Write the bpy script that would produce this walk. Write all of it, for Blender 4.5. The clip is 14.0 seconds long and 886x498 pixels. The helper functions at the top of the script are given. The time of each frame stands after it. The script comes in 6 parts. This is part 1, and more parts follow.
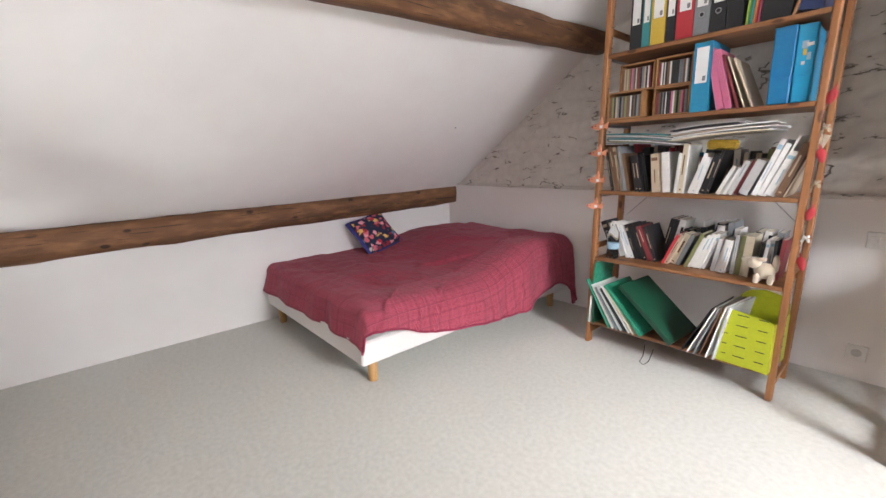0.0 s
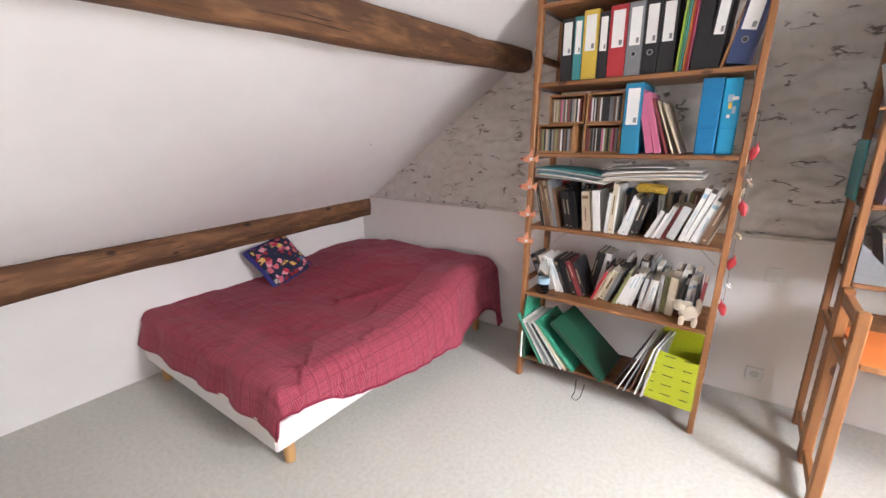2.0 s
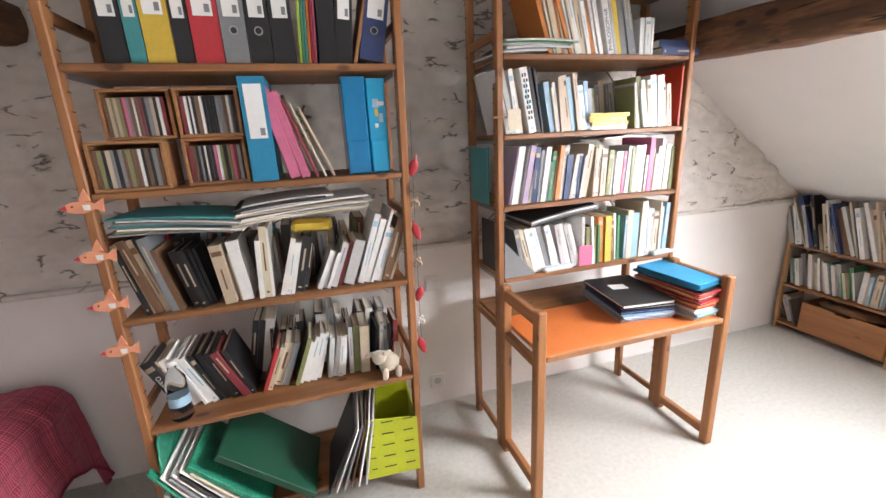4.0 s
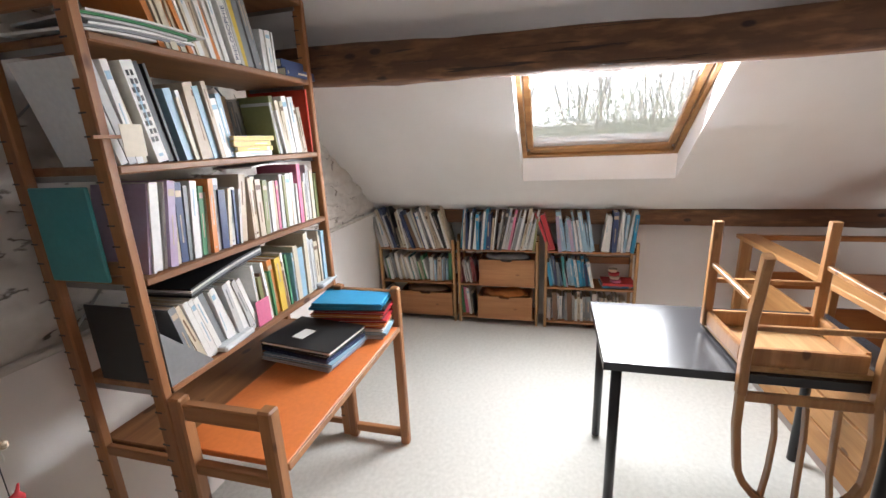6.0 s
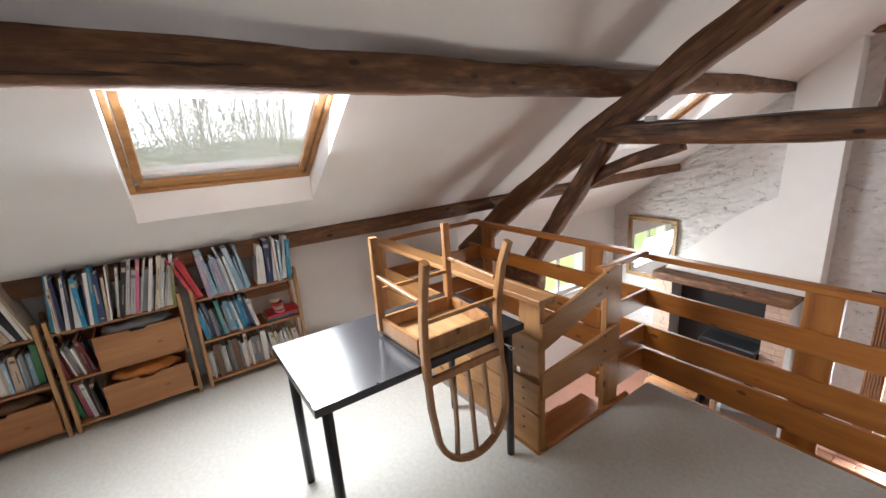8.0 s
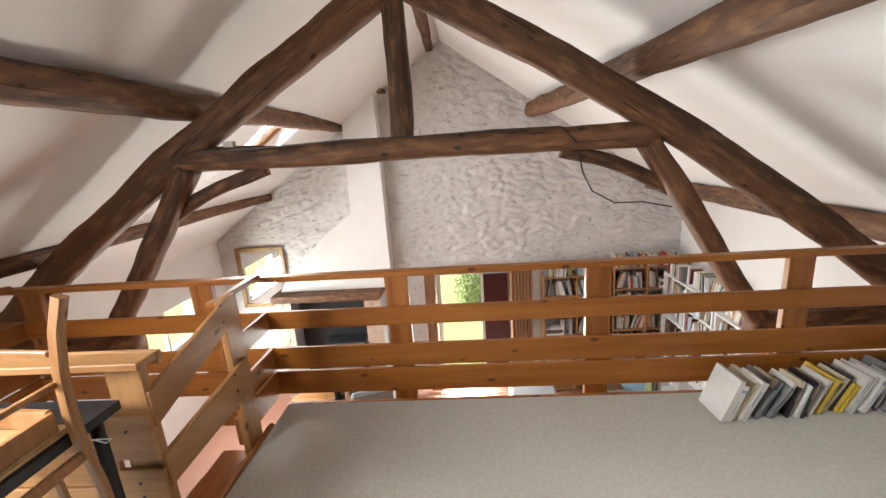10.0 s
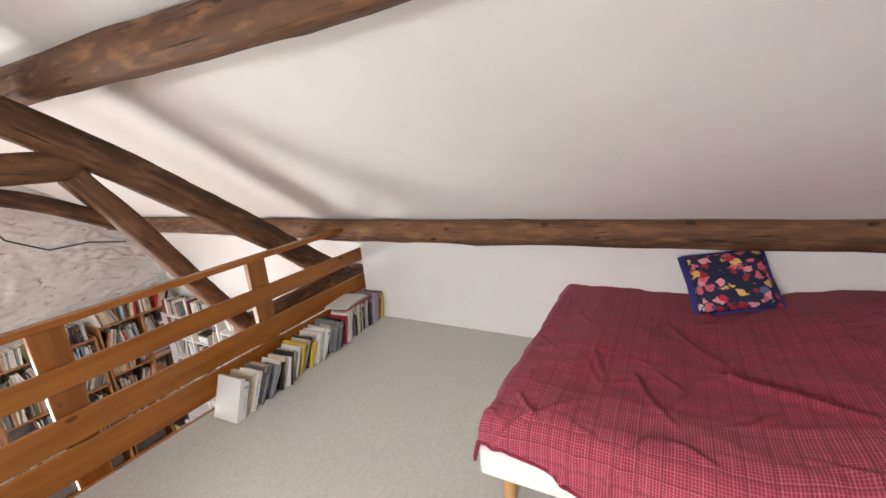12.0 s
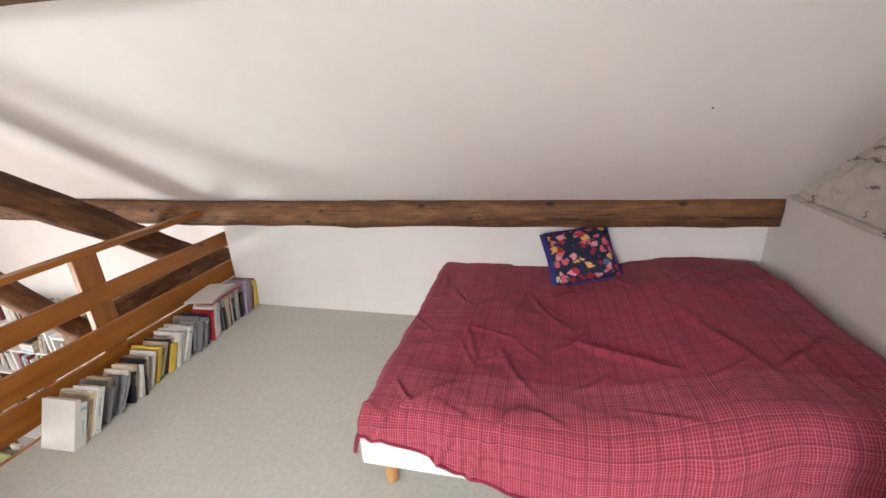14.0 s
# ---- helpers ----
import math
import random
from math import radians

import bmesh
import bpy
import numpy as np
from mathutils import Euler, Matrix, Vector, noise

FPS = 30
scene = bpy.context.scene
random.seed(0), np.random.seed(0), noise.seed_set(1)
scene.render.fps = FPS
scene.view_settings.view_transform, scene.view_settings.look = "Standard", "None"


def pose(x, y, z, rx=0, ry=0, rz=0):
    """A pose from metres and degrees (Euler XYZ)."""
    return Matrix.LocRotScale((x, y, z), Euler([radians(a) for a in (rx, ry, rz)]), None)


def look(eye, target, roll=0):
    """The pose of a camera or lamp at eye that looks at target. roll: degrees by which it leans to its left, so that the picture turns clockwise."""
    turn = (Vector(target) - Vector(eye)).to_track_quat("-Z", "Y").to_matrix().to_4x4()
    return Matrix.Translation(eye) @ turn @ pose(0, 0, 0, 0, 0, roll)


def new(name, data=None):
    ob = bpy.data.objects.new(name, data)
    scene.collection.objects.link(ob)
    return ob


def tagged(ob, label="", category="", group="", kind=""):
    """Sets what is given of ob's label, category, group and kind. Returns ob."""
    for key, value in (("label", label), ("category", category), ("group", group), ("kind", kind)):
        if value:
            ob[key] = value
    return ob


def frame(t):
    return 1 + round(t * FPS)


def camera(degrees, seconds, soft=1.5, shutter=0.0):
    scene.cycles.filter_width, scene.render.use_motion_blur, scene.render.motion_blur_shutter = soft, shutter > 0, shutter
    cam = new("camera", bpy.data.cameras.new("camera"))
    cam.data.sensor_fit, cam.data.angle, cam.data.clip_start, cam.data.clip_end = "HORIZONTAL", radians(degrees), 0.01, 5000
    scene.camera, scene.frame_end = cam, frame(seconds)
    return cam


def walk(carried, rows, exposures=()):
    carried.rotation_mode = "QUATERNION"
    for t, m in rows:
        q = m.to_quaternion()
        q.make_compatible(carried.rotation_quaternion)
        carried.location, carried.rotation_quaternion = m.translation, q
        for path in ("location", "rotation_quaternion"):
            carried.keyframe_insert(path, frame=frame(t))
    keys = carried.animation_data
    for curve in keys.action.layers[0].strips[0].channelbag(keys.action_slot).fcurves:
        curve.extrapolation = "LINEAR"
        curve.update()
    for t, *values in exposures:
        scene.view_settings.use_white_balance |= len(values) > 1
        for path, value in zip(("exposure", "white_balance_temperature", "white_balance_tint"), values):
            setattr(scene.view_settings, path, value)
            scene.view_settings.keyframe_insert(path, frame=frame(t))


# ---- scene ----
cam = camera(94.1, 14.0)
PATH = [
    (0, (3.317, -2.99, 1.22), (1.841, -1.708, 0.8), -1.6),
    (0.5, (3.294, -2.979, 1.315), (1.855, -1.679, 0.824), -1.2),
    (1, (3.232, -2.989, 1.434), (1.858, -1.639, 0.896), -0.7),
    (1.5, (3.13, -2.978, 1.506), (1.846, -1.554, 0.937), -0.5),
    (2, (3.007, -2.806, 1.518), (1.875, -1.243, 0.992), -0.6),
    (2.2, (2.955, -2.727, 1.534), (1.944, -1.084, 1.005), -0.6),
    (4.3, (2.615, -1.973, 1.556), (3.438, -0.234, 1.009), -2.9),
    (4.5, (2.584, -1.91, 1.558), (3.579, -0.266, 1.005), -2.9),
    (5, (2.63, -1.749, 1.529), (4.004, -0.402, 0.982), -3.0),
    (5.5, (2.655, -1.613, 1.544), (4.344, -0.68, 1.017), -2.8),
    (6, (2.63, -1.515, 1.561), (4.497, -1.01, 1.052), -2.6),
    (6.5, (2.681, -1.479, 1.559), (4.618, -1.398, 1.069), -3.0),
    (7, (2.767, -1.488, 1.554), (4.679, -1.851, 1.096), -3.1),
    (7.5, (2.799, -1.439, 1.574), (4.59, -2.203, 1.117), -3.2),
    (7.7, (2.819, -1.421, 1.607), (4.541, -2.314, 1.12), -3.6),
    (9.8, (2.853, -1.526, 1.516), (3.172, -3.444, 1.046), -3.8),
    (10, (2.848, -1.498, 1.522), (2.978, -3.436, 1.045), -3.9),
    (10.5, (2.773, -1.482, 1.519), (2.43, -3.393, 1.039), -4.5),
    (11, (2.658, -1.506, 1.524), (1.8, -3.245, 1.035), -5.1),
    (11.5, (2.653, -1.451, 1.531), (1.339, -2.867, 1.016), -5.5),
    (12, (2.743, -1.355, 1.465), (1.057, -2.309, 0.968), -5.1),
    (12.5, (2.65, -1.253, 1.574), (0.818, -1.717, 0.918), -4.9),
    (13, (2.606, -1.181, 1.57), (0.752, -1.369, 0.844), -4.4),
    (13.5, (2.614, -1.207, 1.56), (0.761, -1.384, 0.828), -3.5),
    (14, (2.664, -1.306, 1.544), (0.838, -1.755, 0.863), -2.8),
]
EXPOSURES = [
    (0.0, 1.6, 6250, 12), (2.0, 1.76, 6300, 14), (4.5, 1.46, 6350, 12), (5.5, 1.17, 6300, 11), (6.5, 1.0, 6250, 11), (7.5, 0.98, 6200, 10),
    (10.0, 1.42, 6500, 8), (10.5, 1.3, 6450, 9), (11.5, 1.4, 6450, 10), (12.3, 1.68, 6550, 12), (14.0, 1.72, 6550, 11)]
walk(cam, [(t, look(eye, target, roll)) for t, eye, target, roll in PATH], EXPOSURES)

# ---- world and light ----
world = bpy.data.worlds.new("sky")
scene.world = world
world.use_nodes = True
wn = world.node_tree
sky = wn.nodes.new("ShaderNodeTexSky")
sky.sky_type, sky.sun_disc = "NISHITA", False
sky.sun_elevation, sky.sun_rotation = radians(33), radians(90)
sky.air_density, sky.dust_density = 1.0, 4.0
wn.links.new(sky.outputs[0], wn.nodes["Background"].inputs[0])
wn.nodes["Background"].inputs[1].default_value = 0.15


def lamp(name, kind, m, energy, color=(1, 1, 1), size=1.0, size_y=None):
    data = bpy.data.lights.new(name, kind)
    data.energy, data.color = energy, color
    if kind == "AREA":
        data.shape, data.size, data.size_y = "RECTANGLE", size, size_y or size
    ob = new(name, data)
    ob.matrix_world = m
    return ob


sun = lamp("sun", "SUN", look((11.5, -2.45, 7.5), (0, -2.0, 0)), 4.6, (1, 0.985, 0.96))
sun.data.angle = radians(48)
lamp("skylight_glow", "AREA", look((5.235, -1.81, 1.60), (4.0, -1.81, 1.0)), 42, (0.97, 0.985, 1.0), 0.86, 1.0)
lamp("far_skylight_glow", "AREA", look((5.3, -6.1, 1.60), (4.1, -5.8, 0.9)), 24, (0.97, 0.985, 1.0), 0.8, 1.0)
lamp("door_glow", "AREA", look((3.04, -7.98, -1.6), (3.04, -5, -2.0)), 68, (0.98, 1, 0.97), 0.7, 1.9)
lamp("side_window_glow", "AREA", look((7.0, -6.7, -0.8), (5, -6.7, -1.4)), 45, (0.98, 1, 0.98), 1.2, 0.6)
scene.view_settings.exposure = 0.9

# ---- materials ----


def mat(name, base, rough=0.6, metal=0.0, tint=None, scale=6.0, amount=0.5, bump=0.0, bscale=60.0, stretch=None, spec=None, coord="Object", sheen=0.0, detail=6.0):
    """A surface of one colour that wanders to a second one, at two scales, with relief."""
    m = bpy.data.materials.new(name)
    m.use_nodes = True
    nt = m.node_tree
    n, l = nt.nodes, nt.links
    b = n["Principled BSDF"]
    b.inputs["Roughness"].default_value, b.inputs["Metallic"].default_value = rough, metal
    if spec is not None:
        b.inputs["Specular IOR Level"].default_value = spec
    if sheen:
        b.inputs["Sheen Weight"].default_value = sheen
    b.inputs["Base Color"].default_value = (*base, 1)
    tc, mp = n.new("ShaderNodeTexCoord"), n.new("ShaderNodeMapping")
    l.new(tc.outputs[coord], mp.inputs[0])
    if stretch:
        mp.inputs["Scale"].default_value = stretch
    if tint:
        t1, t2, mx, ramp, add = n.new("ShaderNodeTexNoise"), n.new("ShaderNodeTexNoise"), n.new("ShaderNodeMix"), n.new("ShaderNodeMapRange"), n.new("ShaderNodeMath")
        t1.inputs["Scale"].default_value, t2.inputs["Scale"].default_value = scale, scale * 7
        t1.inputs["Detail"].default_value = detail
        l.new(mp.outputs[0], t1.inputs["Vector"]), l.new(mp.outputs[0], t2.inputs["Vector"])
        add.operation = "ADD"
        l.new(t1.outputs["Fac"], add.inputs[0]), l.new(t2.outputs["Fac"], add.inputs[1])
        l.new(add.outputs[0], ramp.inputs[0])
        ramp.inputs[1].default_value, ramp.inputs[2].default_value = 1 - 0.35 / max(amount, 0.05) * 0.6, 1 + 0.35 / max(amount, 0.05) * 0.6
        mx.data_type = "RGBA"
        mx.inputs["A"].default_value, mx.inputs["B"].default_value = (*base, 1), (*tint, 1)
        l.new(ramp.outputs[0], mx.inputs["Factor"]), l.new(mx.outputs["Result"], b.inputs["Base Color"])
    if bump:
        t3, bp = n.new("ShaderNodeTexNoise"), n.new("ShaderNodeBump")
        t3.inputs["Scale"].default_value, t3.inputs["Detail"].default_value = bscale, 5
        l.new(mp.outputs[0], t3.inputs["Vector"])
        bp.inputs["Strength"].default_value, bp.inputs["Distance"].default_value = min(bump, 1), 0.004
        l.new(t3.outputs["Fac"], bp.inputs["Height"]), l.new(bp.outputs[0], b.inputs["Normal"])
    return m


def wood(name, light, dark, axis=0, grain=1.0, rough=0.5, knots=True, bump=0.25):
    """Planed timber: grain runs along the axis."""
    m = bpy.data.materials.new(name)
    m.use_nodes = True
    nt = m.node_tree
    n, l = nt.nodes, nt.links
    b = n["Principled BSDF"]
    b.inputs["Roughness"].default_value = rough
    tc, mp, oi = n.new("ShaderNodeTexCoord"), n.new("ShaderNodeMapping"), n.new("ShaderNodeObjectInfo")
    s = [14.0 * grain] * 3
    s[axis] = 0.9 * grain
    mp.inputs["Scale"].default_value = s
    l.new(tc.outputs["Object"], mp.inputs[0])
    add = n.new("ShaderNodeVectorMath")
    sc = n.new("ShaderNodeMath")
    sc.operation = "MULTIPLY"
    sc.inputs[1].default_value = 37.0
    l.new(oi.outputs["Random"], sc.inputs[0]), l.new(mp.outputs[0], add.inputs[0]), l.new(sc.outputs[0], add.inputs[1])
    t1, t2 = n.new("ShaderNodeTexNoise"), n.new("ShaderNodeTexNoise")
    t1.inputs["Scale"].default_value, t1.inputs["Detail"].default_value, t1.inputs["Distortion"].default_value = 1.2, 8, 0.6
    t2.inputs["Scale"].default_value, t2.inputs["Detail"].default_value = 9, 3
    l.new(add.outputs[0], t1.inputs["Vector"]), l.new(add.outputs[0], t2.inputs["Vector"])
    r1, mx = n.new("ShaderNodeValToRGB"), n.new("ShaderNodeMix")
    r1.color_ramp.elements[0].position, r1.color_ramp.elements[1].position = 0.34, 0.66
    r1.color_ramp.elements[0].color, r1.color_ramp.elements[1].color = (*dark, 1), (*light, 1)
    l.new(t1.outputs["Fac"], r1.inputs[0])
    mx.data_type, mx.blend_type = "RGBA", "MULTIPLY"
    mx.inputs["Factor"].default_value = 0.35
    l.new(r1.outputs[0], mx.inputs["A"]), l.new(t2.outputs["Fac"], mx.inputs["B"])
    out = mx.outputs["Result"]
    if knots:
        vo, kr, mk, mp2 = n.new("ShaderNodeTexVoronoi"), n.new("ShaderNodeMapRange"), n.new("ShaderNodeMix"), n.new("ShaderNodeMapping")
        s2 = [9.0] * 3
        s2[axis] = 4.5
        mp2.inputs["Scale"].default_value = s2
        l.new(tc.outputs["Object"], mp2.inputs[0]), l.new(mp2.outputs[0], vo.inputs["Vector"])
        vo.inputs["Scale"].default_value = 1.0
        kr.inputs[1].default_value, kr.inputs[2].default_value = 0.09, 0.14
        kr.inputs[3].default_value, kr.inputs[4].default_value = 1, 0
        l.new(vo.outputs["Distance"], kr.inputs[0]), l.new(kr.outputs[0], mk.inputs["Factor"])
        mk.data_type = "RGBA"
        mk.inputs["B"].default_value = (dark[0] * 0.35, dark[1] * 0.3, dark[2] * 0.3, 1)
        l.new(out, mk.inputs["A"])
        out = mk.outputs["Result"]
    l.new(out, b.inputs["Base Color"])
    bp = n.new("ShaderNodeBump")
    bp.inputs["Strength"].default_value, bp.inputs["Distance"].default_value = bump, 0.003
    l.new(t1.outputs["Fac"], bp.inputs["Height"]), l.new(bp.outputs[0], b.inputs["Normal"])
    return m


def hewn(name):
    """Old oak: honey and near-black patches, long drying cracks, adze marks; the grain runs along local x."""
    m = wood(name, (0.195, 0.085, 0.036), (0.074, 0.031, 0.014), 0, 0.34, 0.72, True, 0.5)
    nt = m.node_tree
    n, l = nt.nodes, nt.links
    b = n["Principled BSDF"]
    src = b.inputs["Base Color"].links[0].from_socket
    tc, mp, mp2 = n.new("ShaderNodeTexCoord"), n.new("ShaderNodeMapping"), n.new("ShaderNodeMapping")
    mp.inputs["Scale"].default_value, mp2.inputs["Scale"].default_value = (1.2, 5, 5), (0.4, 15, 15)
    l.new(tc.outputs["Object"], mp.inputs[0]), l.new(tc.outputs["Object"], mp2.inputs[0])
    pt, ck = n.new("ShaderNodeTexNoise"), n.new("ShaderNodeTexNoise")
    pt.inputs["Detail"].default_value, ck.inputs["Detail"].default_value, ck.inputs["Distortion"].default_value = 4, 6, 0.7
    l.new(mp.outputs[0], pt.inputs["Vector"]), l.new(mp2.outputs[0], ck.inputs["Vector"])
    r1, r2, m1, m2 = n.new("ShaderNodeMapRange"), n.new("ShaderNodeMapRange"), n.new("ShaderNodeMix"), n.new("ShaderNodeMix")
    m1.data_type = m2.data_type = "RGBA"
    r1.inputs[1].default_value, r1.inputs[2].default_value, r1.inputs[4].default_value = 0.48, 0.74, 0.7
    r2.inputs[1].default_value, r2.inputs[2].default_value = 0.34, 0.37
    r2.inputs[3].default_value, r2.inputs[4].default_value = 0.9, 0.0
    l.new(pt.outputs["Fac"], r1.inputs[0]), l.new(ck.outputs["Fac"], r2.inputs[0])
    for mx, fac, a, colour in ((m1, r1, src, (0.31, 0.15, 0.063, 1)), (m2, r2, m1.outputs[2], (0.022, 0.011, 0.007, 1))):
        mx.inputs[7].default_value = colour
        l.new(a, mx.inputs[6]), l.new(fac.outputs[0], mx.inputs[0])
    l.new(m2.outputs[2], b.inputs["Base Color"])
    bp = n.new("ShaderNodeBump")
    bp.inputs["Strength"].default_value, bp.inputs["Distance"].default_value = 0.9, 0.006
    bp.invert = True
    l.new(r2.outputs[0], bp.inputs["Height"]), l.new(b.inputs["Normal"].links[0].from_socket, bp.inputs["Normal"]), l.new(bp.outputs[0], b.inputs["Normal"])
    return m


M = {}
M["plaster"] = mat("white_plaster", (0.80, 0.78, 0.76), 0.9, tint=(0.72, 0.69, 0.665), scale=0.7, amount=0.3, bump=0.25, bscale=25)
M["stone_plaster"] = mat("rough_limewash", (0.70, 0.66, 0.61), 0.95, tint=(0.52, 0.48, 0.43), scale=2.2, amount=0.4, bump=0.9, bscale=28)
M["far_stone"] = mat("whitewashed_stone", (0.70, 0.68, 0.66), 0.95, tint=(0.56, 0.53, 0.51), scale=2.5, amount=0.4, bump=0.9, bscale=22)
M["wallpaint"] = mat("cream_paint", (0.78, 0.755, 0.73), 0.85, tint=(0.73, 0.69, 0.66), scale=1.2, amount=0.3, bump=0.15, bscale=30)
M["carpet"] = mat("grey_carpet", (0.60, 0.59, 0.54), 1.0, tint=(0.475, 0.465, 0.42), scale=45, amount=0.8, bump=0.9, bscale=320, sheen=0.2)
M["beam"] = hewn("old_oak_beam")
M["beam_x"] = M["beam_z"] = M["beam"]
M["pine_x"] = wood("pine_x", (0.45, 0.22, 0.085), (0.31, 0.135, 0.048), 0)
M["pine_y"] = wood("pine_y", (0.45, 0.22, 0.085), (0.31, 0.135, 0.048), 1)
M["pine_z"] = wood("pine_z", (0.45, 0.22, 0.085), (0.31, 0.135, 0.048), 2)
M["rail"] = wood("varnished_rail", (0.43, 0.155, 0.022), (0.31, 0.095, 0.011), 0, 1.0, 0.4)
M["rail_z"] = wood("varnished_rail_z", (0.43, 0.165, 0.030), (0.27, 0.082, 0.014), 2, 1.0, 0.4)
M["rail_y"] = wood("varnished_rail_y", (0.42, 0.16, 0.034), (0.29, 0.095, 0.018), 1, 1.0, 0.4)
M["tile"] = mat("terracotta", (0.36, 0.17, 0.11), 0.6, tint=(0.28, 0.13, 0.09), scale=4, bump=0.2)
M["grass"] = mat("grass_green", (0.34, 0.38, 0.15), 0.9, tint=(0.26, 0.32, 0.10), scale=1.5, bump=0.6)
M["white"] = mat("white_paint", (0.82, 0.82, 0.82), 0.5)
M["black"] = mat("black_paint", (0.018, 0.018, 0.02), 0.45)
M["table_top"] = mat("black_table_top", (0.022, 0.022, 0.026), 0.24, tint=(0.03, 0.03, 0.034), scale=3)
M["quilt"] = mat("red_quilt", (0.30, 0.035, 0.06), 0.9, tint=(0.24, 0.028, 0.05), scale=3, sheen=0.3)
M["mattress"] = mat("white_ticking", (0.74, 0.71, 0.68), 0.9, tint=(0.68, 0.65, 0.62), scale=5, bump=0.3, bscale=200)
M["beech"] = wood("beech_z", (0.62, 0.36, 0.14), (0.52, 0.28, 0.10), 2, 1.0, 0.4, False)


def cracked(m, scale, colour, width=0.012, cover=0.5):
    """Adds short dark cracks and pits with their own relief."""
    nt = m.node_tree
    n, l = nt.nodes, nt.links
    b = n["Principled BSDF"]
    src, nrm = b.inputs["Base Color"].links[0].from_socket, b.inputs["Normal"].links[0].from_socket
    tc, mp = n.new("ShaderNodeTexCoord"), n.new("ShaderNodeMapping")
    mp.inputs["Scale"].default_value = scale
    l.new(tc.outputs["Object"], mp.inputs[0])
    a, c = n.new("ShaderNodeTexNoise"), n.new("ShaderNodeTexNoise")
    a.inputs["Scale"].default_value, a.inputs["Detail"].default_value = 1.0, 5
    c.inputs["Scale"].default_value, c.inputs["Detail"].default_value = 2.3, 2
    l.new(mp.outputs[0], a.inputs["Vector"]), l.new(mp.outputs[0], c.inputs["Vector"])
    d, ab, r, r2, mul, mx = n.new("ShaderNodeMath"), n.new("ShaderNodeMath"), n.new("ShaderNodeMapRange"), n.new("ShaderNodeMapRange"), n.new("ShaderNodeMath"), n.new("ShaderNodeMix")
    d.operation, ab.operation, mul.operation = "SUBTRACT", "ABSOLUTE", "MULTIPLY"
    d.inputs[1].default_value = 0.5
    r.inputs[1].default_value, r.inputs[2].default_value, r.inputs[3].default_value, r.inputs[4].default_value = width * 0.3, width, 1, 0
    r2.inputs[1].default_value, r2.inputs[2].default_value = cover, cover + 0.06
    mx.data_type = "RGBA"
    mx.inputs[7].default_value = (*colour, 1)
    l.new(a.outputs["Fac"], d.inputs[0]), l.new(d.outputs[0], ab.inputs[0]), l.new(ab.outputs[0], r.inputs[0]), l.new(c.outputs["Fac"], r2.inputs[0])
    l.new(r.outputs[0], mul.inputs[0]), l.new(r2.outputs[0], mul.inputs[1]), l.new(mul.outputs[0], mx.inputs[0]), l.new(src, mx.inputs[6])
    l.new(mx.outputs[2], b.inputs["Base Color"])
    bp = n.new("ShaderNodeBump")
    bp.invert = True
    bp.inputs["Strength"].default_value, bp.inputs["Distance"].default_value = 0.8, 0.01
    l.new(mul.outputs[0], bp.inputs["Height"]), l.new(nrm, bp.inputs["Normal"]), l.new(bp.outputs[0], b.inputs["Normal"])


cracked(M["stone_plaster"], (3.0, 3.0, 8.0), (0.22, 0.19, 0.16), 0.014, 0.52)
cracked(M["far_stone"], (3.5, 3.5, 9.0), (0.40, 0.37, 0.35), 0.014, 0.50)


# ---- builders ----
def bx(bm, x0, x1, y0, y1, z0, z1, m=None):
    c = ((x0 + x1) / 2, (y0 + y1) / 2, (z0 + z1) / 2)
    mat4 = Matrix.Translation(c) @ Matrix.Diagonal((abs(x1 - x0), abs(y1 - y0), abs(z1 - z0), 1))
    return bmesh.ops.create_cube(bm, size=1, matrix=(m @ mat4) if m else mat4)["verts"]


def rounded(bm, width=0.003, segments=1):
    bmesh.ops.bevel(bm, geom=bm.edges[:], offset=width, segments=segments, affect="EDGES", clamp_overlap=True)
    return bm


def box(x0, x1, y0, y1, z0, z1, bevel=0.003, m=None):
    bm = bmesh.new()
    bx(bm, x0, x1, y0, y1, z0, z1, m)
    if bevel:
        rounded(bm, bevel)
    return bm


def part(name, bm, material, parent=None, label="", smooth=False):
    me = bpy.data.meshes.new(name)
    bm.to_mesh(me)
    bm.free()
    for one in material if isinstance(material, (list, tuple)) else [material]:
        me.materials.append(one)
    if smooth:
        for p in me.polygons:
            p.use_smooth = True
    ob = new(name, me)
    ob.parent = parent
    return tagged(ob, label)


def thing(name, x, y, z=0.0, rz=0.0, label="", category="", group=""):
    ob = new(name)
    ob.empty_display_size = 0.1
    ob.matrix_world = pose(x, y, z, 0, 0, rz)
    return tagged(ob, label, category, group)


def structure(name, bm, material, label="", smooth=False):
    return tagged(part(name, bm, material, None, label, smooth), kind="structure")


def prism(bm, outline, axis, a, b):
    """A slab: the outline (pairs) carried along the axis from a to b."""
    def at(p, v):
        return (v, p[0], p[1]) if axis == "x" else (p[0], v, p[1]) if axis == "y" else (p[0], p[1], v)
    va, vb = [bm.verts.new(at(p, a)) for p in outline], [bm.verts.new(at(p, b)) for p in outline]
    bm.faces.new(va), bm.faces.new(vb[::-1])
    for i in range(len(outline)):
        j = (i + 1) % len(outline)
        bm.faces.new((va[j], va[i], vb[i], vb[j]))
    bmesh.ops.recalc_face_normals(bm, faces=bm.faces[:])
    return bm


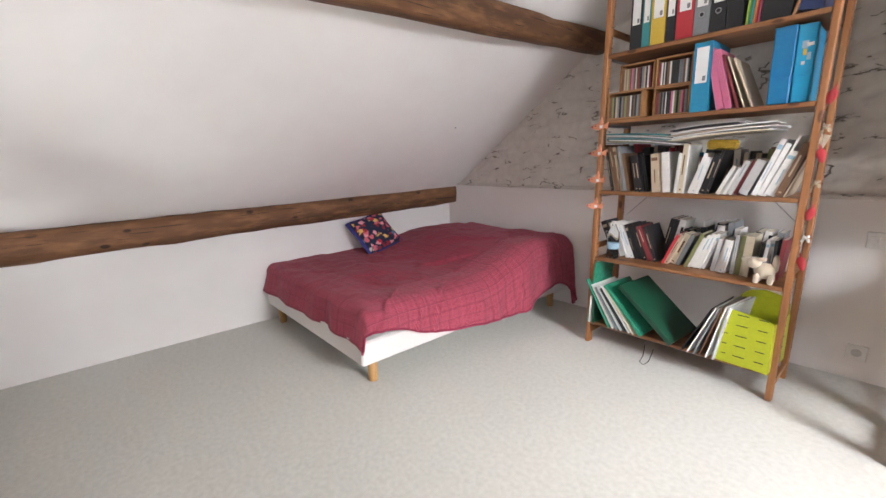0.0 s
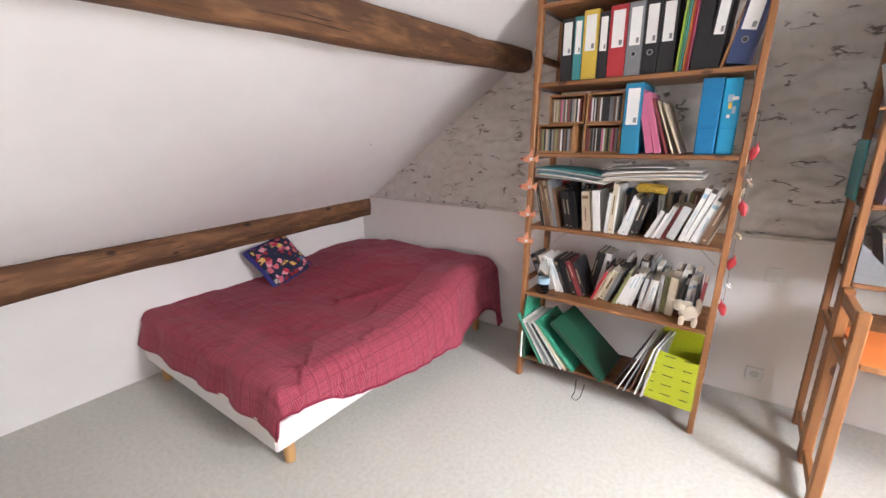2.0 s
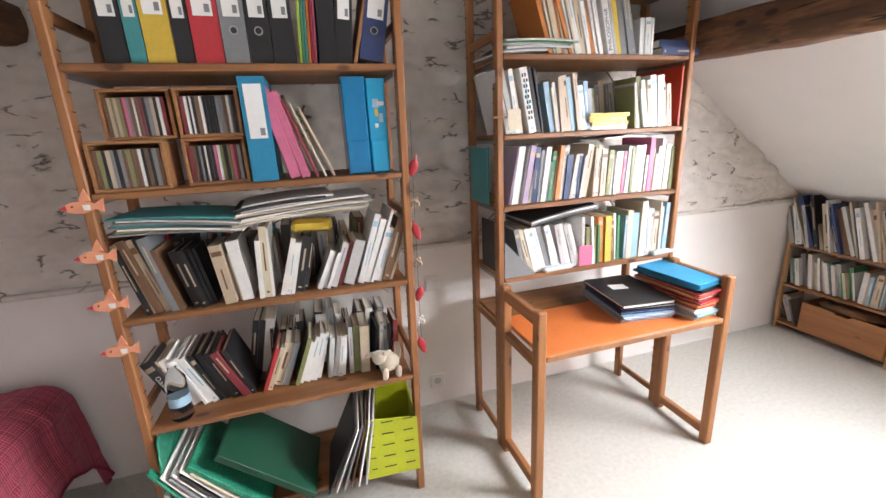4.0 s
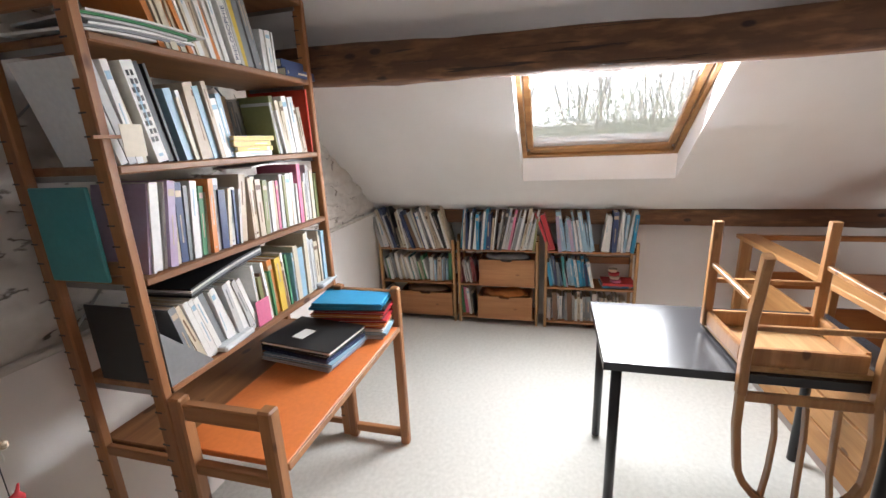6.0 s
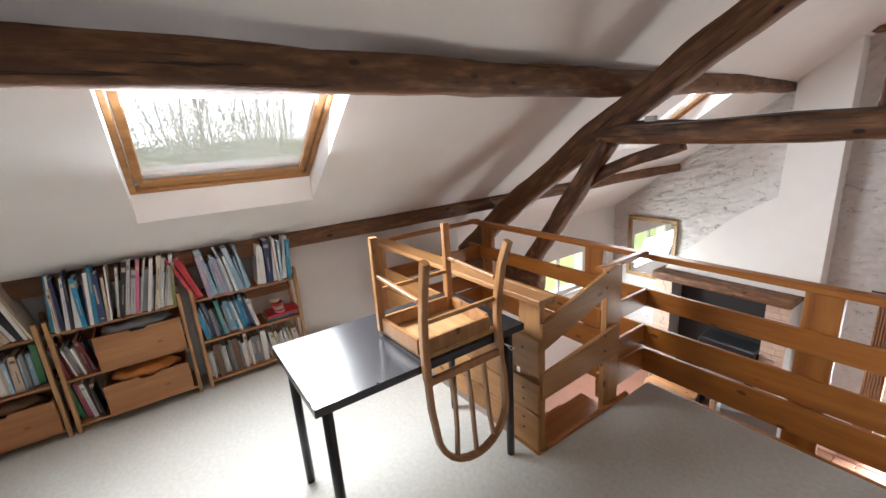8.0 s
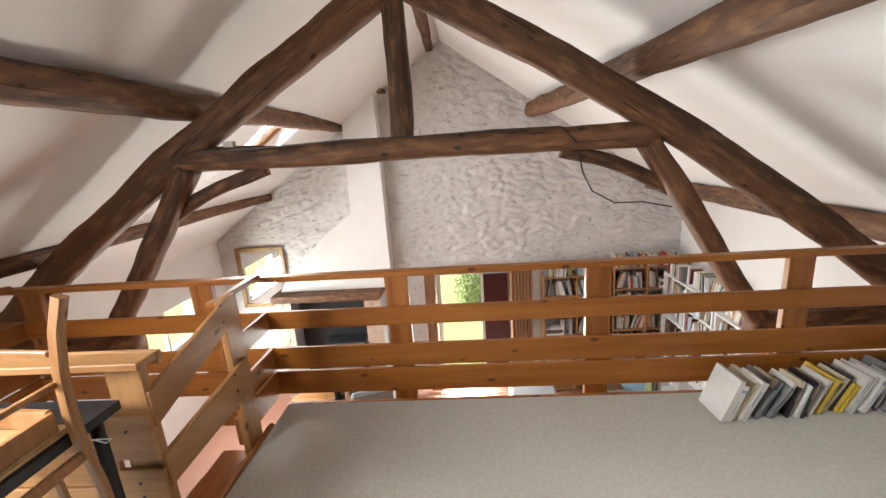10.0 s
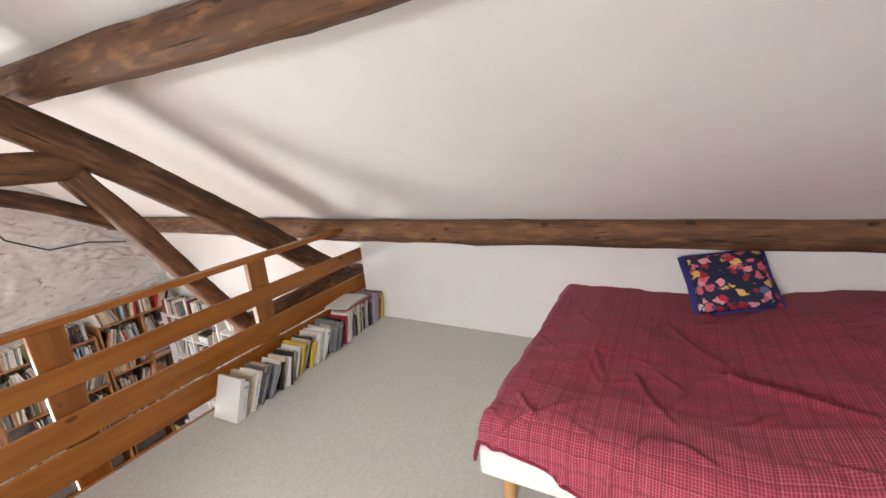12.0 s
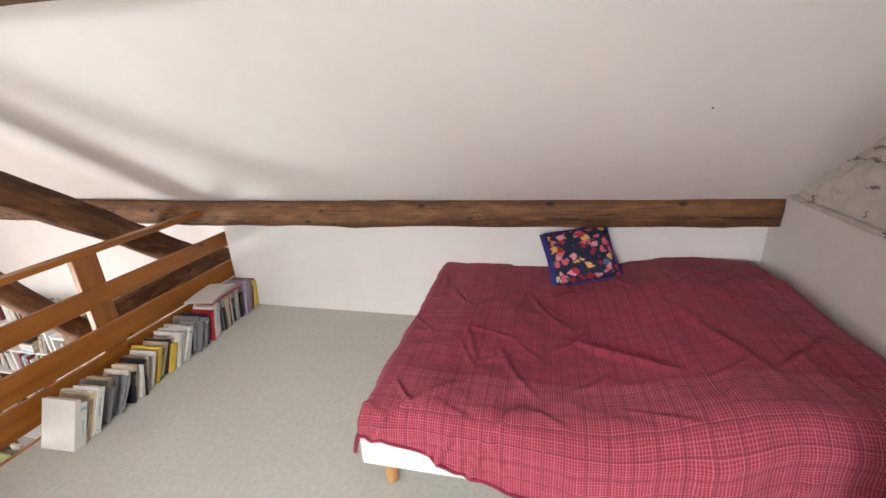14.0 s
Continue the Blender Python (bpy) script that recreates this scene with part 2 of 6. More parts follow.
def timber(name, a, b, w, h, material, label, seed=0, bend=0.02, taper=0.0, up=(0, 0, 1), n=60, kind="structure", bow=0.0, crook=((0, 0), (1, 0))):
    """A hand-hewn timber from a to b: the section wanders, and its edges are waney."""
    a, b = Vector(a), Vector(b)
    way = (b - a).normalized()
    side = way.cross(Vector(up)).normalized()
    top = side.cross(way).normalized()
    L = (b - a).length
    X, Y, Z = Vector((1, 0, 0)), Vector((0, 1, 0)), Vector((0, 0, 1))
    bm = bmesh.new()
    rings = []
    for i in range(n + 1):
        t = i / n
        c = X * (t * L) + Y * (bend * math.sin(t * 5 + seed)) + Z * (bend * 0.6 * math.sin(t * 7.3 + 2 * seed) + bow * math.sin(math.pi * t) + float(np.interp(t, *zip(*crook))))
        k = 1 - taper * t
        ring = []
        for j in range(12):
            ang = (j + 0.5) / 12 * 2 * math.pi
            u, v = math.cos(ang), math.sin(ang)
            q = (abs(u) ** 5 + abs(v) ** 5) ** (-1 / 5)
            wob = 1 + 0.15 * noise.noise(Vector((t * L * 2.2, j * 0.55, seed * 3.1))) + 0.08 * noise.noise(Vector((t * L * 6, j * 0.7, seed)))
            ring.append(bm.verts.new(c + Y * (u * q * w / 2 * wob * k) + Z * (v * q * h / 2 * wob * k)))
        rings.append(ring)
    for r0, r1 in zip(rings, rings[1:]):
        for j in range(12):
            bm.faces.new((r0[j], r0[(j + 1) % 12], r1[(j + 1) % 12], r1[j]))
    bm.faces.new(rings[0][::-1]), bm.faces.new(rings[-1])
    bmesh.ops.recalc_face_normals(bm, faces=bm.faces[:])
    ob = part(name, bm, material, None, label, True)
    ob.matrix_world = Matrix.Translation(a) @ Matrix((way, side, top)).transposed().to_4x4()
    return tagged(ob, kind=kind)


# ---- structure ----
RX, RZ, KW, KE, KZ, FAR = 3.15, 3.05, 0.0, 6.2, 0.875, -8.1
SW, SE = (RZ - KZ) / RX, (RZ - KZ) / (KE - RX)


def roof(x):
    return KZ + SW * x if x < RX else KZ + SE * (KE - x)


# floor of the loft, with the stair opening
bm = bmesh.new()
bx(bm, -0.02, 4.05, -3.76, 0.02, -0.22, 0)
bx(bm, 4.05, 6.22, -2.755, 0.02, -0.22, 0)
structure("floor", bm, M["carpet"], "short-pile grey beige fitted carpet")
structure("ground_floor", box(-0.8, 7.4, FAR - 0.3, 0.3, -2.75, -2.6, 0), M["tile"])

# roof slopes with skylight openings
def slope(name, x_low, x_high, openings):
    """One slope of the roof, cut round the openings (x0, x1, y0, y1)."""
    bm = bmesh.new()
    xs = sorted({x_low, x_high, *[v for o in openings for v in o[:2]]})
    ys = sorted({FAR - 0.3, 0.3, *[v for o in openings for v in o[2:]]})
    for xa, xb in zip(xs, xs[1:]):
        for ya, yb in zip(ys, ys[1:]):
            if any(o[0] <= (xa + xb) / 2 <= o[1] and o[2] <= (ya + yb) / 2 <= o[3] for o in openings):
                continue
            prism(bm, [(xa, roof(xa)), (xb, roof(xb)), (xb, roof(xb) + 0.3), (xa, roof(xa) + 0.3)], "y", ya, yb)
    bmesh.ops.remove_doubles(bm, verts=bm.verts[:], dist=0.0005)
    return structure(name, bm, M["plaster"], "white plastered roof slope")


SKY1, SKY2 = (4.72, 5.67, -2.30, -1.31), (4.72, 5.55, -6.56, -5.70)
slope("ceiling", -0.9, RX, [])
slope("ceiling", RX, 7.5, [SKY1, SKY2])

# gable: cream painted below the ledge, rough stone above
bm = bmesh.new()
bx(bm, -0.3, 6.5, 0.0, 0.3, -2.6, 0.985)
structure("wall_north", bm, M["wallpaint"], "cream painted plaster wall")


def rough_wall(name, x0, x1, y, z0, top, material, facing, step, depth, seed, label):
    """A lime-washed rubble wall whose face swells and hollows; cut to the roof."""
    nx = int((x1 - x0) / step)
    bm = bmesh.new()
    cols = []
    for i in range(nx + 1):
        x = x0 + (x1 - x0) * i / nx
        zt = top(x) + 0.03
        nz = max(2, int((zt - z0) / step))
        cols.append((x, zt, nz))
    NZ = int((max(c[1] for c in cols) - z0) / step)
    grid = []
    for x, zt, _ in cols:
        col = []
        for k in range(NZ + 1):
            z = z0 + (zt - z0) * k / NZ
            q = Vector((x * 4.2, z * 9.5, seed)) + Vector((noise.noise(Vector((x * 2, z * 2, 1))), noise.noise(Vector((x * 2, z * 2, 7))), 0)) * 0.9
            f = noise.voronoi(q)[0]
            joint = min(1.0, (f[1] - f[0]) * 3.2)
            worn = max(0.0, min(1.0, 0.5 + 1.4 * noise.noise(Vector((x * 0.7, z * 0.9, seed + 3)))))
            worn = worn + (0.9 * max(0.0, 1 - abs(x - 2.6) / 1.6) * max(0.0, 1 - abs(z + 0.1) / 0.6) if facing > 0 else 0.0)
            p = Vector((x * 3.2, z * 6.5, seed))
            d = noise.noise(p * 0.4) * 0.6 + noise.noise(p * 1.7) * 0.4 + joint * (0.35 + 0.9 * worn) + 0.35 * noise.noise(p * 5)
            d -= 1.6 * max(0.0, noise.noise(Vector((x * 5, z * 16, seed + 9))) - 0.42)
            d += 0.9 * max(0.0, 0.12 - abs(noise.noise(Vector((x * 2.6, z * 5.5, seed + 5))))) / 0.12 * 0.6
            col.append(bm.verts.new((x, y + facing * depth * d, z)))
        grid.append(col)
    for a, b in zip(grid, grid[1:]):
        for k in range(NZ):
            f = (a[k], b[k], b[k + 1], a[k + 1])
            bm.faces.new(f if facing < 0 else f[::-1])
    return structure(name, bm, material, label, True)


def blk(name, *a):
    return structure(name, box(*a, 0), M["plaster"])


rough_wall("gable_stonework", -0.1, 6.3, 0.012, 0.985, roof, M["stone_plaster"], -1, 0.016, 0.016, 3.0, "rough lime-rendered rubble gable")
bm = bmesh.new()
prism(bm, [(-0.9, 0.985), (7.4, 0.985), (7.4, roof(7.4) if roof(7.4) > 0.985 else 0.985), (RX, RZ + 0.2)], "y", 0.07, 0.3)
structure("wall_north_core", bm, M["plaster"])
structure("gable_ledge", box(-0.02, 6.22, -0.022, 0.03, 0.965, 0.988, 0.006), M["stone_plaster"], "grey mortar ledge on the gable")

# knee walls
structure("wall_west", box(-0.16, 0.0, -3.745, 0.0, -0.22, KZ + 0.02, 0), M["plaster"], "low white knee wall")
structure("wall_east", box(KE, KE + 0.16, -3.9, 0.0, -0.22, KZ + 0.02, 0), M["wallpaint"], "low grey-white knee wall")
# lower walls
structure("wall_outer_west", box(-0.8, -0.5, FAR, 0.3, -2.6, 0.6, 0), M["plaster"])
bm = bmesh.new()
bx(bm, 7.1, 7.4, FAR, -7.35, -2.6, 0.5), bx(bm, 7.1, 7.4, -6.0, 0.3, -2.6, 0.5)
bx(bm, 7.1, 7.4, -7.35, -6.0, -2.6, -1.1), bx(bm, 7.1, 7.4, -7.35, -6.0, -0.42, 0.5)
structure("wall_outer_east", bm, M["plaster"])
structure("wall_lower_partition", box(-0.5, 7.1, -0.35, -0.2, -2.6, -0.22, 0), M["plaster"])
# far gable
DX0, DX1, DZ1 = 2.66, 3.42, -0.55
bm = bmesh.new()
bx(bm, -0.8, DX0, FAR - 0.4, FAR - 0.03, -2.6, 0.3), bx(bm, DX1, 7.4, FAR - 0.4, FAR - 0.03, -2.6, 0.3)
bx(bm, DX0, DX1, FAR - 0.4, FAR - 0.03, DZ1, 0.3)
prism(bm, [(-0.8, 0.3), (7.4, 0.3), (7.4, 0.4), (RX, RZ + 0.25), (-0.8, 0.4)], "y", FAR - 0.4, FAR - 0.03)
structure("wall_south", bm, M["plaster"])
rough_wall("far_gable_stonework", -0.55, 7.15, FAR, DZ1, lambda x: min(roof(x), RZ), M["far_stone"], 1, 0.032, 0.028, 8.0, "whitewashed rubble gable wall")
rough_wall("far_lower_stonework", -0.55, DX0, FAR, -2.6, lambda x: DZ1 - 0.03, M["far_stone"], 1, 0.09, 0.03, 9.0, "whitewashed rubble wall")
rough_wall("far_lower_stonework", DX1, 7.15, FAR, -2.6, lambda x: DZ1 - 0.03, M["far_stone"], 1, 0.09, 0.03, 10.0, "whitewashed rubble wall")
structure("ground", box(-60, 60, -90, 30, -3.0, -2.78, 0), M["grass"])

# purlins
L1 = "dark hand-hewn oak purlin"
timber("purlin", (0.055, 0.0, 0.862), (0.02, FAR, 0.79), 0.15, 0.185, M["beam"], L1, 1, 0.012, bow=-0.02)
timber("purlin", (1.80, FAR, 2.0), (1.66, 0.0, 2.035), 0.21, 0.22, M["beam"], L1, 2, 0.012, taper=0.38, crook=((0, 0), (0.26, -0.05), (0.47, -0.07), (0.6, -0.095), (0.7, -0.108), (0.8, -0.086), (0.92, -0.045), (1, -0.02)))
timber("purlin", (4.50, 0.0, 1.935), (4.78, FAR, 1.945), 0.18, 0.17, M["beam"], L1, 3, 0.008, crook=((0, 0), (0.1, -0.03), (0.21, -0.048), (0.37, -0.058), (0.52, -0.05), (0.75, -0.02), (1, 0)))
timber("purlin", (6.08, 0.0, 0.93), (6.1, FAR, 0.92), 0.13, 0.14, M["beam"], L1, 4, 0.015)
timber("ridge_beam", (RX, 0.0, RZ - 0.07), (3.3, FAR, RZ - 0.05), 0.14, 0.16, M["beam"], "dark oak ridge beam", 5, 0.02)
# truss
TY = -4.25
timber("tie_beam", (1.62, TY, 1.515), (4.78, TY, 1.55), 0.13, 0.15, M["beam_x"], "oak collar beam of the truss", 6, 0.012)
timber("king_post", (3.25, TY, 1.6), (3.235, TY, 3.0), 0.14, 0.14, M["beam_z"], "oak king post", 7, 0.01, up=(0, 1, 0))
timber("truss_rafter", (-0.45, TY, 0.10), (3.2, TY, 2.53), 0.15, 0.20, M["beam_x"], "hewn oak principal rafter", 8, 0.01, bow=0.10)
timber("truss_rafter", (6.85, TY, 0.05), (3.2, TY, 2.53), 0.15, 0.20, M["beam_x"], "hewn oak principal rafter", 9, 0.01, bow=0.10)
timber("truss_strut", (0.72, TY, 0.0), (1.70, TY, 1.46), 0.13, 0.15, M["beam_z"], "oak strut of the truss", 10, 0.012, up=(0, 1, 0))
timber("truss_strut", (5.75, TY, 0.05), (4.72, TY, 1.5), 0.13, 0.15, M["beam_z"], "oak strut of the truss", 11, 0.012, up=(0, 1, 0))
timber("sole_beam", (-0.5, TY, 0.22), (0.95, TY, 0.20), 0.16, 0.18, M["beam_x"], "dark oak sole piece", 12, 0.01)
timber("sole_beam", (5.40, TY, 0.20), (7.1, TY, 0.24), 0.16, 0.18, M["beam_x"], "dark oak sole piece", 13, 0.01)
timber("truss_brace", (1.40, TY - 0.05, 1.10), (2.22, TY - 0.05, 1.45), 0.07, 0.09, M["beam_x"], "curved oak brace", 14, 0.01, bow=0.04)
timber("truss_brace", (5.05, TY - 0.05, 1.10), (4.20, TY - 0.05, 1.46), 0.07, 0.09, M["beam_x"], "curved oak brace", 15, 0.01, bow=0.04)


# ---- more materials ----
def plain(name, c, rough=0.55, **k):
    return mat(name, c, rough, tint=tuple(min(1, v * 0.82) for v in c), scale=9, **k)


COL = {
    "white": (0.76, 0.75, 0.72), "cream": (0.62, 0.54, 0.40), "beige": (0.50, 0.40, 0.29), "black": (0.014, 0.014, 0.016),
    "grey": (0.22, 0.23, 0.24), "pale grey": (0.50, 0.50, 0.49), "navy": (0.03, 0.05, 0.14), "blue": (0.02, 0.24, 0.42), "pale blue": (0.30, 0.46, 0.58),
    "teal": (0.05, 0.26, 0.27), "green": (0.06, 0.24, 0.10), "olive": (0.22, 0.23, 0.09), "lime": (0.40, 0.55, 0.06), "red": (0.46, 0.03, 0.04),
    "dark red": (0.20, 0.03, 0.035), "pink": (0.62, 0.16, 0.28), "orange": (0.62, 0.22, 0.05), "yellow": (0.66, 0.46, 0.06), "brown": (0.16, 0.085, 0.045), "lilac": (0.42, 0.33, 0.47)}
C = {k: plain("cover_" + k.replace(" ", "_"), v, 0.45) for k, v in COL.items()}
PAGES = mat("page_edges", (0.68, 0.62, 0.50), 0.9, tint=(0.52, 0.46, 0.36), scale=3, stretch=(90, 1, 1))
PAPER = mat("white_paper", (0.80, 0.80, 0.78), 0.8, tint=(0.74, 0.73, 0.71), scale=4)
METAL = mat("dull_steel", (0.35, 0.35, 0.36), 0.4, 0.9)
SHELF = wood("shelf_pine", (0.36, 0.165, 0.062), (0.22, 0.09, 0.032), 0)
UPR = wood("upright_pine", (0.43, 0.19, 0.068), (0.30, 0.12, 0.042), 2)
UPY = wood("cross_pine", (0.41, 0.18, 0.066), (0.28, 0.115, 0.04), 1)
ORANGE = plain("orange_laminate", (0.70, 0.20, 0.05), 0.4)
DRAWER = wood("drawer_pine", (0.50, 0.235, 0.088), (0.38, 0.16, 0.055), 0)

_cache = {}
MIXED = ["white"] * 12 + ["cream"] * 7 + ["beige"] * 3 + ["pale grey"] * 6 + ["grey"] * 4 + ["black"] * 4 + ["navy", "blue", "pale blue", "teal", "olive", "red", "dark red", "pink", "orange", "brown", "brown", "lilac"]
DARK = ["black"] * 14 + ["grey"] * 3 + ["white"] * 3 + ["cream"] * 3 + ["brown"] * 8 + ["beige"] * 3 + ["dark red", "navy", "blue", "pale blue", "olive", "red"]
LIGHT = ["white"] * 14 + ["pale grey"] * 6 + ["cream"] * 6 + ["pale blue"] * 2 + ["blue", "green", "lime", "yellow", "pink", "orange", "red", "grey", "black", "teal"]
BLUES = ["white"] * 6 + ["pale blue"] * 6 + ["blue"] * 4 + ["lilac"] * 2 + ["grey"] * 2 + ["teal", "navy", "red", "pale grey", "pink", "green"]
rb = random.Random(11)
SIZES = [(0.012, 0.19, 0.13), (0.018, 0.205, 0.14), (0.026, 0.21, 0.145), (0.034, 0.235, 0.16), (0.009, 0.27, 0.20), (0.022, 0.27, 0.20), (0.015, 0.235, 0.17)]


def book_meshes(k, colour, style=0):
    """Cover (two boards and a spine with a paler title bar) and the block of pages."""
    if (k, colour, style) not in _cache:
        t, h, d = SIZES[k]
        c = min(0.0025, t * 0.16)
        bm = bmesh.new()
        bx(bm, 0, c, 0, d, 0, h), bx(bm, t - c, t, 0, d, 0, h), bx(bm, c, t - c, 0, c, 0, h)
        n = len(bm.faces)
        if t > 0.012 and style == 1:
            bx(bm, t * 0.36, t * 0.60, -0.0005, 0.0, h * 0.38, h * 0.78), bx(bm, t * 0.3, t * 0.7, -0.0005, 0.0, h * 0.06, h * 0.09)
        if t > 0.012 and style == 2:
            bx(bm, t * 0.42, t * 0.56, -0.0005, 0.0, h * 0.25, h * 0.6), bx(bm, c, t - c, -0.0005, 0.0, h * 0.82, h * 0.90)
        if style == 3:
            bx(bm, t * 0.4, t * 0.58, -0.0005, 0.0, h * 0.55, h * 0.9)
        me = bpy.data.meshes.new("book")
        for i, f in enumerate(bm.faces):
            f.material_index = 1 if i >= n else 0
        bm.to_mesh(me), bm.free()
        me.materials.append(C[colour])
        me.materials.append(C[{"white": "pale blue", "cream": "brown", "pale grey": "grey", "yellow": "beige", "beige": "brown", "pale blue": "white"}.get(colour, "beige")])
        if ("p", k) not in _cache:
            pm = bpy.data.meshes.new("page_block")
            b2 = bmesh.new()
            bx(b2, c, t - c, c, d - 0.003, 0.003, h - 0.003)
            b2.to_mesh(pm), b2.free()
            pm.materials.append(PAGES)
            _cache["p", k] = pm
        _cache[k, colour, style] = (me, _cache["p", k])
    return _cache[k, colour, style]


HEAP = {"v": [], "f": [], "m": [], "mats": []}


def heap(me, m):
    """Takes a book that cannot be told apart singly into the joined rest."""
    o = len(HEAP["v"])
    HEAP["v"] += [tuple(m @ v.co) for v in me.vertices]
    for p in me.polygons:
        HEAP["f"].append([o + i for i in p.vertices])
        one = me.materials[p.material_index]
        if one not in HEAP["mats"]:
            HEAP["mats"].append(one)
        HEAP["m"].append(HEAP["mats"].index(one))


def book(m, k, colour, where, group, scale=(1, 1, 1), state="upright"):
    me, pm = book_meshes(k, colour, rb.choice([0, 0, 1, 2, 3]))
    if "downstairs" in where or "behind" in where:
        heap(me, m @ Matrix.Diagonal((*scale, 1))), heap(pm, m @ Matrix.Diagonal((*scale, 1)))
        return None
    ob, pg = new("book", me), new("page_block", pm)
    pg.parent = ob
    ob.matrix_world = m @ Matrix.Diagonal((*scale, 1))
    size = "thin" if SIZES[k][0] < 0.016 else "thick"
    tagged(pg, "cream paper page block")
    return tagged(ob, f"{size} {colour} covered book {state} {where}", "book", group)


def row(base, x0, x1, palette, where, group, lean=0.0, wobble=3.0, deep=(0, 0.015), tall=1.0, big=False, limit=0.36, gaps=0.0, fat=1.0):
    """Books side by side on a board, from x0 to x1 of the base pose, spines to its -y."""
    x = x0
    a = lean
    while x < x1 - 0.012:
        k = rb.choice([3, 4, 5, 5, 6]) if big else rb.choice([0, 0, 1, 1, 2, 2, 3, 6, 5])
        t, h, d = SIZES[k]
        s = (fat * rb.uniform(0.8, 1.15), 1.0, min(tall * rb.uniform(0.9, 1.08), limit / h))
        a = lean + rb.uniform(-wobble, wobble)
        ar = radians(a)
        step = t * s[0] * math.cos(ar) + 0.0015
        if x + step > x1:
            break
        lift = t * s[0] * math.sin(ar) if a > 0 else 0.0
        book(base @ pose(x, rb.uniform(*deep), lift + 0.0005, 0, a, 0), k, rb.choice(palette), where, group, s, "leaning" if abs(a) > 9 else "upright")
        x += step + (rb.uniform(0, gaps) if gaps else 0)
        if abs(a) > 4:
            x += t * s[0] * (1 / math.cos(ar) - 1)


def pile(base, n, palette, where, group, k=None, s=1.0):
    z = 0.0
    for i in range(n):
        kk = k if k is not None else rb.choice([1, 2, 5, 6])
        t, h, d = SIZES[kk]
        # lying: thickness turned up
        book(base @ pose(rb.uniform(-0.012, 0.012), rb.uniform(-0.01, 0.01), z + 0.0005, 0, 0, rb.uniform(-5, 5)) @ pose(0, 0, t * s, 0, 90, 0), kk, rb.choice(palette), where, group, (s, s, s), "lying flat")
        z += t * s + 0.001


# ---- tall notched shelving ----
# Nothing is cut: a proud black strip paints the shade inside each notch.
notch_shade_mesh = bpy.data.meshes.new("notch")
bm = bmesh.new()
bx(bm, 0, 0.0304, 0, 0.0237, 0, 0.004)
bm.to_mesh(notch_shade_mesh), bm.free()
notch_shade_mesh.materials.append(M["black"])


def shelving(x0, x1, yf, yb, top, boards, label):
    """A ladder-sided shelf unit: four notched uprights, crosspieces and loose boards."""
    u = thing("shelving_unit", x0, yf, 0, 0, label, "bookshelf", "tall notched shelving units")
    w, dpt = 0.028, 0.045
    L, D = x1 - x0, yb - yf
    for x in (0, L - w):
        for y in (0, D - dpt):
            up = part("upright", box(x, x + w, y, y + dpt, 0, top, 0.004), UPR, u)
            z = 0.12
            while z < top - 0.1:
                no = new("notch", notch_shade_mesh)
                no.parent, no.location = up, (x - 0.0012, y + dpt * 0.5, z)
                z += 0.055
        for z in (0.06, 0.64, 1.25, 1.9):
            if z < top - 0.1:
                part("crosspiece", box(x + 0.005, x + w - 0.005, dpt, D - dpt, z, z + 0.035, 0.003), UPY, u)
    for z in boards:
        part("shelf_board", box(w + 0.001, L - w - 0.001, 0.0, D, z - 0.022, z, 0.004), SHELF, u)
        for x in (w + 0.004, L - w - 0.008):
            bm = bmesh.new()
            bx(bm, x, x + 0.004, 0.03, D - 0.03, z - 0.038, z - 0.0225)
            part("bracket", bm, METAL, u, "steel shelf bracket")
    for x in (0.05, L - 0.05):
        s = 1 if x < L / 2 else -1
        for z in (boards[2] - 0.03, boards[-2] - 0.03):
            bm = bmesh.new()
            bx(bm, -0.001, 0.001, -0.006, 0.006, 0, 0.22, pose(x, D + 0.004, z - 0.15, 0, s * 45, 0))
            part("brace", bm, METAL, u, "steel diagonal brace")
    return u


S1X0, S1X1, S1F, S1B = 1.975, 2.985, -0.575, -0.215
S1Z = [0.155, 0.59, 1.01, 1.425, 1.79, 2.17]
shelving(S1X0, S1X1, S1F, S1B, 2.45, S1Z, "tall orange-brown pine shelving crowded with books against gable")
S2X0, S2X1, S2F, S2B = 3.415, 4.405, -0.465, -0.125
S2Z = [0.68, 0.905, 1.235, 1.535, 1.845, 2.16]
shelving(S2X0, S2X1, S2F, S2B, 2.42, S2Z, "tall orange-brown pine shelving above a built-on desk")

# ---- desk on the second unit ----
desk = thing("desk", S2X0, S2F, 0, 0, "pine desk with orange laminate top fixed before shelving", "desk")
for x in (0.0, S2X1 - S2X0 - 0.04):
    part("leg", box(x, x + 0.042, -0.345, -0.30, 0, 0.885, 0.006), UPR, desk)
    part("leg", box(x, x + 0.042, -0.046, -0.002, 0, 0.885, 0.006), UPR, desk)
    part("arm_rail", box(x + 0.006, x + 0.036, -0.30, -0.046, 0.815, 0.87, 0.004), UPY, desk)
    part("foot_rail", box(x + 0.006, x + 0.036, -0.30, -0.046, 0.04, 0.085, 0.004), UPY, desk)
    part("top_support", box(x + 0.006, x + 0.036, -0.30, -0.046, 0.63, 0.665, 0.003), UPY, desk)
part("desktop", box(0.044, S2X1 - S2X0 - 0.042, -0.335, 0.06, 0.667, 0.688, 0.003), ORANGE, desk, "orange laminate desktop")
part("desktop_edge", box(0.044, S2X1 - S2X0 - 0.042, -0.345, -0.3355, 0.665, 0.689, 0.002), UPY, desk, "bare wooden front edge")

# ---- binders and folders ----


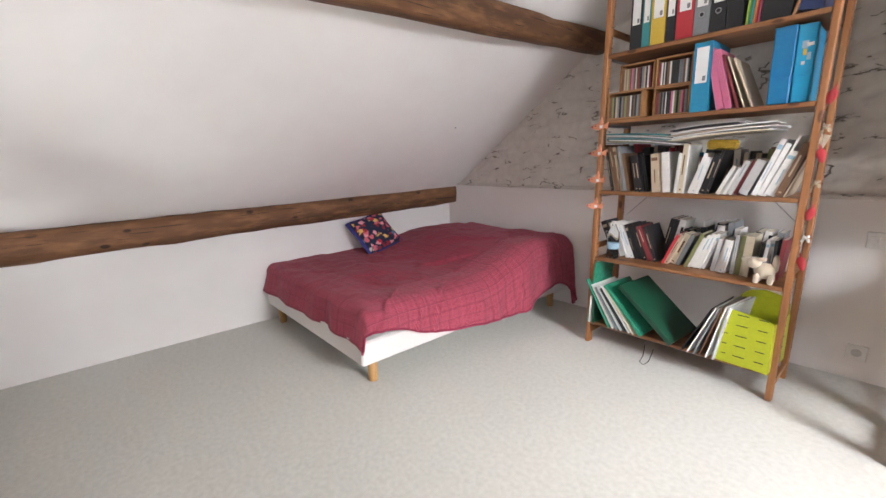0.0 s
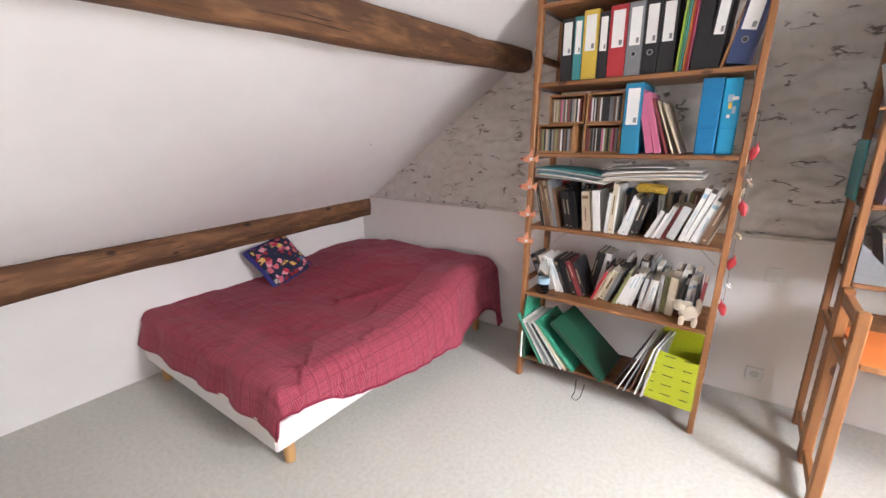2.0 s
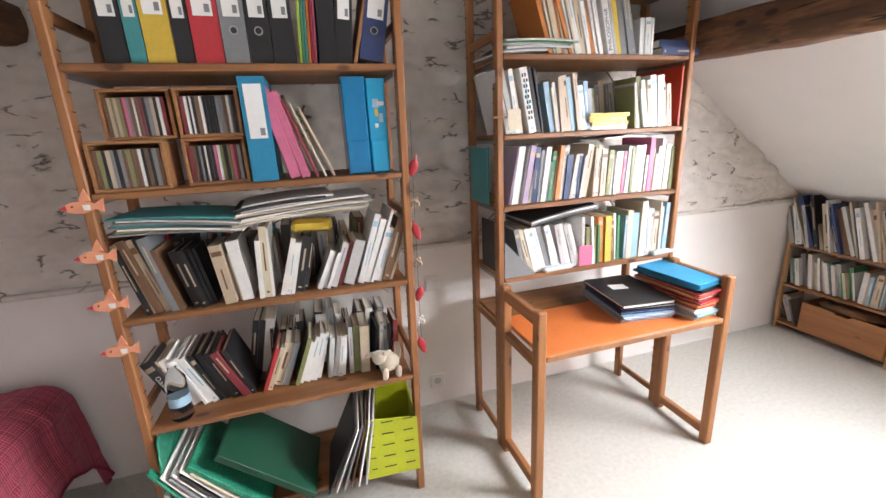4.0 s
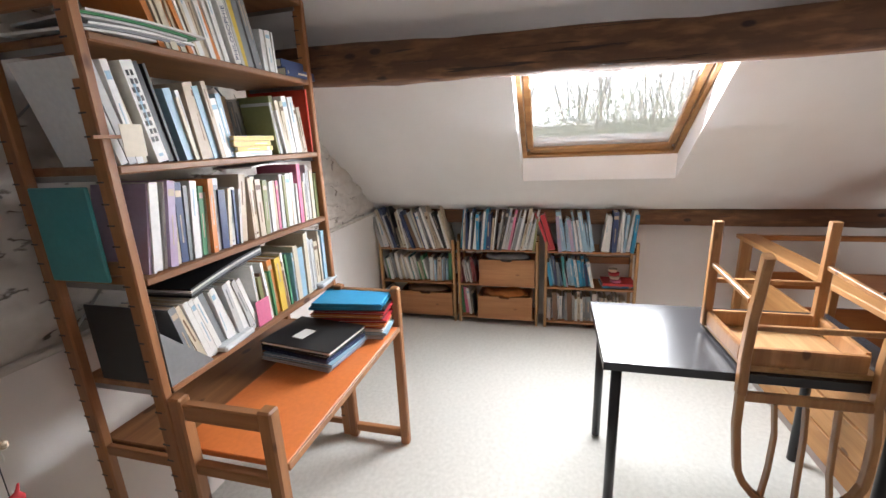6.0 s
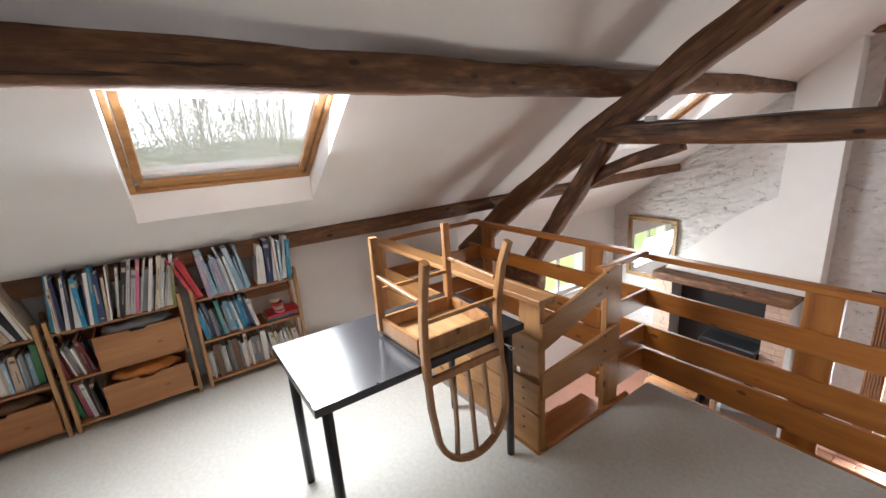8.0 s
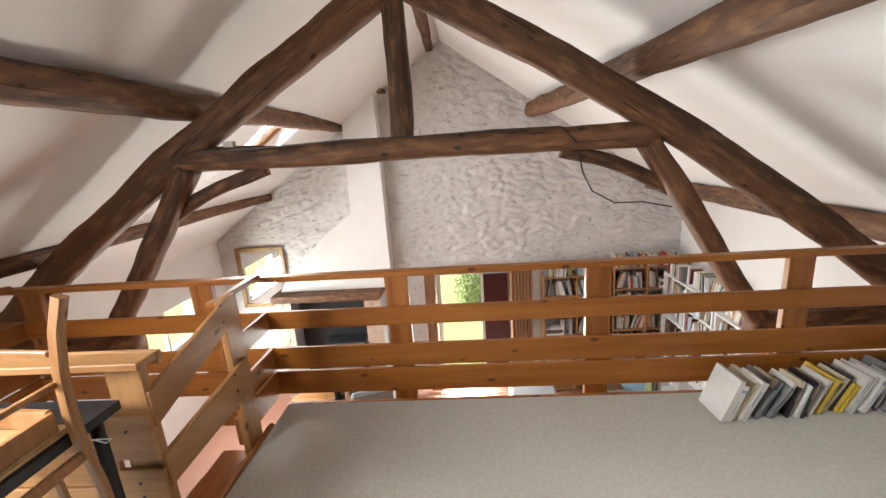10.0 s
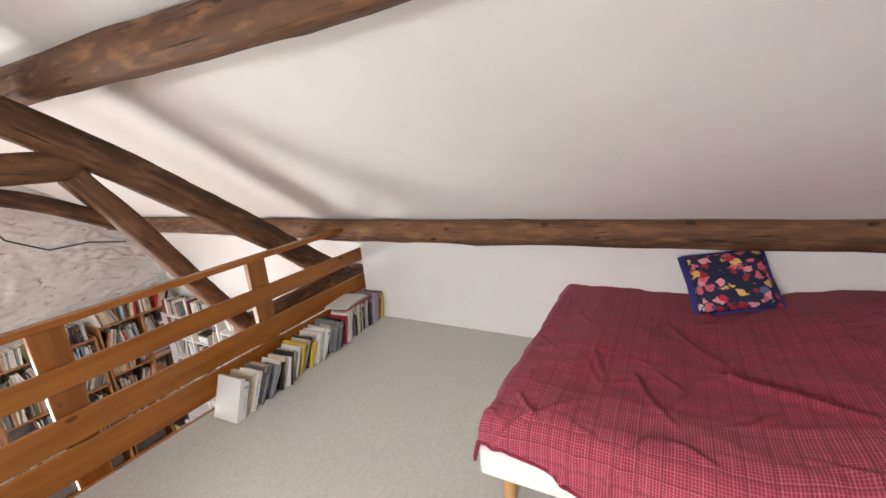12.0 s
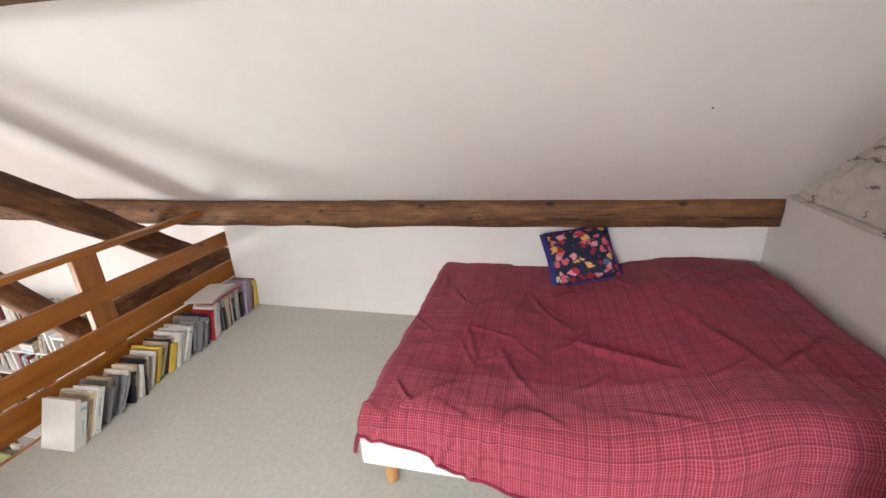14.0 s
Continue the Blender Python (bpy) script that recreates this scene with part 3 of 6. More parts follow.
def binder(m, colour, w=0.075, h=0.315, d=0.27, label=True, ring=True, where="on the upper shelf"):
    b = new("ring_binder")
    b.matrix_world = m
    tagged(b, f"{colour} lever arch binder with white spine label {where}", "binder", "ring binders")
    bm = bmesh.new()
    bx(bm, 0, 0.003, 0, d, 0, h), bx(bm, w - 0.003, w, 0, d, 0, h), bx(bm, 0.003, w - 0.003, 0, 0.003, 0, h)
    part("cover", bm, C[colour], b)
    part("paper_block", box(0.006, w - 0.008, 0.006, d - 0.02, 0.006, h - 0.015, 0), PAPER, b, "stack of filed paper")
    if label:
        part("label", box(w * 0.16, w * 0.84, -0.0012, -0.0002, h * 0.42, h * 0.93, 0), PAPER, b, "white paper spine label")
        part("barcode", box(w * 0.58, w * 0.76, -0.002, -0.0013, h * 0.45, h * 0.52, 0), C["grey"], b, "small printed bars")
    if ring:
        bm = bmesh.new()
        bmesh.ops.create_cone(bm, cap_ends=True, segments=20, radius1=0.013, radius2=0.013, depth=0.003, matrix=pose(w / 2, -0.0018, h * 0.3, 90))
        rg = part("finger_ring", bm, METAL, b, "steel finger ring")
        bm = bmesh.new()
        bmesh.ops.create_cone(bm, cap_ends=True, segments=20, radius1=0.009, radius2=0.009, depth=0.003, matrix=pose(w / 2, -0.0024, h * 0.3, 90))
        # Solid black disc: shade within the finger ring, put into colour.
        part("hole", bm, M["black"], rg, "black disc standing for shade inside the ring")
    return b


x = S1X0 + 0.135
z5 = S1Z[4]
for colour, w, ring in (("black", 0.062, False), ("teal", 0.042, False), ("yellow", 0.074, False), ("black", 0.047, False), ("red", 0.080, False), ("grey", 0.070, True), ("black", 0.066, True), ("black", 0.066, False)):
    binder(pose(x, S1F + 0.03, z5 + 0.0008), colour, w, 0.30 if w < 0.065 else 0.32, ring=ring)
    x += w + 0.003
for colour in ("lime", "green", "teal", "orange", "red", "pink"):
    fo = part("document_folder", box(0, 0.008, 0, 0.24, 0, 0.31, 0.002), C[colour])
    fo.matrix_world = pose(x + 0.006, S1F + 0.04, z5 + 0.002, 0, 3, 0)
    tagged(fo, f"slim {colour} card document folder standing on shelf", "folder", "card folders")
    x += 0.0095
x += 0.012
for colour, w, a in (("black", 0.055, 2), ("black", 0.055, 5)):
    binder(pose(x, S1F + 0.03, z5 + 0.0008 + w * math.sin(radians(a)), 0, a, 0), colour, w, 0.32, label=colour == "black" and a == 5, ring=False)
    x += w * 0.92
fo = part("clipboard", box(0, 0.012, 0, 0.2, 0, 0.29, 0.002), M["pine_z"])
fo.matrix_world = pose(x + 0.008, S1F + 0.03, z5 + 0.004, 0, 14, 0)
tagged(fo, "brown hardboard clipboard leaning among the binders", "clipboard")
binder(pose(x + 0.03, S1F + 0.03, z5 + 0.02, 0, 10, 0), "navy", 0.08, 0.31, ring=True)

# fourth board: disc boxes, blue binder, pink folders, blue cases


def disc_box(x, z, w, h, y=S1F + 0.03, d=0.15):
    b = thing("disc_box", x, y, z, 0, "open pine box holding a row of disc cases", "storage box", "disc boxes")
    for nm, a in (("base", (0, w, 0, d, 0, 0.009)), ("top", (0, w, 0, d, h - 0.009, h)), ("side", (0, 0.01, 0, d, 0.0095, h - 0.0095)), ("side", (w - 0.01, w, 0, d, 0.0095, h - 0.0095)), ("back", (0.0105, w - 0.0105, d - 0.006, d, 0.0095, h - 0.0095))):
        part(nm, box(*a, 0.001), M["pine_x"], b)
    xx = 0.014
    while xx < w - 0.022:
        t = rb.choice([0.0095, 0.0095, 0.006, 0.012])
        c = part("disc_case", box(0, t - 0.0012, 0, 0.12, 0, h - 0.035, 0.0008), C[rb.choice(["white", "grey", "black", "black", "black", "grey", "dark red", "olive", "brown", "brown", "beige", "pink", "black"])])
        c.matrix_world = pose(x + xx, y + 0.006, z + 0.0098)
        tagged(c, "thin plastic disc case standing in pine box", "disc case", "disc cases")
        xx += t


z4 = S1Z[3]
disc_box(S1X0 + 0.04, z4 + 0.001, 0.205, 0.15, S1F - 0.0 + 0.01)
disc_box(S1X0 + 0.08, z4 + 0.153, 0.195, 0.15, S1F + 0.06)
disc_box(S1X0 + 0.285, z4 + 0.001, 0.185, 0.15, S1F + 0.05)
disc_box(S1X0 + 0.285, z4 + 0.153, 0.185, 0.15, S1F + 0.05)
binder(pose(S1X0 + 0.482, S1F + 0.02, z4 + 0.001), "blue", 0.08, 0.33, ring=False, where="beside the disc boxes")
for i, (colour, t) in enumerate((("pink", 0.035), ("pink", 0.03), ("beige", 0.008), ("dark red", 0.012), ("cream", 0.008), ("beige", 0.01))):
    fo = part("document_folder", box(0, t, 0, 0.24, 0, 0.30 - 0.01 * i, 0.003), C[colour])
    fo.matrix_world = pose(S1X0 + 0.60 + 0.038 * i * (0.75 if i > 1 else 1.0), S1F + 0.03, z4 + 0.001, 0, -13 - 1.8 * i, 0)
    tagged(fo, f"{colour} document folder leaning against blue binder", "folder", "leaning folders")
BLUE_A, BLUE_B = (mat(nm_, c_, 0.22, tint=t_, scale=3) for nm_, c_, t_ in (("blue_plastic", (0.015, 0.20, 0.42), (0.012, 0.15, 0.34)), ("turquoise_plastic", (0.02, 0.32, 0.55), (0.02, 0.26, 0.48))))
for i, (x, w_, mt_) in enumerate(((0.80, 0.080, BLUE_A), (0.884, 0.066, BLUE_B))):
    fo = thing("document_case", S1X0 + x, S1F + 0.035, z4 + 0.001, -2 + 3 * i, "glossy blue plastic document case" + (" with pale worn stickers" if i else ""), "document case", "document cases")
    part("shell", box(0, w_, 0, 0.22, 0, 0.325 - 0.006 * i, 0.004), mt_, fo)
    part("pocket", box(0.004, w_ - 0.004, -0.005, -0.0003, 0.003, 0.115, 0.002), mt_, fo, "moulded front pocket")
    part("lid_edge", box(-0.0008, w_ + 0.0008, -0.0012, 0.05, 0.322 - 0.006 * i, 0.328 - 0.006 * i, 0.001), mt_, fo)
    if i:
        for a_, b_, z_, h_, c_ in ((0.018, 0.040, 0.225, 0.030, "pale blue"), (0.034, 0.058, 0.232, 0.014, "white"), (0.024, 0.036, 0.196, 0.026, "yellow"), (0.038, 0.052, 0.176, 0.030, "pale blue"), (0.022, 0.034, 0.158, 0.014, "white")):
            part("sticker", box(a_, b_, -0.0012, -0.0002, z_, z_ + h_, 0), C[c_], fo, "pale worn sticker")

# third board: many books, magazines lying over them
W1 = "on tall pine shelving"
G1 = "books on the tall shelving"
B3 = pose(S1X0 + 0.035, S1F + 0.02, S1Z[2])
row(B3, 0.06, 0.19, ["brown", "black", "olive", "grey", "beige", "black"], W1, G1, -14, 2, big=True, limit=0.265)
row(B3, 0.20, 0.29, ["black", "black", "black"], W1, G1, -11, 1.5, tall=1.1, limit=0.21, deep=(0, 0.03))
row(B3, 0.30, 0.40, ["brown", "orange", "cream", "beige", "white"], W1, G1, -6, 3, limit=0.22, deep=(0, 0.03))
row(B3, 0.41, 0.47, ["white", "cream", "white"], W1, G1, 3, 2, big=True, limit=0.26)
row(B3, 0.48, 0.60, ["cream", "white", "black", "white", "black", "black"], W1, G1, 16, 4, tall=0.95, limit=0.235, deep=(0, 0.04))
row(B3, 0.61, 0.75, ["white", "dark red", "grey", "pale blue", "black", "pale grey", "white"], W1, G1, 23, 3, tall=0.8, limit=0.175, deep=(0, 0.03))
row(B3, 0.76, 0.90, ["white", "black", "white", "beige", "brown"], W1, G1, 19, 2, big=True, limit=0.30)
row(pose(S1X0 + 0.035, S1F + 0.19, S1Z[2]), 0.10, 0.85, DARK, "behind", G1, 2, 4, limit=0.28)


def magazine(m, colour, w=0.29, d=0.21, t=0.006, label=None):
    """A limp magazine: a thin block that droops."""
    bm = bmesh.new()
    n = 8
    vs = []
    for i in range(n + 1):
        u = i / n
        z = -0.006 * (u - 0.5) ** 2 * 4
        vs.append([bm.verts.new((u * w, y, z + zz)) for y, zz in ((0, 0), (d, 0), (d, t), (0, t))])
    for a, b in zip(vs, vs[1:]):
        for j in range(4):
            bm.faces.new((a[j], b[j], b[(j + 1) % 4], a[(j + 1) % 4]))
    bm.faces.new(vs[0][::-1]), bm.faces.new(vs[-1])
    bmesh.ops.recalc_face_normals(bm, faces=bm.faces[:])
    ob = part("magazine", bm, C[colour])
    ob.matrix_world = m
    return tagged(ob, label or f"{colour} magazine lying flat over a book row", "magazine", "lying magazines")


for i, c in enumerate(("grey", "olive", "white", "teal", "grey", "white", "teal")):
    magazine(pose(S1X0 + 0.05 + 0.012 * (i % 3), S1F + 0.0 + 0.008 * (i % 2), S1Z[2] + 0.285 + 0.0085 * i, 0, 4 + (i % 3), 2 - i), c, 0.36, 0.24)
for i, c in enumerate(("cream", "white", "white", "beige", "white", "pale grey", "black", "white")):
    magazine(pose(S1X0 + 0.40 + 0.015 * (i % 3) + 0.01 * max(0, i - 5), S1F - 0.01 + 0.01 * (i % 2), S1Z[2] + 0.28 + 0.0085 * i, 0, -4 + (i % 2), -3 + i), c, 0.44 if i < 5 else 0.3, 0.25)
g = part("gift_bag", box(0, 0.14, 0, 0.03, 0, 0.05, 0.012), mat("gold_foil", (0.75, 0.55, 0.1), 0.25, 0.9, tint=(0.5, 0.35, 0.06), scale=20, bump=0.8, bscale=40))
g.matrix_world = pose(S1X0 + 0.58, S1F + 0.02, S1Z[2] + 0.225, 10, 3, 0)
tagged(g, "crumpled shiny gold foil wrapping tucked between books", "wrapping")

# second board
B2 = pose(S1X0 + 0.035, S1F + 0.095, S1Z[1])
row(B2, 0.09, 0.34, ["white", "dark red", "white", "beige", "white", "black", "black"], W1, G1, -22, 2, limit=0.22, big=True)
hist = book(B2 @ pose(0.075, -0.012, 0.0, 0, -24, 0), 3, "black", W1, G1, (1, 1, 1), "leaning")
tx = bpy.data.curves.new("lettering", "FONT")
tx.body, tx.size, tx.extrude = "HISTO", 0.024, 0.0002
txo = new("lettering", tx)
txo.parent = hist
txo.matrix_local = pose(0.026, -0.0012, 0.10, 90, -90, 0)
tagged(txo, "white capital lettering")
row(B2, 0.36, 0.47, ["red", "white", "cream", "beige", "grey"], W1, G1, 22, 2, limit=0.19, deep=(0, 0.03))
row(B2, 0.48, 0.60, ["pink", "white", "olive", "white", "white", "grey"], W1, G1, 19, 3, limit=0.21, deep=(0, 0.04))
row(B2, 0.61, 0.69, ["white", "teal", "pale grey", "white"], W1, G1, 11, 3, limit=0.18)
row(B2, 0.70, 0.80, ["pale grey", "white", "pale grey", "cream", "olive"], W1, G1, 4, 2, limit=0.21, deep=(0, 0.03))
row(B2, 0.81, 0.93, ["white", "navy", "black", "pale blue", "grey", "white", "teal", "dark red"], W1, G1, 5, 4, limit=0.25, deep=(0, 0.04))
row(B2 @ pose(0, 0.15, 0), 0.3, 0.9, ["white", "black", "grey", "black"], "behind", G1, 6, 8, limit=0.25)

# bottle
bot = thing("water_bottle", S1X0 + 0.125, S1F + 0.043, S1Z[1] + 0.001, 0, "clear plastic water bottle standing on shelf corner", "bottle")
GLASSY = bpy.data.materials.new("clear_plastic")
GLASSY.use_nodes = True
gb = GLASSY.node_tree.nodes["Principled BSDF"]
gb.inputs["Transmission Weight"].default_value, gb.inputs["Roughness"].default_value, gb.inputs["IOR"].default_value = 1.0, 0.08, 1.2
gb.inputs["Base Color"].default_value = (0.92, 0.95, 0.97, 1)


def lathe(profile, segments=24, cap=True):
    bm = bmesh.new()
    rings = [[bm.verts.new((r * math.cos(2 * math.pi * j / segments), r * math.sin(2 * math.pi * j / segments), z)) for j in range(segments)] for r, z in profile]
    for a, b in zip(rings, rings[1:]):
        for j in range(segments):
            bm.faces.new((a[j], a[(j + 1) % segments], b[(j + 1) % segments], b[j]))
    if cap:
        bm.faces.new(rings[0][::-1]), bm.faces.new(rings[-1])
    return bm


part("body", lathe([(0.03, 0), (0.036, 0.008), (0.036, 0.04), (0.034, 0.05), (0.036, 0.06), (0.036, 0.1), (0.034, 0.11), (0.036, 0.12), (0.034, 0.165), (0.014, 0.2), (0.013, 0.215)]), GLASSY, bot, "", True)
part("cap", lathe([(0.0155, 0.214), (0.0155, 0.232), (0.013, 0.234)]), C["white"], bot, "white screw cap", True)
part("label", lathe([(0.0364, 0.062), (0.0364, 0.098)], cap=False), C["pale blue"], bot, "pale blue wrapper", True)


# soft lamb, one plain mesh
def blob(bm, x, y, z, rx, ry, rz, m=None):
    bmesh.ops.create_icosphere(bm, subdivisions=3, radius=1, matrix=(m or Matrix.Identity(4)) @ pose(x, y, z) @ Matrix.Diagonal((rx, ry, rz, 1)))


bm = bmesh.new()
blob(bm, 0, 0, 0.055, 0.045, 0.035, 0.04)
blob(bm, -0.045, -0.015, 0.095, 0.03, 0.028, 0.028)
for dx, dy in ((-0.028, -0.03), (0.028, -0.035), (-0.02, 0.02), (0.03, 0.02)):
    blob(bm, dx, dy, 0.02, 0.014, 0.014, 0.028)
blob(bm, -0.075, -0.005, 0.11, 0.024, 0.008, 0.012), blob(bm, -0.018, -0.03, 0.115, 0.022, 0.008, 0.012), blob(bm, 0.04, 0, 0.095, 0.014, 0.014, 0.045)
for v in bm.verts:
    v.co += v.normal * 0.004 * noise.noise(v.co * 90)
lamb = part("soft_toy", bm, mat("cream_plush", (0.62, 0.54, 0.42), 1.0, tint=(0.52, 0.44, 0.33), scale=30, bump=1.0, bscale=350, sheen=0.5), None, "", True)
lamb.matrix_world = pose(S1X1 - 0.115, S1F + 0.045, S1Z[1] + 0.003, 0, 0, 8)
tagged(lamb, "small cream plush lamb sitting at the shelf edge", "soft toy")

# bottom board: box files, plates in green card, lime file box
MARB = mat("green_marbled_card", (0.01, 0.16, 0.09), 0.35, tint=(0.04, 0.30, 0.18), scale=14, amount=0.9, detail=12)
DGREEN = plain("dark_green_cloth", (0.006, 0.06, 0.03), 0.5)
B1 = pose(S1X0 + 0.035, S1F, S1Z[0])


def card(m, w, h, t, material, label, name="portfolio"):
    o = part(name, box(0, t, 0, w, 0, h, 0.002), material)
    o.matrix_world = B1 @ m
    return tagged(o, label, "portfolio", "portfolios on the lowest shelf")


card(pose(-0.02, -0.015, 0.0, 0, 5, 4), 0.3, 0.40, 0.006, MARB, "green marbled card portfolio standing on lowest shelf")
card(pose(-0.005, -0.03, 0.0, 0, 2, -4), 0.26, 0.18, 0.012, PAPER, "white paper bundle standing inside green portfolio")
card(pose(0.02, -0.03, 0.0, 0, 0, -5), 0.25, 0.2, 0.01, DGREEN, "dark green card folder standing on lowest shelf")
for i, (mt, h, lb) in enumerate(((MARB, 0.33, "green marbled folder"), (PAPER, 0.3, "white paper folder"), (C["grey"], 0.29, "grey folder"), (PAPER, 0.31, "white paper folder"), (C["black"], 0.30, "black folder"), (PAPER, 0.33, "white paper folder"), (C["cream"], 0.31, "cream paper folder"))):
    card(pose(0.135 + 0.026 * i, -0.04 + 0.004 * (i % 2), 0.0, 0, -31 - 1.4 * i, -3), 0.28, h, 0.009, mt, lb + " leaning over on lowest shelf")
card(pose(0.33, -0.035, 0.0, 0, -44, -3), 0.3, 0.36, 0.02, MARB, "green marbled box file leaning on lowest shelf")
big = card(pose(0.50, -0.05, 0.004, 0, -50, -4), 0.33, 0.42, 0.028, DGREEN, "large dark green cloth portfolio leaning steeply on lowest shelf")
for i, (mt, lb) in enumerate(((C["black"], "black folder"), (PAPER, "white paper folder"), (C["grey"], "grey folder"), (C["brown"], "brown folder"), (PAPER, "white paper folder"), (C["pale grey"], "pale grey plastic folder"))):
    card(pose(0.56 + 0.03 * i, -0.05, 0.0, 0, 25 - 3 * i, -4 - i), 0.3, 0.31, 0.005 + 0.002 * (i % 3), mt, lb + " leaning on lowest shelf")
LIME = plain("lime_plastic", (0.44, 0.48, 0.015), 0.4)
fb = new("file_box")
fb.matrix_world = B1 @ pose(0.725, -0.03, 0.002, 0, 0, -4)
tagged(fb, "lime green plastic magazine file with slots and rounded top", "file box")
bm = bmesh.new()
prism(bm, [(0, 0), (0.225, 0), (0.225, 0.262), (0.19, 0.272), (0.02, 0.292), (0.0, 0.27)], "y", 0, 0.004)
part("front_panel", rounded(bm, 0.001), LIME, fb)
part("side_panel", box(0, 0.004, 0.0045, 0.26, 0, 0.29, 0.001), LIME, fb), part("side_panel", box(0.221, 0.225, 0.0045, 0.26, 0, 0.25, 0.001), LIME, fb)
part("base_panel", box(0.0045, 0.2205, 0.0045, 0.26, 0, 0.004, 0), LIME, fb), part("back_panel", prism(bmesh.new(), [(0.0045, 0.0045), (0.2205, 0.0045), (0.2205, 0.30), (0.18, 0.335), (0.11, 0.35), (0.04, 0.335), (0.0045, 0.30)], "y", 0.256, 0.26), LIME, fb)
# The front stays uncut; black strips draw the shade of its openings.
for i in range(5):
    for x0, x1 in ((0.03, 0.035), (0.075, 0.125), (0.165, 0.205)):
        part("slot", box(x0 - 0.008 * (x0 < 0.05), x1 + 0.008 * (x0 < 0.05), -0.0014, -0.0003, 0.045 + 0.055 * i, 0.0495 + 0.055 * i, 0), M["black"], fb, "narrow black strip painting the shade of an opening")

# strings of paper fish down the left upright, red hearts down the right


def sweep(bm, pts, w, h, up=(0, 0, 1)):
    """A bar of w by h along the points."""
    pts = [Vector(p) for p in pts]
    rings = []
    for i, p in enumerate(pts):
        way = (pts[min(i + 1, len(pts) - 1)] - pts[max(i - 1, 0)]).normalized()
        side = way.cross(Vector(up)).normalized()
        top = side.cross(way).normalized()
        rings.append([bm.verts.new(p + side * a * w / 2 + top * b * h / 2) for a, b in ((-1, -0.7), (-0.7, -1), (0.7, -1), (1, -0.7), (1, 0.7), (0.7, 1), (-0.7, 1), (-1, 0.7))])
    for a, b in zip(rings, rings[1:]):
        for j in range(8):
            bm.faces.new((a[j], a[(j + 1) % 8], b[(j + 1) % 8], b[j]))
    bm.faces.new(rings[0][::-1]), bm.faces.new(rings[-1])
    bmesh.ops.recalc_face_normals(bm, faces=bm.faces[:])
    return bm


PEACH = plain("peach_paper", (0.80, 0.34, 0.20), 0.8)
for i, z in enumerate((1.39, 1.235, 1.075, 0.915)):
    fish = thing("paper_fish", S1X0 + 0.012, S1F - 0.012, z, 0, "folded peach orange paper fish hanging on shelf upright", "paper ornament", "paper fish garland")
    bm = bmesh.new()
    prism(bm, [(-0.058, 0.0), (-0.03, 0.017), (0.005, 0.02), (0.03, 0.009), (0.055, 0.024), (0.05, -0.018), (0.03, -0.006), (0.0, -0.018), (-0.03, -0.014)], "y", -0.004, 0.004)
    part("body", bm, PEACH, fish)
    bm = bmesh.new()
    prism(bm, [(-0.01, 0.0205), (0.012, 0.055), (0.022, 0.018)], "y", -0.003, 0.0035)
    part("fin", bm, PEACH, fish)
    bm = bmesh.new()
    prism(bm, [(-0.058, 0.001), (-0.042, 0.0105), (-0.04, -0.006)], "y", -0.006, -0.0045)
    part("mouth", bm, C["red"], fish, "red pointed mouth")
    bm = bmesh.new()
    prism(bm, [(0.0, 0.008), (0.02, 0.008), (0.018, -0.008), (0.002, -0.008)], "y", -0.0056, -0.0045)
    part("belly", bm, PAPER, fish, "pale paper belly")
    bm = bmesh.new()
    bmesh.ops.create_icosphere(bm, subdivisions=1, radius=0.0032, matrix=pose(-0.026, -0.005, 0.005))
    part("eye", bm, M["black"], fish, "small black eye")
string = part("cord", sweep(bmesh.new(), [(S1X1 + 0.042, S1F + 0.005, 1.6), (S1X1 + 0.030, S1F + 0.003, 0.75)], 0.0015, 0.0015, (1, 0, 0)), M["black"])
tagged(string, "thin dark cord hanging down beside shelf upright", "cord")
for i, z in enumerate((1.44, 1.20, 0.945, 0.72)):
    pep = part("hanging_charm", lathe([(0.001, -0.038), (0.010, -0.028), (0.018, 0.0), (0.014, 0.018), (0.004, 0.028), (0.002, 0.045)], 12), C["red"], None, "", True)
    pep.matrix_world = pose(S1X1 + 0.018, S1F + 0.004, z, 12 * (-1) ** i, 14 * (-1) ** i, 0) @ Matrix.Diagonal((1, 0.6, 1, 1))
    tagged(pep, "shiny red pepper-shaped charm hanging on a cord", "charm", "hanging red charms")
for i, z in enumerate((1.31, 1.075, 0.83)):
    bm = bmesh.new()
    for q in range(9):
        a = q * 2.4
        blob(bm, 0.012 * math.cos(a), 0.008 * math.sin(a), 0.007 * (q % 4 - 1.5), 0.0065, 0.0065, 0.0065)
    ch = part("hanging_bauble", bm, C["beige" if i != 2 else "white"], None, "", True)
    ch.matrix_world = pose(S1X1 + 0.018, S1F + 0.004, z)
    tagged(ch, "small beige knotted bauble hanging on a cord", "charm", "hanging baubles")
part_cable = part("loose_strap", sweep(bmesh.new(), [(S1X0 + 0.40, S1F - 0.02, 0.12), (S1X0 + 0.405, S1F - 0.05, 0.05), (S1X0 + 0.39, S1F - 0.06, 0.012), (S1X0 + 0.42, S1F - 0.07, 0.006), (S1X0 + 0.44, S1F - 0.05, 0.03), (S1X0 + 0.45, S1F - 0.02, 0.1)], 0.005, 0.002), M["black"])
tagged(part_cable, "short black strap hanging down from lowest shelf", "strap")

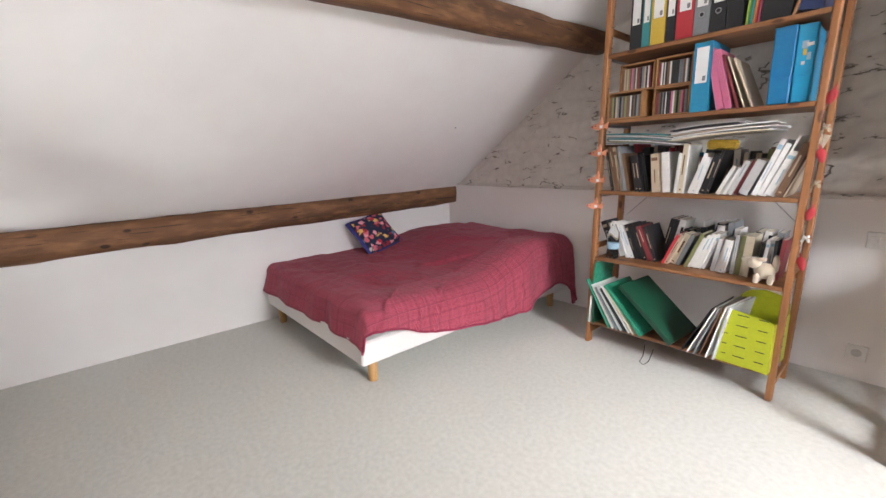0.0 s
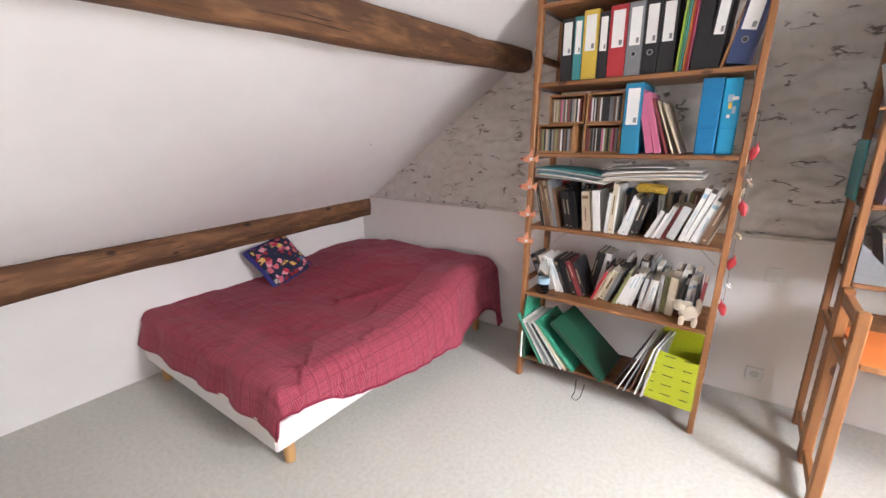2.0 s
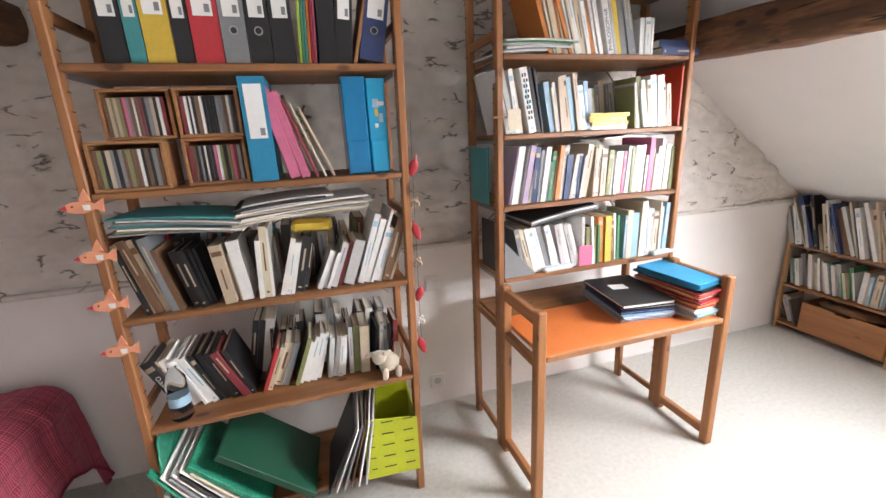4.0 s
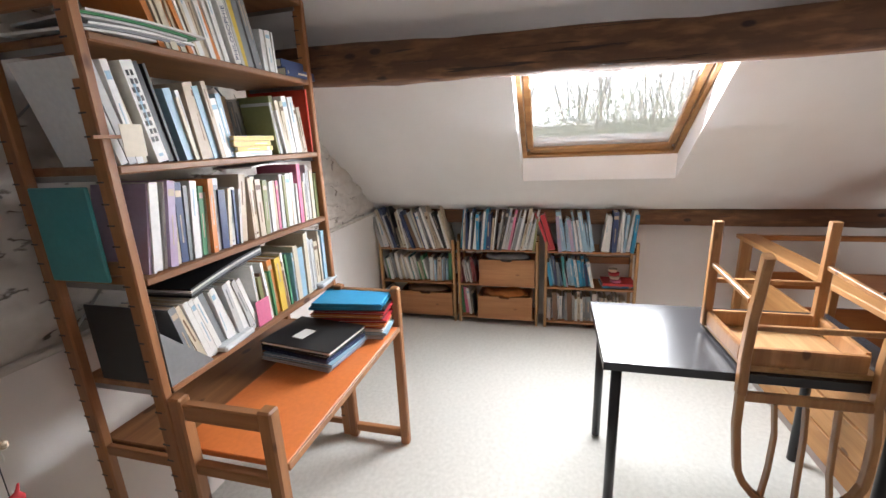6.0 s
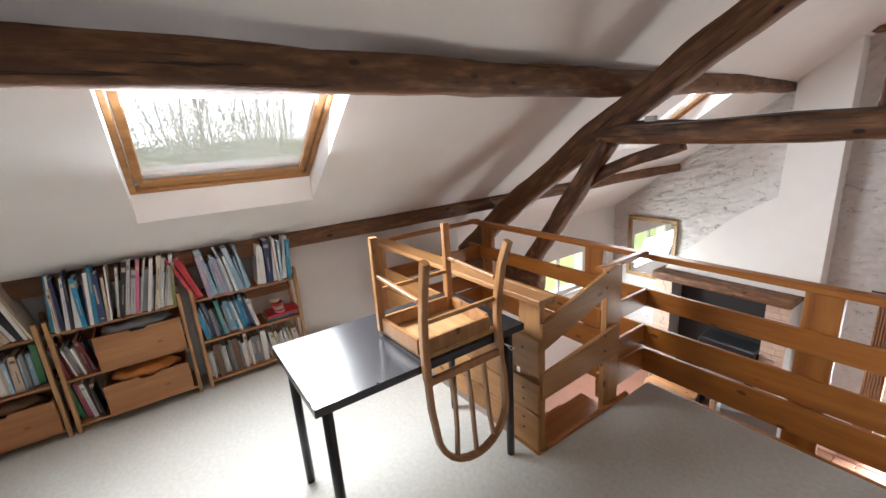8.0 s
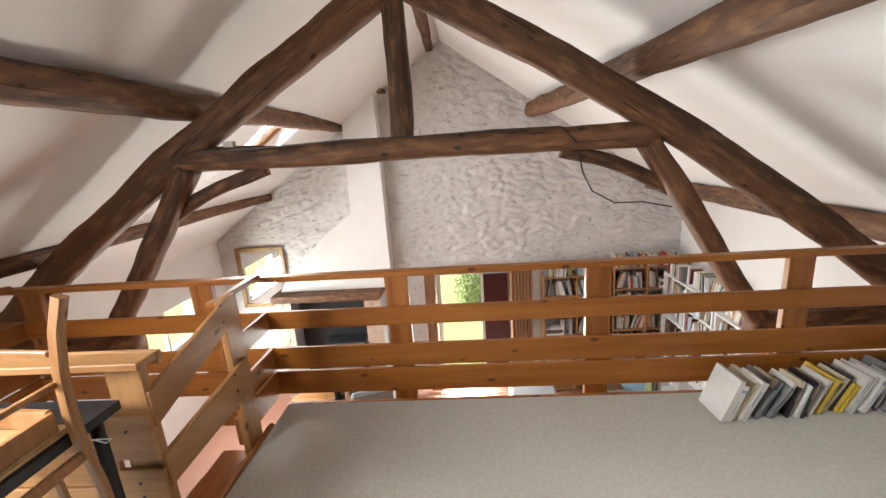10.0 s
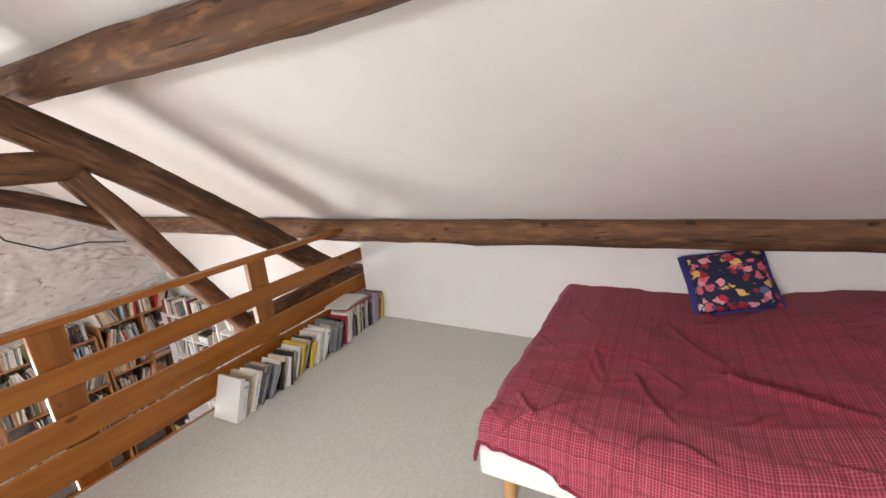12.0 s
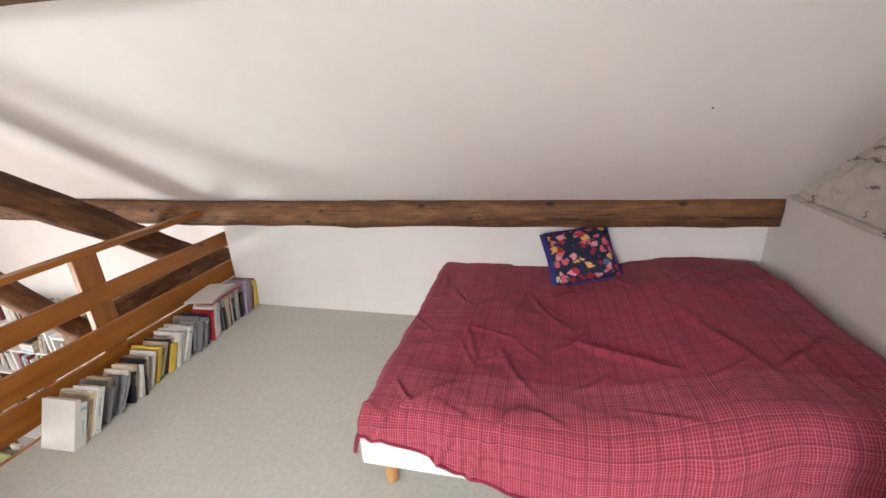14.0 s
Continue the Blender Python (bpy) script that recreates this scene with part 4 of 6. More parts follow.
# the first unit has settled over towards the desk: its posts lean, its boards stay level
LEAN = 0.018
for ob in list(bpy.data.objects):
    if ob.parent or ob.type in ("LIGHT", "CAMERA") or not (S1X0 - 0.1 < ob.location.x < S1X1 + 0.1 and S1F - 0.15 < ob.location.y < S1B + 0.05):
        continue
    if ob.name.startswith("shelving_unit"):
        for kid in ob.children_recursive:
            if kid.name.startswith("notch"):
                kid.location.x += LEAN * kid.location.z
            else:
                for v in kid.data.vertices:
                    v.co.x += LEAN * v.co.z
    else:
        ob.location.x += LEAN * (ob.location.z if ob.location.z > 0.1 else 0.0)

# ---- books of the second unit ----
W2, G2 = "on the shelving over the desk", "books over the desk"


def b2(i):
    return pose(S2X0 + 0.03, S2F + 0.015, S2Z[i])


# top boards
for i, c in enumerate(("white", "grey", "white", "pale grey", "green", "white")):
    magazine(b2(4) @ pose(-0.02 + 0.02 * (i % 3), 0.0, 0.006 + 0.0095 * i, 0, -3 + i, 4 - 3 * i), c, 0.3, 0.22, label=f"{c} magazine lying in a slumped pile on shelf")
row(b2(4), 0.22, 0.49, ["white", "white", "cream", "orange", "white", "cream"], W2, G2, -17, 3, big=True, limit=0.26)
lettered = book(b2(4) @ pose(0.50, 0.0, 0.0, 0, -14, 0), 3, "white", W2, G2, (0.9, 1, 1.05), "leaning")
tx = bpy.data.curves.new("lettering", "FONT")
tx.body, tx.size, tx.extrude = "PHILOSOPHIE", 0.026, 0.0002
tx.materials.append(C["navy"])
txo = new("lettering", tx)
txo.parent = lettered
txo.matrix_local = pose(0.026, -0.0014, 0.012, 90, -90, 0)
tagged(txo, "blue capital lettering")
row(b2(4), 0.535, 0.66, ["yellow", "grey", "pale grey", "grey"], W2, G2, -13, 2, big=True, limit=0.27)
row(b2(4), 0.67, 0.75, ["white"], W2, G2, -2, 1, limit=0.15)
pile(b2(4) @ pose(0.77, 0.0, 0.0), 2, ["navy", "black"], W2, G2, 3, 0.95)
row(b2(5), 0.0, 0.55, LIGHT, "behind", G2, -4, 3, limit=0.26)
# board with patterned spine and red end box
row(b2(3), 0.02, 0.115, ["pale grey", "white", "cream"], W2, G2, -11, 3, big=True, limit=0.26)
spotted = book(b2(3) @ pose(0.125, 0.0, 0.0, 0, -11, 0), 3, "white", W2, G2, (1, 1, 1.12), "leaning")
for iz in range(9):
    for ix in range(2):
        part("spot", box(0.006 + 0.012 * ix + 0.004 * (iz % 2), 0.013 + 0.012 * ix + 0.004 * (iz % 2), -0.0014, -0.0002, 0.05 + 0.019 * iz, 0.062 + 0.019 * iz, 0), C["black"], spotted, "black printed spot")
row(b2(3), 0.165, 0.22, ["black", "black"], W2, G2, -11, 2, big=True, limit=0.27)
row(b2(3), 0.23, 0.44, ["cream", "white", "blue", "pale grey", "beige", "pale blue", "grey", "green"], W2, G2, -9, 3, limit=0.24)
row(b2(3) @ pose(0, 0.14, 0), 0.40, 0.86, ["beige", "grey", "brown", "pale grey", "olive"], "behind", G2, -10, 4, limit=0.23)
pile(b2(3) @ pose(0.42, -0.005, 0.0), 4, ["cream", "white", "yellow", "beige"], W2, G2, 1, 0.95)
row(b2(3), 0.67, 0.90, ["white", "cream", "beige", "olive", "pale grey", "cream"], W2, G2, -9, 3, limit=0.23)
rp = part("red_panel", box(0, 0.012, 0, 0.30, 0, 0.27, 0.002), plain("red_lacquer", (0.52, 0.035, 0.01), 0.4))
rp.matrix_world = b2(3) @ pose(0.912, 0.0, 0.0005)
tagged(rp, "flat bright red board standing at shelf end", "board")
# next
tb = part("magazine_file", box(0, 0.20, 0, 0.01, 0, 0.25, 0.003), C["teal"])
tb.matrix_world = pose(S2X0 - 0.012, S2F + 0.06, S2Z[2] + 0.003, 0, 0, 90)
tagged(tb, "flat teal card folder standing at the shelf end", "folder")
row(b2(2), 0.03, 0.12, ["white", "pale grey", "lilac"], W2, G2, 10, 2, big=True, limit=0.25)
row(b2(2), 0.13, 0.45, ["white", "cream", "green", "pale grey", "beige", "orange", "brown", "navy", "white", "grey", "cream"], W2, G2, 8, 3, limit=0.24)
row(b2(2), 0.46, 0.93, ["cream", "pale grey", "white", "grey", "beige", "cream", "pink", "white", "pale grey", "beige", "white", "olive"], W2, G2, 3, 2, limit=0.26)
for i, c in enumerate(("white", "grey", "brown")):
    magazine(b2(2) @ pose(0.52 + 0.1 * i, 0.02, 0.262 + 0.008 * i, 0, 0, 2), c, 0.24, 0.17)
# lowest books, slanting, with black file and pale plastic case
row(b2(1), 0.10, 0.42, ["white", "pale grey", "white", "cream", "white", "grey", "pale grey"], W2, G2, -15, 4, big=True, limit=0.22)
row(b2(1), 0.43, 0.66, ["white", "olive", "yellow", "yellow", "green", "white", "brown", "orange"], W2, G2, -3, 2, limit=0.235)
row(b2(1), 0.66, 0.93, ["pale grey", "white", "pale grey", "pale blue", "white", "lime", "cream"], W2, G2, 1, 1.5, big=True, limit=0.3)
for i, c in enumerate(("black", "grey", "white", "black")):
    magazine(b2(1) @ pose(0.14, 0.0, 0.225 + 0.008 * i, 0, -7, 3), c, 0.36, 0.24)
mf = thing("magazine_file", S2X0 + 0.03, S2F + 0.0, S2Z[1] + 0.001, 0, "charcoal card magazine file with slanted side", "file box")
bm = bmesh.new()
prism(bm, [(0, 0), (0.16, 0), (0, 0.17)], "y", 0.0, 0.004)
part("front_panel", bm, C["grey"], mf)
part("side_panel", box(0, 0.004, 0.0045, 0.26, 0, 0.24, 0), C["black"], mf)
part("base_panel", box(0.0045, 0.1, 0.0045, 0.26, 0, 0.004, 0), C["black"], mf)
pk = part("greeting_card", box(0, 0.002, 0, 0.075, 0, 0.10, 0), C["pink"])
pk.matrix_world = b2(1) @ pose(0.37, -0.004, 0.001, 0, 0, 90) @ pose(0, -0.1, 0)
tagged(pk, "pink greeting card leaning against books", "card")
for i in range(2):
    pc = part("clear_case", box(0, 0.16, 0, 0.2, 0, 0.022, 0.006), mat("frosted_plastic", (0.62, 0.65, 0.67), 0.25, tint=(0.5, 0.53, 0.55), scale=15))
    pc.matrix_world = b2(1) @ pose(0.2 + 0.62 * i, -0.03, 0.001, 0, 0, 5)
    tagged(pc, "translucent plastic case lying on shelf edge", "plastic case", "clear cases")
# tag with clothes peg on the upright
peg = thing("clothes_peg", S2X0 + 0.01, S2F - 0.008, 1.60, 0, "pine clothes peg holding a small picture card", "peg")
part("jaw", box(-0.035, 0.04, -0.006, 0.002, 0, 0.009, 0.001), M["pine_x"], peg), part("picture_card", box(0.03, 0.09, -0.009, -0.0075, -0.045, 0.035, 0), C["cream"], peg, "small cream picture card")
# folders on the desk


def stack(x, y, z, w, d, layers, rz, group, label):
    zz = z
    for i, (c, t) in enumerate(layers):
        f = thing("elastic_folder", x + 0.012 * math.sin(i * 2.1), y + 0.01 * math.cos(i * 1.7), zz, rz + 2.5 * math.sin(i * 1.3), f"{c} card elastic folder {label}", "folder", group)
        bm = bmesh.new()
        bx(bm, -w / 2, w / 2, -d / 2, d / 2, 0, 0.0035), bx(bm, -w / 2, w / 2, -d / 2, d / 2, t - 0.0035, t)
        part("cover", bm, C[c], f)
        part("paper_block", box(-w / 2 + 0.006, w / 2 - 0.004, -d / 2 + 0.005, d / 2 - 0.004, 0.004, t - 0.004, 0), PAPER, f, "white loose papers")
        zz += t + 0.0012
    return zz


zt = stack(4.07, -0.53, 0.6895, 0.26, 0.35, [("pale grey", 0.012), ("lilac", 0.012), ("pale blue", 0.014), ("navy", 0.012), ("black", 0.018), ("black", 0.02)], -8, "black folder stack", "in a stack on the orange desk")
lb = part("paper_label", box(-0.04, 0.04, -0.03, 0.03, 0, 0.0008, 0), PAPER)
lb.matrix_world = pose(4.04, -0.50, zt + 0.0003, 0, 0, -12)
tagged(lb, "small blank white paper label on black folder", "label")
stack(4.305, -0.61, 0.6895, 0.20, 0.34, [("white", 0.012), ("olive", 0.010), ("pale blue", 0.012), ("white", 0.012), ("red", 0.014), ("orange", 0.012), ("red", 0.012), ("dark red", 0.014), ("orange", 0.012), ("red", 0.012), ("black", 0.010), ("blue", 0.010), ("blue", 0.010)], 6, "blue folder stack", "in a tall stack on the desk")
bd = part("blue_folder", box(-0.10, 0.10, -0.165, 0.165, 0, 0.006, 0.002), mat("sky_blue_card", (0.05, 0.36, 0.62), 0.45, tint=(0.04, 0.30, 0.55), scale=5))
bd.matrix_world = pose(4.30, -0.61, 0.8585, 0, 0, 6)
tagged(bd, "bright sky blue card folder topping the stack", "folder")
# switch and socket
for z in (0.765, 0.155):
    sw = thing("wall_socket" if z < 0.5 else "light_switch", 3.225, -0.001, z, 0, "square white plastic wall plate on cream plaster", "socket" if z < 0.5 else "switch")
    part("plate", box(-0.042, 0.042, -0.009, 0, -0.042, 0.042, 0.003), C["white"], sw)
    if z < 0.5:
        part("well", lathe([(0.021, 0), (0.021, 0.003), (0.018, 0.0032)], 20), C["pale grey"], sw, "round recessed well").matrix_local = pose(0, -0.0095, 0, 90)
    else:
        part("rocker", box(-0.034, -0.002, -0.012, -0.0095, -0.02, 0.02, 0.001), C["white"], sw), part("rocker", box(0.002, 0.034, -0.012, -0.0095, -0.02, 0.02, 0.001), C["white"], sw)

# ---- low bookcases ----
XF, XB = 5.925, 6.185


PALE_PINE = wood("pale_pine", (0.58, 0.36, 0.16), (0.46, 0.25, 0.10), 2)


def low_case(y0, y1, label, drawers):
    c = thing("low_bookcase", XF, y0, 0, 90, label, "bookcase", "low pine bookcases")
    # local x runs to +y of the room, local y to -x ; so shift: front at y=0, back at y=-depth
    L, D = y1 - y0, XB - XF
    for x in (0, L - 0.022):
        for y in (-0.035, -D):
            part("post", box(x, x + 0.022, y, y + 0.035, 0, 0.74, 0.003), PALE_PINE, c)
    for z in (0.06, 0.36, 0.665):
        part("shelf_board", box(0.023, L - 0.023, -D, 0, z - 0.016, z, 0.002), M["pine_x"], c)
        part("side_rail", box(0.002, 0.02, -D + 0.036, -0.036, z - 0.03, z, 0.002), M["pine_y"], c), part("side_rail", box(L - 0.02, L - 0.002, -D + 0.036, -0.036, z - 0.03, z, 0.002), M["pine_y"], c)
    part("back_rail", box(0.023, L - 0.023, -D + 0.002, -D + 0.014, 0.5, 0.56, 0.002), M["pine_x"], c)
    return c


def drawer(y0, y1, z0, z1, out=0.01, fill=None):
    d = thing("drawer_box", XF - out, y0, z0, 90, "pine drawer box with cut-out handle in bookcase", "drawer", "pine drawer boxes")
    w, h, dp = y1 - y0, z1 - z0, 0.23
    bm = bmesh.new()
    prism(bm, [(0, 0), (w, 0), (w, h), (w / 2 + 0.05, h), (w / 2 + 0.035, h - 0.018), (w / 2 - 0.035, h - 0.018), (w / 2 - 0.05, h), (0, h)], "y", -0.014, 0)
    part("front", rounded(bm, 0.002), DRAWER, d)
    for a in ((0, 0.012), (w - 0.012, w)):
        part("side", box(a[0], a[1], -dp, -0.0145, 0, h, 0.001), DRAWER, d)
    part("back", box(0.0125, w - 0.0125, -dp, -dp + 0.012, 0, h, 0.001), DRAWER, d), part("bottom", box(0.0125, w - 0.0125, -dp + 0.0125, -0.0145, 0, 0.006, 0), DRAWER, d)
    if fill:
        bm = bmesh.new()
        bmesh.ops.create_icosphere(bm, subdivisions=4, radius=1, matrix=Matrix.Diagonal((w * 0.42, 0.09, 0.045, 1)))
        for v in bm.verts:
            v.co.z += 0.02 * noise.noise(v.co * 14)
        o = part("folded_cloth", bm, C[fill], None, "", True)
        o.matrix_world = d.matrix_world @ pose(w / 2, -0.12, h - 0.002)
        tagged(o, f"crumpled {fill} cloth piled in pine drawer", "cloth")


LBS = [(-0.72, -0.03), (-1.42, -0.745), (-2.17, -1.47)]
for (y0, y1), lbl in zip(LBS, ("low light pine bookcase packed with books beside gable", "low light pine bookcase with books and two drawer boxes", "low light pine bookcase with pale books and oddments")):
    low_case(y0, y1, lbl, 0)
W3, G3 = "in a low pine bookcase", "books in the low bookcases"


def lrow(i, z, a, b, pal, **k):
    """Row on a board of low case i; a and b from its gable end."""
    y0, y1 = LBS[i]
    row(pose(XF + (0.015 if z < 0.6 else -0.03), y1 - 0.024, z, 0, 0, -90), a, b, pal, "in a low pine bookcase" if z > 0.6 else "behind", G3, deep=(0, 0.05), **k)


lrow(0, 0.665, 0.0, 0.66, ["grey", "white", "beige", "navy", "black", "pale grey", "cream", "brown", "white", "cream", "beige"], lean=-17, wobble=5, big=True, limit=0.37, tall=1.3, fat=1.15)
PALE = ["white"] * 6 + ["pale grey"] * 4 + ["cream"] * 3 + ["pale blue", "grey", "grey", "teal", "beige", "black"]
lrow(0, 0.36, 0.0, 0.42, PALE + ["green"], lean=-12, wobble=3, limit=0.25)
lrow(0, 0.36, 0.43, 0.645, ["green", "cream", "white", "grey", "beige", "pale blue"], lean=1, wobble=2, limit=0.26)
lrow(0, 0.06, 0.02, 0.14, PALE, lean=-20, wobble=3, limit=0.2)
drawer(LBS[0][0] + 0.03, LBS[0][1] - 0.18, 0.062, 0.27, 0.02, "brown")
lrow(1, 0.665, 0.0, 0.30, ["white", "cream", "beige", "red", "black", "navy", "white", "blue", "white"], lean=3, wobble=5, big=True, limit=0.345, tall=1.22)
lrow(1, 0.665, 0.31, 0.63, ["black", "white", "olive", "pale grey", "grey", "white", "pink", "white", "cream"], lean=11, wobble=5, big=True, limit=0.35, tall=1.25)
lrow(1, 0.36, 0.0, 0.15, ["white", "grey", "dark red", "white"], lean=-12, wobble=8, limit=0.22)
lrow(1, 0.06, 0.0, 0.13, ["green", "white", "black", "pink", "cream"], lean=-5, wobble=3, limit=0.24)
drawer(LBS[1][0] + 0.028, LBS[1][1] - 0.19, 0.362, 0.585, 0.02, "grey")
drawer(LBS[1][0] + 0.045, LBS[1][1] - 0.175, 0.062, 0.265, 0.035, "orange")
lrow(2, 0.665, 0.0, 0.06, ["red", "red", "dark red"], lean=-18, wobble=2, limit=0.33, tall=1.2, big=True)
lrow(2, 0.665, 0.08, 0.36, ["pale blue", "white", "white", "pale blue", "lilac", "white"], lean=-9, wobble=4, limit=0.32, tall=1.35)
lrow(2, 0.665, 0.40, 0.65, ["navy", "pale blue", "white", "blue", "white", "white", "pale blue"], lean=4, wobble=6, limit=0.32, tall=1.4)
lrow(2, 0.36, 0.02, 0.38, BLUES, lean=-10, wobble=4, limit=0.26)
lrow(2, 0.06, 0.0, 0.40, ["white", "grey", "pale grey", "cream", "brown", "white"], lean=-2, wobble=2, limit=0.25)
lrow(2, 0.06, 0.41, 0.65, ["cream", "pale grey", "white"], lean=-8, wobble=3, limit=0.22)
pile(pose(XF + 0.02, LBS[2][0] + 0.25, 0.361, 0, 0, -90), 2, ["blue", "red"], W3, G3, 5, 0.9)
for i, (r, c) in enumerate(((0.04, "pink"), (0.038, "cream"), (0.042, "red"), (0.034, "cream"))):
    bw = part("round_tin", lathe([(r * 0.86, 0), (r, 0.004), (r, 0.02), (r * 1.03, 0.0205), (r * 1.03, 0.024)], 20), C[c], None, "", True)
    bw.matrix_world = pose(XF + 0.06 + 0.01 * i, LBS[2][0] + 0.15 + 0.006 * i, 0.405 + 0.026 * i)
    tagged(bw, f"small round {c} tin stacked in the bookcase", "tin", "stacked tins")

# ---- table ----
tab = thing("table", 4.10, -2.715, 0, 0, "rectangular black table with round black metal legs", "table")
part("tabletop", box(0, 0.60, 0, 1.0, 0.706, 0.74, 0.002), M["table_top"], tab)
BLKM = mat("black_steel", (0.02, 0.02, 0.023), 0.35, 0.3)
for x, y in ((0.055, 0.055), (0.545, 0.055), (0.055, 0.945), (0.545, 0.945)):
    bm = lathe([(0.02, 0.012), (0.02, 0.70)], 20)
    lg = part("leg", bm, BLKM, tab, "", True)
    lg.location = (x, y, 0)
    part("foot", lathe([(0.017, 0), (0.0195, 0.003), (0.0195, 0.0115)], 16), M["black"], lg, "black plastic foot", True)
    part("mounting_plate", box(-0.035, 0.035, -0.035, 0.035, 0.7005, 0.7055, 0.001), BLKM, lg)

# ---- chair, upside down on the table ----
CH = wood("honey_pine_chair", (0.46, 0.235, 0.09), (0.32, 0.14, 0.05), 2, 1.0, 0.38)
chair = thing("chair", 4.30, -2.355, 0.741, 0, "honey pine chair turned upside down on black table", "chair")


def cp(name, pts, w, h, up=(0, 0, 1), lab=""):
    return part(name, sweep(bmesh.new(), [Vector(p) - Vector((4.30, -2.355, 0.741)) for p in pts], w, h, up), CH, chair, lab)


bm = bmesh.new()
prism(bm, [(-0.185, -0.205), (0.20, -0.21), (0.21, 0.20), (-0.185, 0.185)], "z", 0.0, 0.02)
part("seat", rounded(bm, 0.006, 2), wood("pale_seat", (0.62, 0.40, 0.19), (0.50, 0.28, 0.11), 0), chair, "pale unvarnished seat underside")
for nm, a, b in (("apron", (4.15, -2.17, 0.795), (4.44, -2.16, 0.795)), ("apron", (4.15, -2.53, 0.795), (4.44, -2.55, 0.795)), ("apron", (4.13, -2.18, 0.795), (4.13, -2.52, 0.795)), ("apron", (4.455, -2.17, 0.795), (4.455, -2.54, 0.795))):
    cp(nm, (a, b), 0.02, 0.065)
for y in (-2.155, -2.54):
    cp("front_leg", ((4.455, y, 0.763), (4.452, y, 1.0), (4.45, y, 1.205)), 0.034, 0.034, (1, 0, 0))
    cp("side_stretcher", ((4.455, y, 1.03), (4.10, y, 1.01)), 0.018, 0.018)
cp("front_stretcher", ((4.45, -2.17, 0.96), (4.45, -2.53, 0.96)), 0.018, 0.018)
cp("back_stretcher", ((4.09, -2.17, 0.92), (4.09, -2.52, 0.92)), 0.018, 0.018)
for s in (1, -1):
    yy = -2.345 + s * 0.19
    cp("back_leg", ((4.015, yy + s * 0.01, 1.185), (4.05, yy + s * 0.002, 1.08), (4.075, yy, 0.95), (4.085, yy, 0.82), (4.078, yy, 0.68)), 0.036, 0.03, (0, 1, 0))
hoop = [(4.078, -2.155, 0.68), (4.06, -2.150, 0.56), (4.045, -2.158, 0.45)]
for i in range(1, 12):
    a = math.pi * i / 12
    hoop.append((4.045 - 0.015 * math.sin(a), -2.345 + 0.187 * math.cos(a), 0.45 - 0.185 * math.sin(a)))
hoop += [(4.045, -2.532, 0.45), (4.06, -2.540, 0.56), (4.078, -2.535, 0.68)]
cp("back_hoop", hoop, 0.024, 0.032, (1, 0, 0))
cp("back_rail", ((4.075, -2.165, 0.672), (4.075, -2.525, 0.672)), 0.02, 0.035)
for k, y in ((1, -2.255), (0, -2.345), (-1, -2.435)):
    cp("spindle", ((4.07, y, 0.655), (4.052, y - 0.006 * k, 0.55), (4.045, y - 0.002 * k, 0.42), (4.035, y + 0.012 * k, 0.28 + 0.022 * abs(k))), 0.012, 0.026, (1, 0, 0))
st = part("string_loop", sweep(bmesh.new(), [(4.07, -2.56, 0.70), (4.05, -2.58, 0.67), (4.07, -2.62, 0.655), (4.10, -2.60, 0.67), (4.08, -2.57, 0.69), (4.09, -2.64, 0.64)], 0.003, 0.003), PAPER)
tagged(st, "loop of white string tied round the chair post", "string")

# ---- railing along the edge ----
RY = -3.84
rail = thing("railing", 0, RY, 0, 0, "varnished orange-brown timber railing along loft edge", "railing")
XE = 5.9
part("top_rail", box(0.06, XE, -0.035, 0.03, 0.797, 0.832, 0.005), M["rail"], rail)
for z0, z1 in ((0.495, 0.61), (0.222, 0.368), (0.045, 0.205)):
    part("board", box(-0.12, XE, 0.0125, 0.036, z0, z1, 0.003), M["rail"], rail)
for x in (0.985, 2.11, 3.30, 4.52, 5.66):
    part("post", box(x - 0.07, x + 0.07, -0.03, 0.012, -0.20, 0.7965, 0.003), M["rail_z"], rail)
structure("floor_edge_trim", box(0.0, 4.05, -3.785, -3.7605, -0.22, 0.002, 0.002), M["rail"], "varnished edge board")

# ---- stair enclosure ----
PY = wood("pale_pine_y", (0.48, 0.245, 0.088), (0.36, 0.16, 0.05), 1)
PX = wood("pale_pine_x", (0.48, 0.245, 0.088), (0.36, 0.16, 0.05), 0)
PZ = wood("pale_pine_z", (0.50, 0.255, 0.092), (0.38, 0.17, 0.055), 2)
enc = thing("stair_enclosure", 4.05, -2.76, 0, 0, "pale pine board enclosure round the stair opening", "stair railing")


def bolt(x, y, z, par, n):
    bm = bmesh.new()
    bmesh.ops.create_cone(bm, cap_ends=True, segments=10, radius1=0.006, radius2=0.006, depth=0.004, matrix=pose(x, y, z, 0, 90, 0) if n == "x" else pose(x, y, z, 90))
    part("bolt", bm, M["black"], par, "dark bolt head")


def slanted(name, y0, za, zb, y1, zc, zd, x, mat_, par):
    """A flat board on the west side that climbs from za..zb at y0 to zc..zd at y1."""
    bm = bmesh.new()
    prism(bm, [(y0, za), (y1, zc), (y1 + 0.012, zd), (y0, zb)], "x", x, x + 0.024)
    return part(name, rounded(bm, 0.003), mat_, par)


